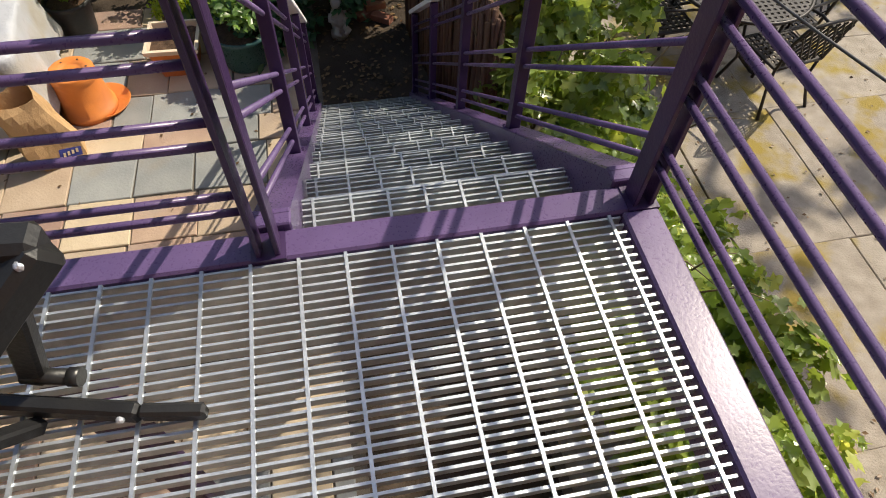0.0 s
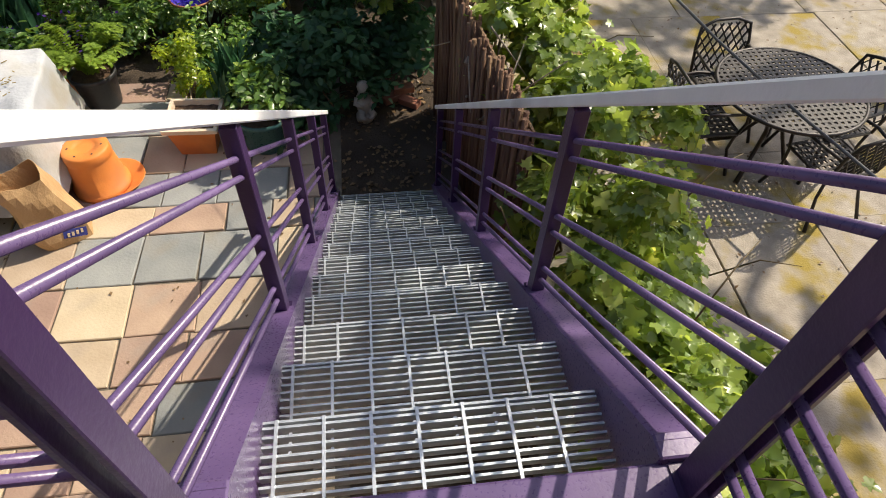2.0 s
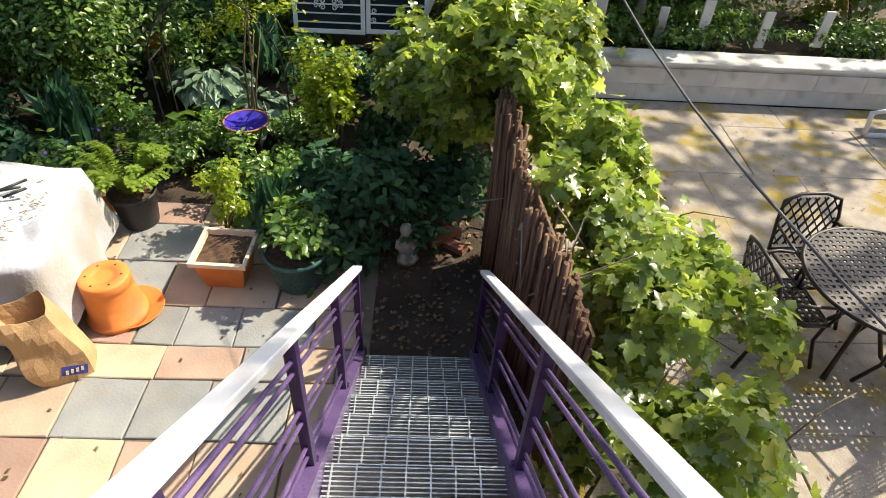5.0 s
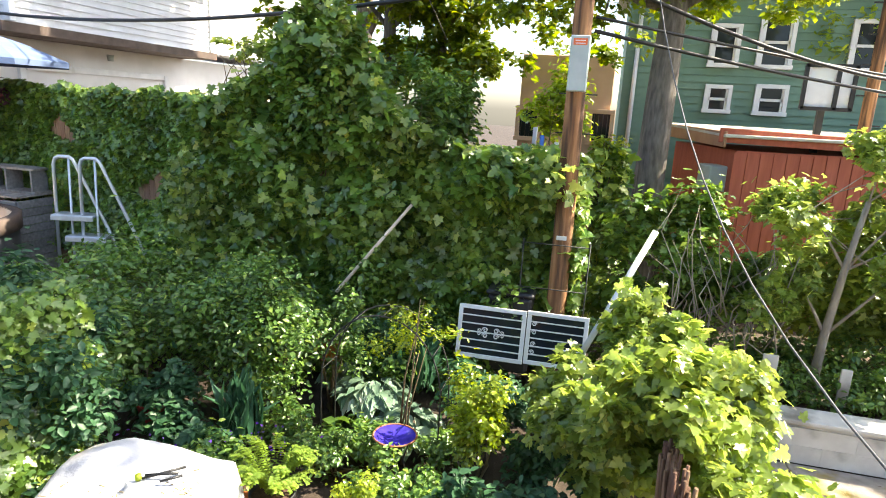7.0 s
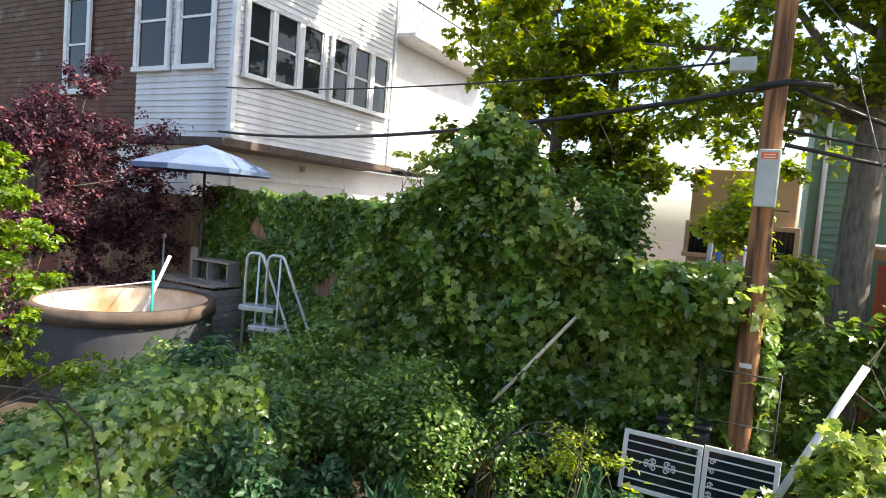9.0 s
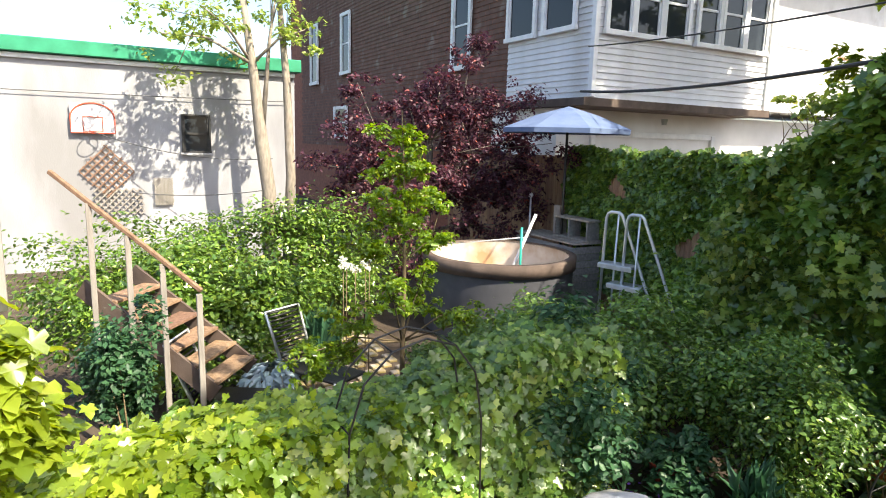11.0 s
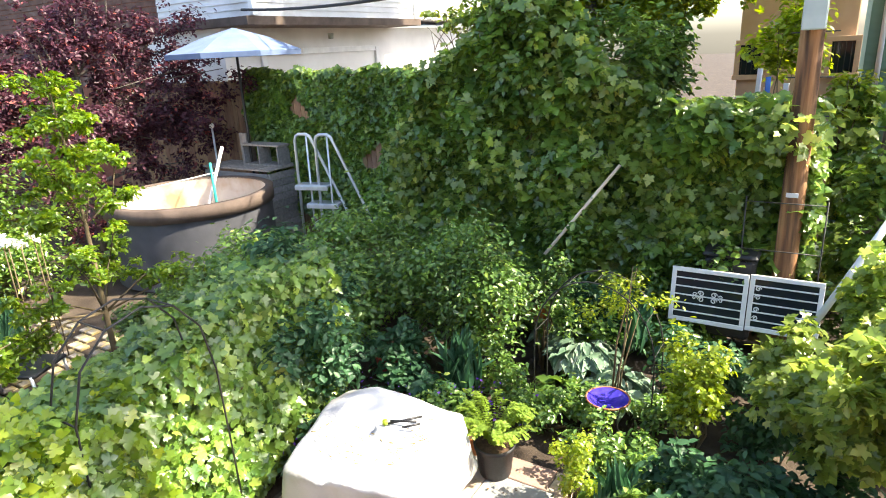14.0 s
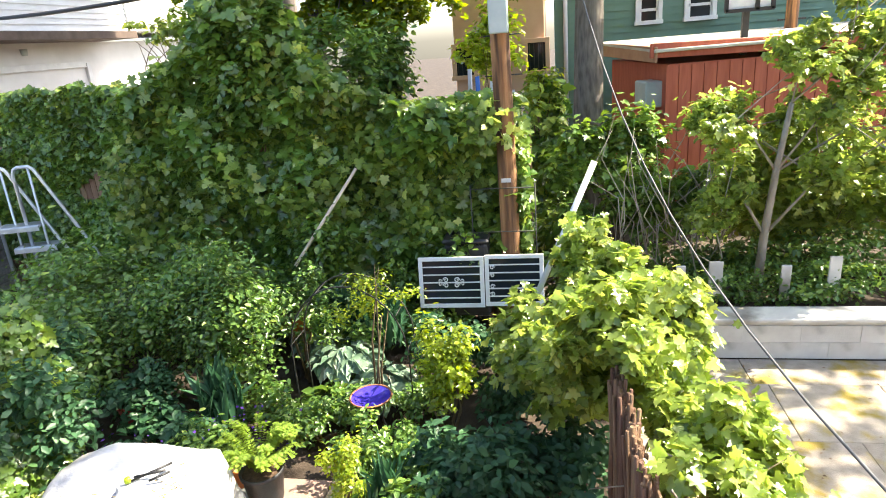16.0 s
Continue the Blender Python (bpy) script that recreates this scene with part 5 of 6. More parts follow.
tube(bm, [(-0.1, -0.25, 0.38), (1.2, -0.25, 0.38)], 0.03, 8)
part("frame", bm, PLASTIC_WHITE, lg)
bm = bmesh.new()
box(bm, (0.6, -0.05, 0.37), (1.1, 0.4, 0.02), None, 0.005)
part("sling", bm, BLUE_TOY, lg)

# ---------------- pool yard beyond the hedge ----------------
TC = (-10.3, 7.40)
tub = thing("round_pool", (TC[0], TC[1], 0), "round above ground pool with stained pale liner and dark wall", "pool")
bm = bmesh.new()
lathe(bm, [(1.47, 0.0), (1.47, 1.30)], 64)
part("outer_wall", bm, TUB_OUT, tub)
bm = bmesh.new()
lathe(bm, [(1.38, 1.44), (1.38, 0.5), (0.0, 0.48)], 64)
part("liner", bm, TUB_IN, tub)
bm = bmesh.new()
lathe(bm, [(1.47, 1.22), (1.52, 1.22), (1.52, 1.45), (1.38, 1.46), (1.38, 1.42)], 64)
part("rim", bm, DARK_TIMBER, tub, "weathered dark rim band")
deck = thing("pool_deck", (-10.75, 9.55, 0), "grey weathered board pool deck", "deck")
for i in range(10):
    bm = bmesh.new()
    box(bm, (0.9, -0.2, 0.10 + i * 0.148), (0.03, 0.8, 0.138), None, 0.004)
    part("plank", bm, WOOD_DECK, deck)
    bm = bmesh.new()
    box(bm, (-0.1, -0.6, 0.10 + i * 0.148), (1.95, 0.03, 0.138), None, 0.004)
    part("plank", bm, WOOD_DECK, deck)
for i in range(14):
    bm = bmesh.new()
    box(bm, (0.84 - i * 0.148, -0.2, 1.565), (0.138, 0.8, 0.03), None, 0.004)
    part("deck_board", bm, WOOD_GREY, deck)
bench = thing("storage_bench", (-10.55, 9.5, 1.58), "open grey wooden storage bench on the pool deck", "bench")
for z in (0.02, 0.44):
    bm = bmesh.new()
    box(bm, (0.12, 0, z), (1.15, 0.36, 0.04), None, 0.004)
    part("shelf", bm, WOOD_GREY, bench)
for x in (-0.42, 0.05, 0.62):
    bm = bmesh.new()
    box(bm, (x, 0, 0.23), (0.04, 0.34, 0.38), None, 0.004)
    part("divider", bm, WOOD_DECK, bench)
bm = bmesh.new()
box(bm, (-0.56, 0.02, 0.33), (0.22, 0.05, 0.66), None, 0.005)
part("end_panel", bm, WOOD_GREY, bench)
lad = thing("pool_ladder", (-8.46, 8.40, 0), "aluminium A-frame pool ladder with two handrails beside the deck", "ladder", rz=-74)
lad.matrix_world = lad.matrix_world @ Matrix.Diagonal((1, 1, 1.06, 1))
for dy, dx in ((0.0, -0.05), (0.46, 0.05)):
    bm = bmesh.new()
    tube(bm, [(dx, dy - 0.04, 0.0), (dx, dy, 2.18), (dx, dy + 0.03, 2.26), (dx, dy + 0.09, 2.29), (dx, dy + 0.25, 2.29), (dx, dy + 0.31, 2.25), (dx, dy + 0.35, 2.17), (dx, dy + 0.88, 1.02), (dx, dy + 1.30, 0.0)], 0.027, 10)
    part("handrail", bm, ALU, lad)
    bm = bmesh.new()
    tube(bm, [(dx, dy + 0.24, 2.28), (dx, dy + 0.20, 0.0)], 0.02, 8)
    part("upright", bm, ALU, lad)
for y0, y1, z in ((0.0, 0.66, 1.42), (0.20, 0.84, 1.10), (0.34, 0.98, 0.78)):
    bm = bmesh.new()
    box(bm, (0.0, (y0 + y1) / 2, z), (0.30, y1 - y0, 0.04), None, 0.008)
    box(bm, (0.15, (y0 + y1) / 2, z - 0.03), (0.02, y1 - y0, 0.07), None, 0.004)
    part("step", bm, ALU, lad)
umb = thing("patio_umbrella", (-10.9, 9.48, -0.05), "open pale blue canvas patio umbrella on a dark pole", "umbrella")
bm = bmesh.new()
R8 = 1.42
apex = bm.verts.new((0, 0, 4.45))
low = []
for i in range(8):
    a = 2 * math.pi * (i + 0.5) / 8
    low.append(bm.verts.new((R8 * math.cos(a), R8 * math.sin(a), 3.97)))
mids = []
for i in range(8):
    a = 2 * math.pi * (i + 0.5) / 8
    mids.append(bm.verts.new((0.7 * math.cos(a), 0.7 * math.sin(a), 4.25)))
lip = [bm.verts.new(v.co - Vector((0, 0, 0.10))) for v in low]
for i in range(8):
    j = (i + 1) % 8
    bm.faces.new((apex, mids[i], mids[j]))
    bm.faces.new((mids[i], low[i], low[j], mids[j]))
    bm.faces.new((low[i], lip[i], lip[j], low[j]))
ob = part("canopy", bm, UMBRELLA, umb)
ob.modifiers.new("thick", "SOLIDIFY").thickness = 0.01
bm = bmesh.new()
tube(bm, [(0, 0, 0), (0, 0, 4.43)], 0.028, 8)
part("pole", bm, DARK_BAR, umb)
for i in range(8):
    a = 2 * math.pi * (i + 0.5) / 8
    bm = bmesh.new()
    tube(bm, [(0, 0, 4.39), (R8 * 0.97 * math.cos(a), R8 * 0.97 * math.sin(a), 3.94)], 0.010, 5)
    part("rib", bm, DARK_BAR, umb)
for name, a, b, r, mat, lab in (
    ("pool_skimmer_pole", (-9.75, 7.85, 2.25), (-10.0, 7.2, 0.5), 0.03, PAINT_WHITE, "white pole leaning in the pool"),
    ("green_stake", (-9.78, 7.55, 2.0), (-9.78, 7.55, 0.48), 0.025, TEAL, "short green stake clipped to the pool pole"),
    ("lamp_pole", (-11.9, 9.35, 0.0), (-11.9, 9.35, 2.36), 0.022, ALU, "thin steel lamp pole behind the pool"),
    ("pool_rope", (-9.78, 7.6, 1.8), (-11.5, 6.9, 1.44), 0.012, PAINT_WHITE, "pale rope slung across the pool"),
):
    bm = bmesh.new()
    tube(bm, [a, b], r, 8)
    tagged(part(name, bm, mat), lab, "pole")
bm = bmesh.new()
bmesh.ops.create_icosphere(bm, subdivisions=2, radius=0.06, matrix=Matrix.Translation((-11.9, 9.35, 2.4)))
tagged(part("lamp_globe", bm, PAINT_WHITE), "small white globe on the thin lamp pole", "lamp")

# neighbour's steps, rail and lounge chair
stp = thing("wooden_steps", (-7.2, 1.36, 0), "weathered grey wooden garden steps with handrail", "steps", rz=0)
D = Vector((-0.75, -0.95, 0)).normalized()
Sd = Vector((D.y, -D.x, 0))
for i in range(6):
    bm = bmesh.new()
    c = D * (0.24 * i) + Vector((0, 0, 0.85 + 0.17 * i))
    box(bm, c + Sd * 0.55, (0.9, 0.27, 0.04), Matrix.Rotation(math.atan2(Sd.y, Sd.x), 3, "Z"), 0.005)
    part("tread", bm, WOOD_FENCE, stp)
for s in (0.11, 0.99):
    bm = bmesh.new()
    beam(bm, D * -0.1 + Sd * s + Vector((0, 0, 0.72)), D * 1.5 + Sd * s + Vector((0, 0, 1.85)), 0.04, 0.22)
    part("stringer", bm, DARK_TIMBER, stp)
bm = bmesh.new()
beam(bm, Sd * 0.06 + Vector((0, 0, 1.92)), D * 1.75 + Sd * 0.06 + Vector((0, 0, 3.15)), 0.05, 0.05, 0.008)
part("handrail", bm, WOOD_FENCE, stp)
for u in (0.03, 0.45, 0.85, 1.3):
    bm = bmesh.new()
    beam(bm, D * u + Sd * 0.06 + Vector((0, 0, 0.3)), D * u + Sd * 0.06 + Vector((0, 0, 1.86 + 0.737 * u)), 0.06, 0.06, 0.006)
    part("post", bm, WOOD_GREY, stp)
lc = thing("lounge_chair", (-7.7, 1.42, 0), "folding garden lounge chair with dark woven back", "chair", rz=-30)
bm = bmesh.new()
tube(bm, [(-0.27, 0, 0.55), (-0.3, -0.28, 1.25), (0.3, -0.28, 1.25), (0.27, 0, 0.55)], 0.022, 8)
part("back_frame", bm, ALU, lc)
for i in range(13):
    bm = bmesh.new()
    y = -0.02 - 0.26 * i / 12
    tube(bm, [(-0.28, y, 0.60 + 0.62 * i / 12), (0.28, y, 0.60 + 0.62 * i / 12)], 0.014, 5)
    part("cord", bm, BLACK_METAL, lc)
bm = bmesh.new()
box(bm, (0, 0.5, 0.52), (0.55, 1.0, 0.04), None, 0.01)
part("seat", bm, BLACK_METAL, lc)
for x in (-0.27, 0.27):
    for y in (0.0, 0.95):
        bm = bmesh.new()
        tube(bm, [(x, y, 0.53), (x, y + 0.05, 0.0)], 0.02, 6)
        part("leg", bm, ALU, lc)
copy_thing(lc, pose(-8.35, 2.75, 0, 0, 0, -62))
bm = bmesh.new()
box(bm, (-9.6, 3.4, -0.03), (3.0, 2.7, 0.05))
grid_paving = tagged(part("pavement_pool", bm, SOIL), "pierced grey concrete grid paving in the pool yard", "paving", kind="structure")
bm = bmesh.new()
box(bm, (0, 0, 0), (0.15, 0.15, 0.05), None, 0.012)
paver = bpy.data.meshes.new("paver")
bm.to_mesh(paver)
bm.free()
paver.materials.append(CONCRETE)
for i in range(16):
    for k in range(14):
        if (i + k) % 3:
            piece("paver", paver, grid_paving, pose(-11.0 + i * 0.185, 2.15 + k * 0.185, 0.012))

# pale board screen at the edge of the landing side
scr = thing("board_screen", (-3.65, 0.08, 0.10), "pale weathered vertical board screen with vine at its foot", "screen")
for i in range(6):
    bm = bmesh.new()
    box(bm, (0.02 * (i % 2) * 0, -0.075 - i * 0.158, 3.25), (0.03, 0.15, 1.15), None, 0.004)
    part("board", bm, WOOD_PANEL, scr)
bm = bmesh.new()
box(bm, (-0.06, -0.32, 1.54), (0.09, 0.09, 3.3), None, 0.005)
part("post", bm, WOOD_FENCE, scr)
bm = bmesh.new()
box(bm, (-0.06, -0.85, 1.54), (0.09, 0.09, 3.3), None, 0.005)
part("post", bm, WOOD_FENCE, scr)

# ---------------- plants ----------------
shrub("peony_bush", (-0.52, 4.35, 0), (0.72, 0.55, 0.50), 3600, 0.10, "oval", F_PEONY, "dense dark green peony bush by the bare soil", seed=51, height=0.45)
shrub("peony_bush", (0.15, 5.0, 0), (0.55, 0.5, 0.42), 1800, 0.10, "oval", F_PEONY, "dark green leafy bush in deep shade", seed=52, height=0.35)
shrub("leafy_pot_plant", (-0.96, 3.93, 0.28), (0.36, 0.30, 0.22), 900, 0.075, "oval", F_SHRUB, "glossy green plant filling the glazed pot", "pot plant", seed=53, height=0.2, floor=-0.02)
shrub("golden_shrub", (-1.62, 4.45, 0), (0.26, 0.24, 0.42), 1500, 0.045, "small", F_YELLOW, "small yellow green shrub behind the planter", seed=54, height=0.4)
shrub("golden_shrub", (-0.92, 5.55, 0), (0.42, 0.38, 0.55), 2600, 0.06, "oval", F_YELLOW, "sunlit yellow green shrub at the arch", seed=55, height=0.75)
shrub("low_shrub", (-1.45, 5.0, 0), (0.5, 0.35, 0.3), 1800, 0.06, "oval", F_SHRUB, "low green shrub under the bird bath", seed=56, height=0.28)
shrub("low_shrub", (-2.3, 5.4, 0), (0.45, 0.4, 0.28), 1400, 0.06, "oval", F_SHRUB, "low green ground cover beside the path", seed=57, height=0.2)
shrub("low_shrub", (-3.1, 4.85, 0), (0.5, 0.35, 0.3), 1400, 0.07, "oval", F_SHRUB, "low leafy plant beyond the white sheet", seed=58, height=0.22)
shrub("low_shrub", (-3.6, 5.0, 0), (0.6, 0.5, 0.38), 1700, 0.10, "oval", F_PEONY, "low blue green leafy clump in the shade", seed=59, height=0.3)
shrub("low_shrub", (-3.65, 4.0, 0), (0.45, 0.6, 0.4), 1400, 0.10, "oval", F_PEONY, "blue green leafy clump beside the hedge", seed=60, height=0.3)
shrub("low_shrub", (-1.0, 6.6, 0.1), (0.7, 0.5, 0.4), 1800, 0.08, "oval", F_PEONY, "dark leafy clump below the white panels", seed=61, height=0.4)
shrub("low_shrub", (-2.45, 7.1, 0.2), (0.6, 0.5, 0.45), 1700, 0.09, "oval", F_PEONY, "dark leafy shrub before the ivy fence", seed=62, height=0.4)
shrub("rose_bush", (-3.5, 6.1, 0), (1.2, 0.8, 0.95), 8500, 0.07, "oval", F_SHRUB, "arching green rose bush with small leaves", seed=63, stems=9, height=1.05, k=30)
shrub("rose_bush", (-2.85, 6.6, 0), (0.55, 0.4, 0.55), 1500, 0.06, "oval", F_SHRUB, "arching rose shoots over the beds", seed=64, stems=7, height=0.95, k=16)
shrub("rose_bush", (-1.75, 5.85, 0), (0.6, 0.25, 0.35), 900, 0.045, "oval", F_YELLOW, "thin climbing rose shoots on the arch", seed=65, stems=4, height=1.35, k=9)
shrub("hedge_shrub", (-4.9, 5.9, 0), (1.0, 1.4, 0.95), 10000, 0.085, "oval", F_SHRUB, "broad green shrub of the hedge", seed=66, stems=8, height=0.95, k=34)
shrub("hedge_shrub", (-5.9, 7.3, 0), (1.3, 0.9, 0.75), 8500, 0.075, "oval", F_IVY, "dense dark green shrub below the pool ladder", seed=67, height=0.85, k=28)
# the darker leaf colour stands in for shade on this part of the hedge
shrub("hedge_shrub", (-4.5, 4.2, 0), (0.7, 0.9, 0.95), 5200, 0.085, "oval", F_PEONY, "green shrub on the hedge line, shade painted into its dark leaves", seed=68, height=1.1, k=18)
shrub("hedge_shrub", (-5.6, 4.6, 0), (0.75, 0.9, 0.9), 5600, 0.07, "oval", F_SHRUB, "leafy shrub before the pool", seed=69, height=1.3, k=18)

shrub("hedge_shrub", (-7.0, 6.3, 0), (0.9, 1.1, 0.6), 5200, 0.075, "oval", F_SHRUB, "green shrub before the pool wall", seed=70, height=0.85, k=24)
shrub("hedge_shrub", (-7.2, 4.6, 0), (0.8, 0.9, 0.5), 4200, 0.075, "oval", F_IVY, "low green shrub on the pool yard edge", seed=81, height=0.75, k=22)

for i, (x, y, r, h, mat, sz, lab) in enumerate((
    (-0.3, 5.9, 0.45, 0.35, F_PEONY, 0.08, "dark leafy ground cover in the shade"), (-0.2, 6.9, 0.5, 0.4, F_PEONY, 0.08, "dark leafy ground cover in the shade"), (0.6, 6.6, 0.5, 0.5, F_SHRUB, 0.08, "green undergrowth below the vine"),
    (-1.7, 7.6, 0.45, 0.6, F_SHRUB, 0.09, "leafy undergrowth before the fence"), (-3.6, 7.4, 0.6, 0.6, F_SHRUB, 0.09, "leafy undergrowth before the fence"), (-4.6, 7.6, 0.6, 0.8, F_IVY, 0.09, "leafy undergrowth before the fence"),
    (-1.35, 5.85, 0.35, 0.3, F_SHRUB, 0.06, "low green clump in the bed"), (-2.0, 5.75, 0.35, 0.28, F_SHRUB, 0.06, "low green clump in the bed"), (-1.1, 5.0, 0.35, 0.25, F_SHRUB, 0.06, "low green clump in the bed"),
    (-2.9, 5.7, 0.4, 0.35, F_SHRUB, 0.07, "low green clump in the bed"), (-4.1, 5.4, 0.45, 0.5, F_PEONY, 0.1, "blue green leafy clump in the bed"), (-2.2, 6.7, 0.4, 0.4, F_SHRUB, 0.08, "low green clump in the bed"),
    (-3.2, 7.9, 0.7, 1.1, F_IVY, 0.1, "ivy mound at the fence foot"), (-1.4, 8.0, 0.7, 1.0, F_IVY, 0.11, "ivy mound at the fence foot"), (0.5, 8.0, 0.6, 0.8, F_IVY, 0.1, "ivy mound behind the pipe"))):
    shrub("bed_plant", (x, y, 0), (r, r * 0.8, h), int(4200 * r * h + 500), sz, "oval", mat, lab, "plant", seed=200 + i, height=h * 0.75)


def hosta(at, r, n, mat, label, seed, size=0.22, shape="hosta"):
    rng = np.random.default_rng(seed)
    t = thing("hosta_clump" if shape == "hosta" else "iris_clump", at, label, "plant")
    a = rng.uniform(0, 6.28, n)
    u = rng.uniform(0.05, 1, n) ** 0.6
    P = np.stack([np.cos(a) * r * u * 0.6, np.sin(a) * r * u * 0.6, 0.05 + 0.28 * (1 - u * 0.6) * rng.uniform(0.7, 1.2, n)], 1)
    T = np.stack([np.cos(a), np.sin(a), (0.3 if shape == "hosta" else 2.2) * np.ones(n)], 1)
    N = np.stack([0.5 * np.cos(a), 0.5 * np.sin(a), np.ones(n)], 1) if shape == "hosta" else np.stack([np.cos(a), np.sin(a), 0.2 * np.ones(n)], 1)
    leafy("leaves", P, N, size, shape, mat, t, seed, droop=0.0, spread=0.25, tips=T)
    return t


hosta((-1.75, 6.2, 0.05), 0.5, 300, F_HOSTA, "white edged hosta clump", 71, 0.19)
hosta((-2.3, 6.55, 0.2), 0.5, 280, F_HOSTA, "white edged hosta clump", 70, 0.21)
hosta((-2.75, 7.0, 0.15), 0.45, 170, F_HOSTA, "white edged hosta clump", 72, 0.2)
hosta((-2.3, 5.85, 0.0), 0.38, 120, F_SHRUB, "broad leaved green hosta clump", 73, 0.22)
hosta((-1.95, 7.05, 0.1), 0.35, 130, F_BLADE, "upright clump of iris blades", 74, 0.62, "blade")
hosta((-3.3, 5.45, 0.0), 0.3, 110, F_BLADE, "dark grassy daylily clump", 75, 0.55, "blade")
hosta((-1.2, 4.25, 0.0), 0.3, 90, F_BLADE, "grassy green blades beside the planter", 76, 0.4, "blade")
hosta((-1.35, 4.5, 0.0), 0.25, 70, F_SHRUB, "broad leaved clump behind the glazed pot", 77, 0.18)
hosta((-8.2, 2.35, 0.3), 0.5, 260, F_SILVER, "silvery blue leaved plant clump", 78, 0.16)
hosta((-8.6, 3.2, 0.3), 0.4, 130, F_BLADE, "grassy clump beside the paving", 79, 0.6, "blade")
hosta((-7.4, 1.3, 0.3), 0.4, 130, F_SHRUB, "green leafy clump at the foot of the steps", 80, 0.22)

# grape vine that spills over the screen and along the stairs
rng = np.random.default_rng(91)
vine = thing("grape_vine", (0.9, 2.5, 0), "large leaved sunlit grape vine spilling over the screen", "vine")
Ps, Ns = [], []
for c, r, n in (
    ((-0.15, 2.1, 1.45), (0.75, 0.75, 0.45), 1900), ((-0.75, 2.55, 1.05), (0.65, 0.55, 0.4), 1100), ((0.05, 3.1, 1.25), (0.45, 0.6, 0.4), 900),
    ((0.15, 1.2, 1.2), (0.42, 0.7, 0.5), 1100), ((0.3, 0.3, 0.9), (0.5, 0.7, 0.6), 1200), ((0.3, -0.7, 0.75), (0.5, 0.75, 0.6), 1200),
    ((0.22, -1.7, 0.8), (0.45, 0.75, 0.6), 1100), ((0.15, -2.6, 0.85), (0.4, 0.7, 0.5), 900), ((0.1, -3.4, 0.8), (0.4, 0.6, 0.5), 600), ((0.75, 0.9, 0.6), (0.4, 0.6, 0.5), 500), ((0.4, 1.6, 0.95), (0.35, 0.6, 0.5), 600), ((-0.5, 4.05, 1.45), (0.28, 0.4, 0.5), 700), ((-1.1, 3.6, 0.95), (0.5, 0.5, 0.45), 800), ((-0.3, 3.4, 1.3), (0.4, 0.45, 0.4), 700), ((0.1, 2.5, 1.5), (0.4, 0.5, 0.4), 700), ((-0.45, 1.9, 1.75), (0.5, 0.45, 0.35), 800), ((0.6, 0.0, 1.15), (0.35, 0.6, 0.3), 500), ((-0.2, 2.9, 1.65), (0.55, 0.5, 0.35), 600), ((0.72, -0.6, 0.5), (0.5, 0.6, 0.45), 700), ((0.78, -1.4, 0.5), (0.5, 0.65, 0.45), 800), ((0.75, -2.2, 0.55), (0.5, 0.65, 0.5), 800), ((0.6, -3.0, 0.6), (0.5, 0.6, 0.5), 600),
):
    P, N = lumps(rng, c, r, int(n * 1.8), 20, 0.4)
    ok = (P[:, 2] > 0.02) & ((P[:, 0] > -0.36) | (P[:, 1] > 1.7)) & ~((P[:, 0] < -0.30) & (P[:, 1] < 1.85))
    Ps.append(P[ok]), Ns.append(N[ok])
leafy("leaves", np.concatenate(Ps), np.concatenate(Ns), 0.099, "lobed", F_GRAPE, vine, 92, droop=0.9, spread=0.6)
bm = bmesh.new()
for i in range(26):
    a = Vector((rng.uniform(-0.2, 0.4), rng.uniform(-3.2, 2.6), 0.0))
    b = a + Vector((rng.normal(0, 0.25), rng.normal(0, 0.35), rng.uniform(0.7, 1.4)))
    tube(bm, [a, a.lerp(b, 0.5) + Vector(rng.normal(0, 0.1, 3)), b], [0.016, 0.011, 0.005], 5)
for i in range(14):
    a = Vector((rng.uniform(0.2, 0.6), rng.uniform(-2.6, 1.5), rng.uniform(0.8, 1.3)))
    b = a + Vector((rng.uniform(0.2, 0.5), rng.normal(0, 0.2), rng.uniform(-0.1, 0.3)))
    tube(bm, [a, a.lerp(b, 0.5) + Vector((0, 0, 0.08)), b], [0.005, 0.004, 0.002], 4)
part("stem_growth", bm, STEM, vine)

# vine tree and tangle behind the white wall
tree("vine_tree", (2.65, 8.25, 0.35), [(0, 0, 0, 0.06), (0.03, 0, 0.8, 0.05), (0.1, 0, 1.6, 0.04), (0.2, 0, 2.4, 0.03)],
     [(1, (0.9, -0.1, 1.7)), (2, (-0.5, 0.1, 2.3)), (2, (0.9, 0.0, 2.5)), (3, (0.3, 0, 3.0)), (2, (1.5, 0.1, 2.1)), (1, (-0.5, 0, 1.5)), (3, (1.1, 0.2, 2.9))],
     "small tree overgrown with large pale grape leaves", 11000, 0.088, "lobed", F_GRAPE, 101, BARK_PALE, (0.5, 0.45, 0.42))
shrub("vine_thicket", (1.1, 8.75, 0.3), (1.3, 0.5, 1.1), 6000, 0.105, "lobed", F_IVY, "dark green thicket of vines behind the pole", seed=102, height=1.35, stems=14, k=20)
shrub("vine_thicket", (3.6, 9.3, 0.3), (2.0, 0.6, 1.2), 7500, 0.10, "lobed", F_GRAPE, "thicket of vines below the red shed", seed=103, height=1.2, stems=14, k=24)
shrub("vine_thicket", (6.0, 9.0, 0.3), (1.6, 0.8, 1.5), 6500, 0.10, "lobed", F_GRAPE, "sunlit thicket of vines along the yard end", seed=104, height=1.4, stems=10, k=22)
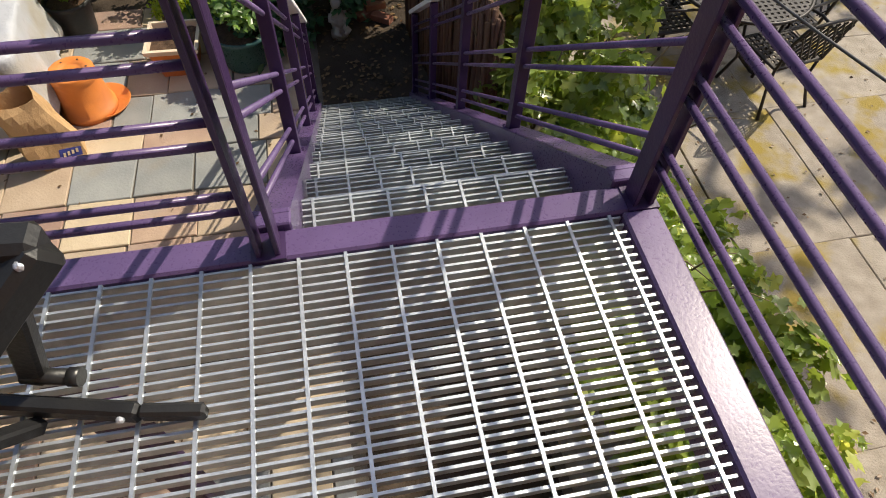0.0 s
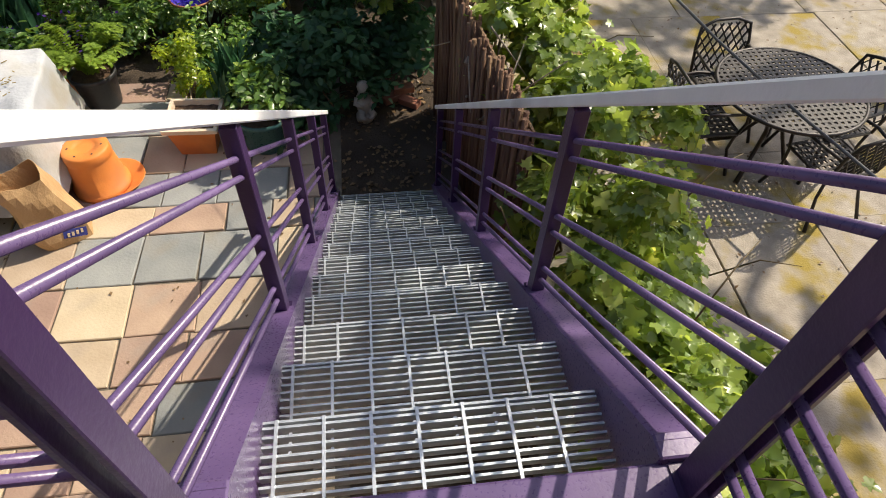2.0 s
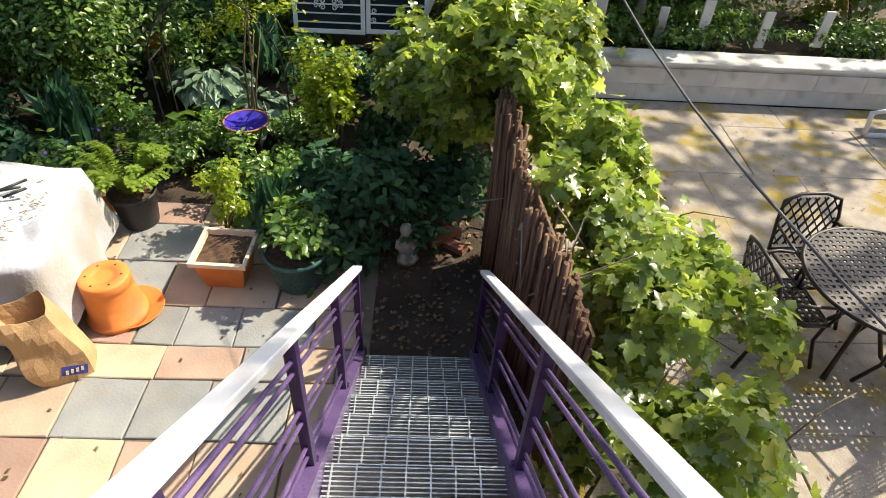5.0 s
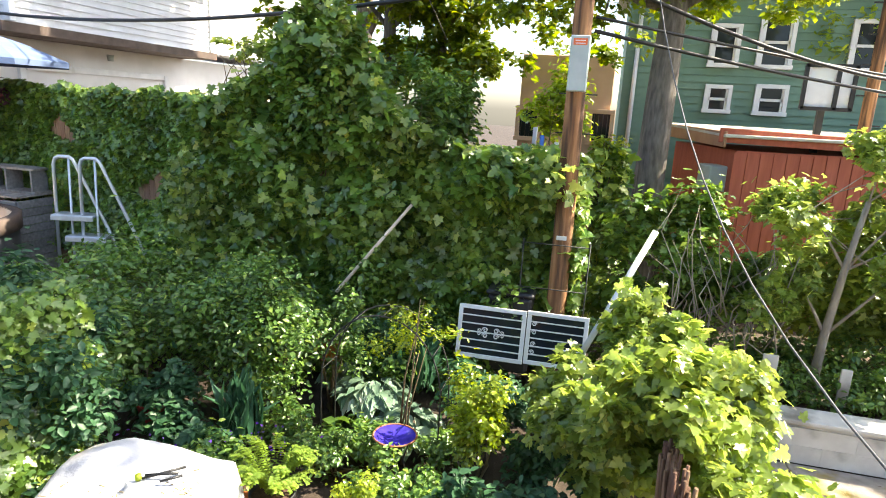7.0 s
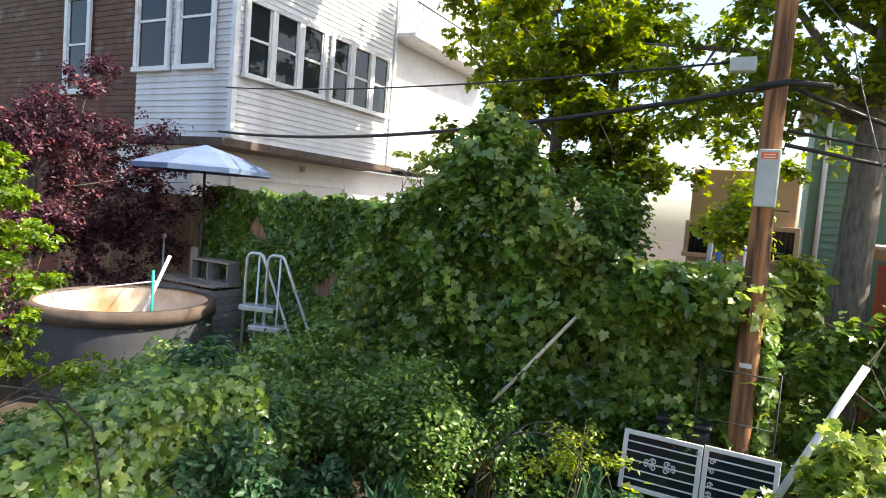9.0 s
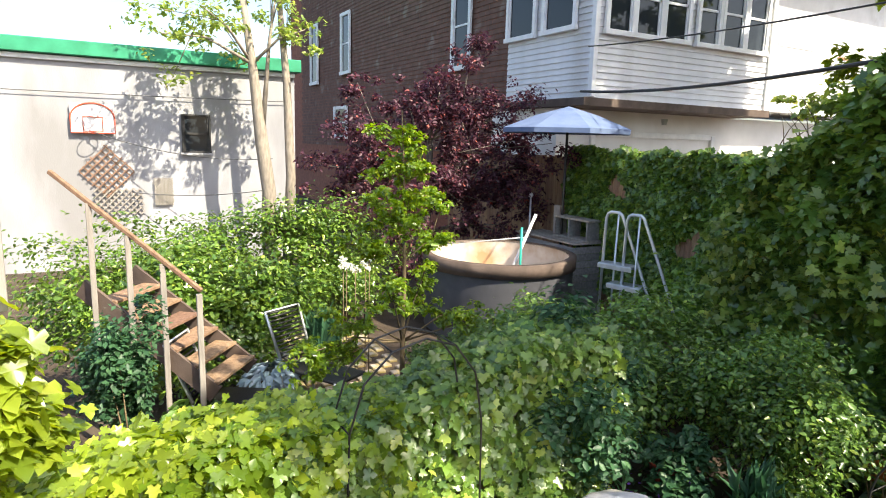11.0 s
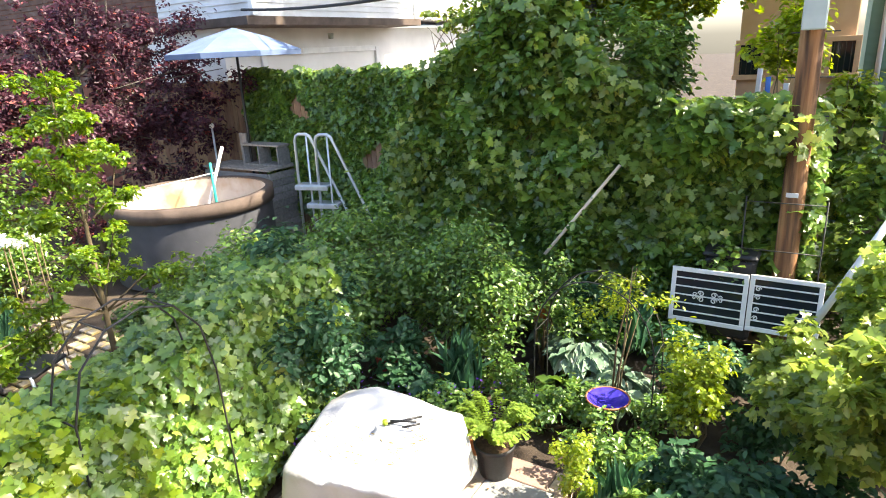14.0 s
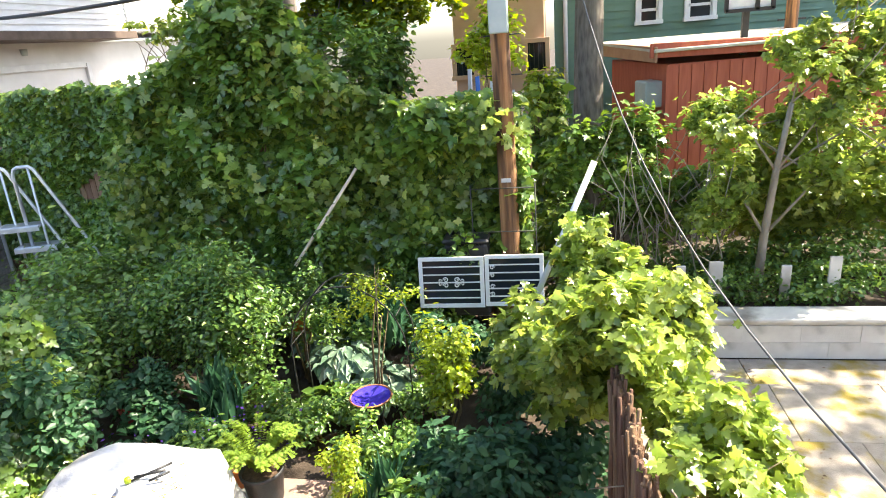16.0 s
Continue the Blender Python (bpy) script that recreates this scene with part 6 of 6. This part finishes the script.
shrub("ground_cover", (3.2, 7.85, 0.38), (2.1, 0.35, 0.32), 3800, 0.07, "oval", F_SHRUB, "low green ground cover above the white wall", "ground cover", seed=105, height=0.22, k=26)
shrub("ground_cover", (2.9, 8.75, 0.4), (2.3, 0.5, 0.42), 5200, 0.085, "oval", F_SHRUB, "leafy green ground cover on the raised bed", "ground cover", seed=110, height=0.3, k=30)
shrub("ground_cover", (6.0, 7.9, 0.38), (1.5, 0.35, 0.32), 2200, 0.07, "oval", F_SHRUB, "low green ground cover above the white wall", "ground cover", seed=106, height=0.22, k=20)
dv = thing("dead_vine_tangle", (1.2, 8.35, 0.3), "tangle of bare brown vine stems", "vine")
bm = bmesh.new()
for i in range(46):
    a = Vector((rng.uniform(-0.5, 1.0), rng.uniform(-0.2, 0.3), rng.uniform(0.2, 1.0)))
    b = a + Vector((rng.normal(0, 0.3), rng.normal(0, 0.1), rng.uniform(0.4, 1.5)))
    tube(bm, [a, a.lerp(b, 0.35) + Vector(rng.normal(0, 0.1, 3)), a.lerp(b, 0.7) + Vector(rng.normal(0, 0.12, 3)), b], [0.01, 0.009, 0.007, 0.003], 4)
part("stem_growth", bm, BARK_PALE, dv)

# climbing bush that rises above the fence
shrub("climbing_bush", (-3.8, 8.35, 2.2), (0.95, 0.5, 1.15), 4200, 0.12, "lobed", F_IVY, "tall mound of ivy rising above the fence", seed=107, height=1.5, stems=6, k=18, floor=-0.6)
shrub("climbing_bush", (-2.7, 8.6, 2.2), (0.8, 0.5, 0.9), 2800, 0.11, "oval", F_SHRUB, "bushy growth above the fence", seed=108, height=1.1, stems=6, k=14, floor=-0.6)
shrub("back_thicket", (-2.75, 10.3, 0), (0.85, 0.6, 1.7), 5200, 0.14, "oval", F_SHRUB, "tall dark green bush standing behind the fence", seed=118, height=3.0, stems=8, k=22, floor=1.5)
shoots = thing("vine_shoots", (-5.2, 8.6, 3.5), "light green vine shoots trailing along the cables", "vine")
P, N = lumps(rng, (0.1, 0.3, 0.75), (1.3, 0.3, 0.28), 420, 10)
leafy("leaves", P, N, 0.11, "lobed", F_GRAPE, shoots, 109)
bm = bmesh.new()
for i in range(9):
    a = Vector((rng.uniform(-0.5, 0.5), 0.1, -0.1))
    b = Vector((rng.uniform(-1.1, 1.2), 0.3, rng.uniform(0.5, 1.0)))
    tube(bm, [a, a.lerp(b, 0.5) + Vector((0, 0, 0.1)), b], [0.008, 0.006, 0.003], 4)
part("stem_growth", bm, STEM, shoots)

# large maple behind the fence
limbs = [(3, (-3.4, 0.3, 6.6)), (3, (-2.2, -0.6, 7.6)), (4, (-1.2, -0.4, 8.6)), (3, (1.8, -0.5, 6.9)), (4, (3.0, 0.2, 7.9)), (5, (0.3, -0.3, 9.4)), (3, (-1.4, -0.9, 5.6)),
         (4, (1.0, -0.8, 8.0)), (5, (-2.6, 0.6, 9.4)), (5, (2.4, 0.5, 9.6)), (3, (0.6, -1.0, 6.2)), (4, (-4.0, 0.9, 8.2)), (3, (2.9, 0.3, 6.1)), (4, (-0.3, -1.0, 7.2)), (3, (-2.6, 0.4, 5.3)),
         (4, (-0.6, -2.0, 9.3)), (4, (0.8, -2.6, 9.2)), (5, (2.4, -2.4, 9.6)), (4, (-0.3, -3.7, 9.4)), (5, (1.3, -4.2, 9.8)), (5, (2.8, -3.9, 10.0)), (5, (0.4, -5.1, 10.0)), (5, (2.2, -5.4, 10.2)), (5, (-1.4, -3.0, 10.0)), (4, (1.6, -3.3, 9.2)), (4, (0.6, -6.3, 8.7)), (4, (1.5, -6.6, 9.3)), (4, (-0.4, -5.6, 9.0)), (4, (-0.6, -6.4, 9.2))]
tree("maple_tree", (0.72, 11.3, 0), [(0, 0, 0, 0.30), (0, 0, 2.5, 0.25), (0.02, 0, 4, 0.23), (0.05, 0, 5.2, 0.2), (0.1, 0, 6.4, 0.16), (0.1, 0, 8.2, 0.09)], limbs,
     "large spreading maple tree with dense green crown", 39000, 0.115, "lobed", F_MAPLE, 111, BARK, (1.1, 1.0, 0.7))
limbs = [(2, (-1.6, 0.2, 6.2)), (2, (-0.3, -0.4, 6.9)), (3, (-2.0, 0.4, 7.9)), (3, (0.8, 0.3, 7.6)), (1, (-1.0, -0.5, 4.9)), (2, (1.2, 0.0, 5.8)), (3, (-0.6, 0.0, 8.9))]
tree("maple_tree", (-4.6, 13.2, 0), [(0, 0, 0, 0.2), (0, 0, 3.4, 0.16), (0, 0, 5, 0.13), (0, 0, 6.6, 0.08)], limbs, "green maple tree behind the fence", 13000, 0.13, "lobed", F_MAPLE, 112, BARK, (1.1, 1.0, 0.8))
tree("maple_tree", (-3.5, 13.3, 0), [(0, 0, 0, 0.16), (0, 0, 3, 0.13), (0, 0, 5, 0.1), (0, 0, 6.6, 0.06)],
     [(1, (-1.0, -0.2, 4.6)), (1, (0.9, -0.3, 4.4)), (2, (-0.3, -0.3, 5.6)), (2, (1.3, 0, 6.0)), (3, (0.2, 0, 7.2)), (3, (-1.3, 0, 6.9)), (2, (0.6, -0.4, 5.0))], "light green maple tree behind the pole", 8500, 0.13, "lobed", F_MAPLE, 117, BARK, (0.8, 0.7, 0.6))
shrub("golden_bush", (-0.9, 12.0, 2.1), (0.7, 0.5, 0.7), 1500, 0.13, "oval", F_YELLOW, "glowing yellow green bush beyond the fence", seed=113, height=1.5)
shrub("golden_bush", (-0.05, 9.9, 2.0), (0.3, 0.28, 0.36), 600, 0.10, "oval", F_YELLOW, "yellow green bush beside the pole", seed=114, height=1.0)
tree("tall_tree", (-6.8, 17.2, 0), [(0, 0, 0, 0.3), (0, 0, 5, 0.25), (0.1, 0, 8.5, 0.18), (0.1, 0, 11.5, 0.1)],
     [(2, (-2.2, -1.0, 10.5)), (2, (1.8, -0.6, 10.2)), (3, (-0.8, 0.5, 12.8)), (3, (1.4, 0.8, 13.2)), (2, (-0.4, -1.6, 9.4)), (3, (-2.4, 1.2, 12.2)), (2, (0.8, 1.6, 11.2)), (1, (2.4, 0.0, 8.8)), (1, (-2.4, 0.4, 8.6)), (2, (-1.0, -2.2, 11.2)), (3, (0.4, -2.6, 12.6)), (3, (-0.4, -3.6, 12.4)), (3, (0.6, -4.4, 12.0)), (3, (-0.6, -4.8, 13.2)), (3, (1.0, -3.2, 13.6)), (3, (-1.4, -3.0, 13.8))],
     "tall leafy tree behind the clapboard house yard", 15000, 0.2, "lobed", F_MAPLE, 118, BARK, (1.2, 1.2, 0.8))
tree("shade_tree", (9.6, 6.2, 0), [(0, 0, 0, 0.28), (-0.1, 0, 4, 0.24), (-0.4, 0, 6, 0.2), (-0.8, 0, 8, 0.13)],
     [(2, (-3.0, -1.7, 7.6)), (2, (1.0, 1.0, 8.0)), (3, (-0.6, -2.2, 9.2)), (2, (-1.6, -3.0, 7.6)), (2, (0.9, 3.2, 7.0)), (2, (0.2, 3.4, 8.2)), (3, (-2.4, -2.9, 9.8))],
     "tall tree that shades the yards", 1500, 0.2, "lobed", F_MAPLE, 115, BARK, (0.95, 0.95, 0.6))
tree("street_tree", (7.5, 17.5, 0), [(0, 0, 0, 0.2), (0, 0, 4, 0.15), (0, 0, 6.5, 0.1)], [(1, (-2.4, -0.4, 6.3)), (2, (-1.2, -0.5, 8.0)), (1, (1.4, 0, 6.4)), (2, (0.9, 0, 8.4)), (1, (-3.2, -1.4, 5.4))],
     "pale green tree before the green house", 3600, 0.16, "oval", F_YELLOW, 116, BARK, (0.9, 0.8, 0.6))

# purple plum and trees by the grey wall
limbs = [(2, (0.1, -1.5, 3.4)), (2, (0.3, -0.6, 4.4)), (3, (0.2, 0.3, 4.9)), (3, (0.2, 1.3, 4.6)), (2, (0.3, 1.8, 3.5)), (2, (0.4, 0.4, 3.6)), (2, (0.0, -1.9, 2.6)), (2, (0.3, 2.0, 2.6)), (2, (0.3, -1.9, 3.9)), (2, (0.3, 2.4, 3.7)), (2, (0.5, -2.5, 2.2)), (2, (0.6, 0.4, 2.6)), (2, (0.6, -0.8, 2.6)), (2, (0.4, 2.5, 3.0)), (2, (0.5, 2.9, 2.0)), (3, (0.4, 2.2, 4.0)), (2, (0.2, -2.4, 3.0)), (1, (0.6, 1.6, 1.5)), (1, (0.6, -1.2, 1.6))]
tree("purple_plum_tree", (-13.2, 7.2, 0), [(0, 0, 0, 0.16), (0, 0, 1.4, 0.13), (0.05, 0.1, 2.2, 0.11), (0.05, 0.1, 3.6, 0.07)], limbs, "dark purple leaved plum tree with red new shoots", 34000, 0.10, "oval", F_PURPLE, 121, BARK, (0.85, 0.8, 0.62))
tree("yard_tree", (-17.0, 4.5, 0), [(0, 0, 0, 0.2), (0, 0, 2.2, 0.18), (-0.02, -0.15, 3.4, 0.17), (0, -0.35, 5.4, 0.11), (0, -0.6, 7.4, 0.07)],
     [(2, (0.3, 0.25, 7.4)), (3, (0.4, -1.6, 6.6)), (3, (0.2, -2.6, 5.9)), (4, (0.2, 0.6, 8.3)), (3, (0.5, 0.9, 6.3)), (4, (0.2, -1.6, 8.2))], "pale barked tree beside the grey wall", 2600, 0.15, "oval", F_GRAPE, 122, BARK_PALE, (0.8, 0.8, 0.5))
bm = bmesh.new()
tube(bm, [(-17.1, 5.0, 0), (-17.0, 5.1, 2.5), (-16.9, 5.0, 5.0), (-16.9, 4.8, 7.5)], [0.15, 0.13, 0.1, 0.06], 10)
t2 = thing("yard_tree", (0, 0, 0), "slender second trunk by the grey wall", "tree")
part("trunk", bm, BARK_PALE, t2)
shrub("hedge", (-9.2, 1.6, 0), (0.8, 2.3, 1.1), 17000, 0.095, "oval", F_IVY, "green hedge with sunlit top", "hedge", seed=123, height=0.95, k=36)
shrub("hedge", (-12.2, 2.6, 0), (0.7, 3.4, 1.2), 20000, 0.095, "oval", F_IVY, "long clipped dark green hedge", "hedge", seed=124, height=1.3, k=46)
shrub("hedge", (-11.8, 4.8, 0), (0.8, 1.4, 1.3), 5000, 0.085, "oval", F_IVY, "dark green hedge beside the pool", "hedge", seed=125, height=1.0, k=24)
shrub("conifer_shrub", (-6.4, 0.55, 0), (0.45, 0.5, 0.95), 4200, 0.07, "small", F_PEONY, "dark feathery conifer shrub beside the steps", seed=126, height=1.2, k=16)
tree("sapling", (-6.22, 3.34, 0.0), [(0, 0, 0, 0.035), (0.02, -0.02, 1.4, 0.028), (0, 0.0, 2.3, 0.02), (0, -0.02, 3.1, 0.012), (0, -0.06, 3.9, 0.005)],
     [(1, (0.3, 0.75, 1.75)), (1, (0.35, 1.15, 1.45)), (1, (0.3, -1.2, 1.45)), (1, (0.2, -0.8, 1.7)), (1, (-0.3, 0.4, 2.0)), (1, (0.3, -0.35, 2.1)), (2, (0.1, 0.42, 2.55)), (2, (0.1, -0.42, 2.5)), (2, (-0.1, 0.3, 2.9)), (2, (0.1, -0.3, 2.95)), (3, (0, 0.2, 3.3)), (3, (0, -0.2, 3.35)), (3, (0, -0.04, 3.7)), (1, (0.3, -0.95, 1.35)), (3, (0.1, 0.03, 3.0))],
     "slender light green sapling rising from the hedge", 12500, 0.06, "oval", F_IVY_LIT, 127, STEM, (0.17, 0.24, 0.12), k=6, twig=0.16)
blooms = thing("white_globe_flowers", (-9.0, 3.6, 0.0), "white globe flower heads above dark leaves", "flowers")
for y, z in ((0.0, 1.75), (0.14, 1.72), (0.3, 1.74), (0.36, 1.9), (-0.05, 1.83)):
    bm = bmesh.new()
    tube(bm, [(0.3, y, 0.0), (0.3, y, z)], 0.008, 5)
    part("stalk", bm, STEM, blooms)
    P, N = lumps(rng, (0.3, y, z), (0.09, 0.09, 0.09), 90, 5)
    leafy("flower_head", P, N, 0.05, "small", F_WHITE, blooms, 128)

# ivy hedge between the yards
HEDGE = [(-3.35, -1.6), (-3.75, 0.2), (-4.1, 2.2), (-4.35, 4.4)]


def hedge_ivy(name, y0, y1, n, size, mat, label, seed, z1):
    rng = np.random.default_rng(seed)
    Y = rng.uniform(y0, y1, n)
    X = np.interp(Y, [h[1] for h in HEDGE], [h[0] for h in HEDGE])
    u = rng.uniform(0, 1, n)
    top = rng.uniform(0, 1, n) < 0.35
    bump = np.array([noise.noise((y * 1.4, v * 2.0, seed)) for y, v in zip(Y, u)])
    Z = np.where(top, z1(Y) + 0.1 * bump + rng.uniform(-0.1, 0.05, n), 0.1 + u * (z1(Y) - 0.1))
    X = np.where(top, X - 0.2 + rng.uniform(-0.35, 0.3, n), X + 0.34 * bump + rng.uniform(-0.08, 0.18, n))
    N = np.stack([np.where(top, 0.3, 1.0), -0.25 * np.ones(n), np.where(top, 1.0, 0.4)], 1)
    return tagged(leafy(name, np.stack([X, Y, Z], 1), N, size, "lobed", mat, None, seed, droop=1.4, spread=0.4), label, "ivy", kind="stuff")


# one ivy: the brighter colours paint the sun on its near end
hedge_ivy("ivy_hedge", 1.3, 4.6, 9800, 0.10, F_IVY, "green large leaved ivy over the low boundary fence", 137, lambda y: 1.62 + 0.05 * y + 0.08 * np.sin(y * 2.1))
hedge_ivy("ivy_hedge", -1.6, 2.3, 8200, 0.10, F_IVY_LIT, "large leaved ivy over the low boundary fence, sunlight in its bright colour", 131, lambda y: 1.62 + 0.05 * y + 0.08 * np.sin(y * 2.1))
hedge_ivy("ivy_hedge", -1.6, 1.7, 4200, 0.10, F_YELLOW, "ivy on top of the boundary fence, sunlight painted as yellow green", 136, lambda y: 1.68 + 0.05 * y + 0.08 * np.sin(y * 2.1))
bf = thing("boundary_fence", (0, 0, 0), "low dark board fence hidden under ivy", "fence", kind="structure")
for (xa, ya), (xb, yb) in zip(HEDGE, HEDGE[1:]):
    bm = bmesh.new()
    beam(bm, (xa - 0.1, ya, 0.75), (xb - 0.1, yb, 0.75), 0.04, 1.5)
    part("panel", bm, WOOD_FENCE, bf)
# full sun on these three is put into the yellow leaf colour
shrub("golden_shrub", (-3.15, 0.9, 0), (0.35, 0.5, 0.5), 1800, 0.06, "oval", F_YELLOW, "yellow green shrub below the ivy, sunlight painted into its leaves", seed=132, height=0.95)
shrub("golden_shrub", (-3.1, -0.2, 0), (0.45, 0.5, 0.45), 2200, 0.11, "lobed", F_YELLOW, "leafy mound near the house, sunlight painted in yellow green", seed=133, height=1.3)
shrub("screen_vine", (-3.52, -0.22, 1.0), (0.3, 0.45, 0.8), 2200, 0.13, "lobed", F_YELLOW, "vine hanging on the board screen, sunlight painted in yellow green", "vine", seed=134, height=1.15, floor=0.1)

arch = thing("plant_support", (-4.12, 0, 0), "thin dark metal garden arch before the ivy hedge", "plant support")
for dx in (0.0, 0.3):
    bm = bmesh.new()
    tube(bm, [(dx, 1.76, 0.0), (dx, 1.80, 1.7), (dx, 1.9, 2.03), (dx, 2.1, 2.22), (dx, 2.35, 2.28), (dx, 2.58, 2.2), (dx, 2.75, 1.98), (dx, 2.82, 1.6), (dx, 2.85, 0.0)], 0.008, 6)
    part("hoop", bm, BLACK_METAL, arch)
for y, z in ((1.78, 0.8), (1.80, 1.3), (1.80, 1.7), (2.1, 2.22), (2.58, 2.2)):
    bm = bmesh.new()
    tube(bm, [(0.0, y, z), (0.3, y, z)], 0.007, 5)
    part("crossbar", bm, BLACK_METAL, arch)

# dry leaves and small litter
for name, x0, x1, y0, y1, n, lab, sd in (("leaf_litter", -0.6, 0.6, 3.05, 4.9, 420, "dry brown leaves scattered on the bare soil", 141), ("leaf_litter", 1.2, 6.5, -0.5, 7.1, 700, "small dry leaves scattered over the paving", 142), ("leaf_litter", -3.7, -0.5, 0.0, 4.6, 140, "few dry leaf bits on the flagstones", 143)):
    rng = np.random.default_rng(sd)
    P = np.stack([rng.uniform(x0, x1, n), rng.uniform(y0, y1, n), np.full(n, -0.025 if sd == 141 else 0.008)], 1)
    tagged(leafy(name, P, np.tile((0, 0, 1.0), (n, 1)), 0.05 if sd == 141 else 0.035, "small", F_DRY, None, sd, droop=0, spread=0.2), lab, "leaves", kind="stuff")
for x, y, n, r in ((-2.9, 5.0, 60, 0.3), (-3.6, 4.4, 50, 0.4), (-3.75, 3.6, 60, 0.2)):
    P = np.stack([rng.normal(x, r, n), rng.normal(y, r * 0.6, n), rng.uniform(0.3, 0.55, n)], 1)
    tagged(leafy("violet_flowers", P, np.tile((0, -0.5, 1.0), (n, 1)), 0.035, "small", F_VIOLET, None, 144), "small violet flowers among the leaves", "flowers", kind="stuff")

# ---------------- paving, piece by piece ----------------
rng = np.random.default_rng(151)
bm = bmesh.new()
box(bm, (-2.2, 2.35, -0.04), (3.7, 5.0, 0.045))
patio = tagged(part("pavement_patio", bm, STONE_BED), "patio of tan, pink and blue grey flagstones", "patio", kind="structure")
for x, y, w, d in slabs(rng, -4.0, -0.42, -2.3, 4.85, 0.28, 0.5, 0.014, lambda x, y: (y < 4.3 or x < -1.0) and (y > -0.2 or x < -1.0)):
    far = y > 3.0 or x > -1.3
    mat = (FLAG_BLUE if rng.uniform() < (0.75 if far else 0.25) else FLAG_PINK) if rng.uniform() < 0.55 else FLAG_TAN
    piece("flagstone", slab_mesh("flagstone", w, d, 0.03, rng, mat), patio, pose(x, y, rng.uniform(-0.002, 0.002)))
bm = bmesh.new()
box(bm, (5.0, 2.3, -0.045), (8.6, 9.8, 0.045))
yard = tagged(part("pavement_yard", bm, STONE_BED), "pale mossy concrete paving of the neighbouring yard", "paving", kind="structure")
for x, y, w, d in slabs(rng, 0.75, 9.2, -2.5, 7.2, 0.8, 1.5, 0.006, lambda x, y: True):
    piece("paving_slab", slab_mesh("paving_slab", w + 0.004, d + 0.004, 0.03, rng, CONCRETE), yard, pose(x, y, -0.002 + rng.uniform(-0.002, 0.002)))

# the yards keep one common scale about the foot of the landing
GROW = Matrix.Translation((0, 0.25, 0)) @ Matrix.Scale(1.05, 4) @ Matrix.Translation((0, -0.25, 0))
HOUSE_SIDE = {"metal_staircase", "wall_house", "folding_chair", "camera", "sun", "ground"}
for ob in [o for o in scene.objects if not o.parent and o.name not in HOUSE_SIDE]:
    ob.matrix_basis = GROW @ ob.matrix_basis
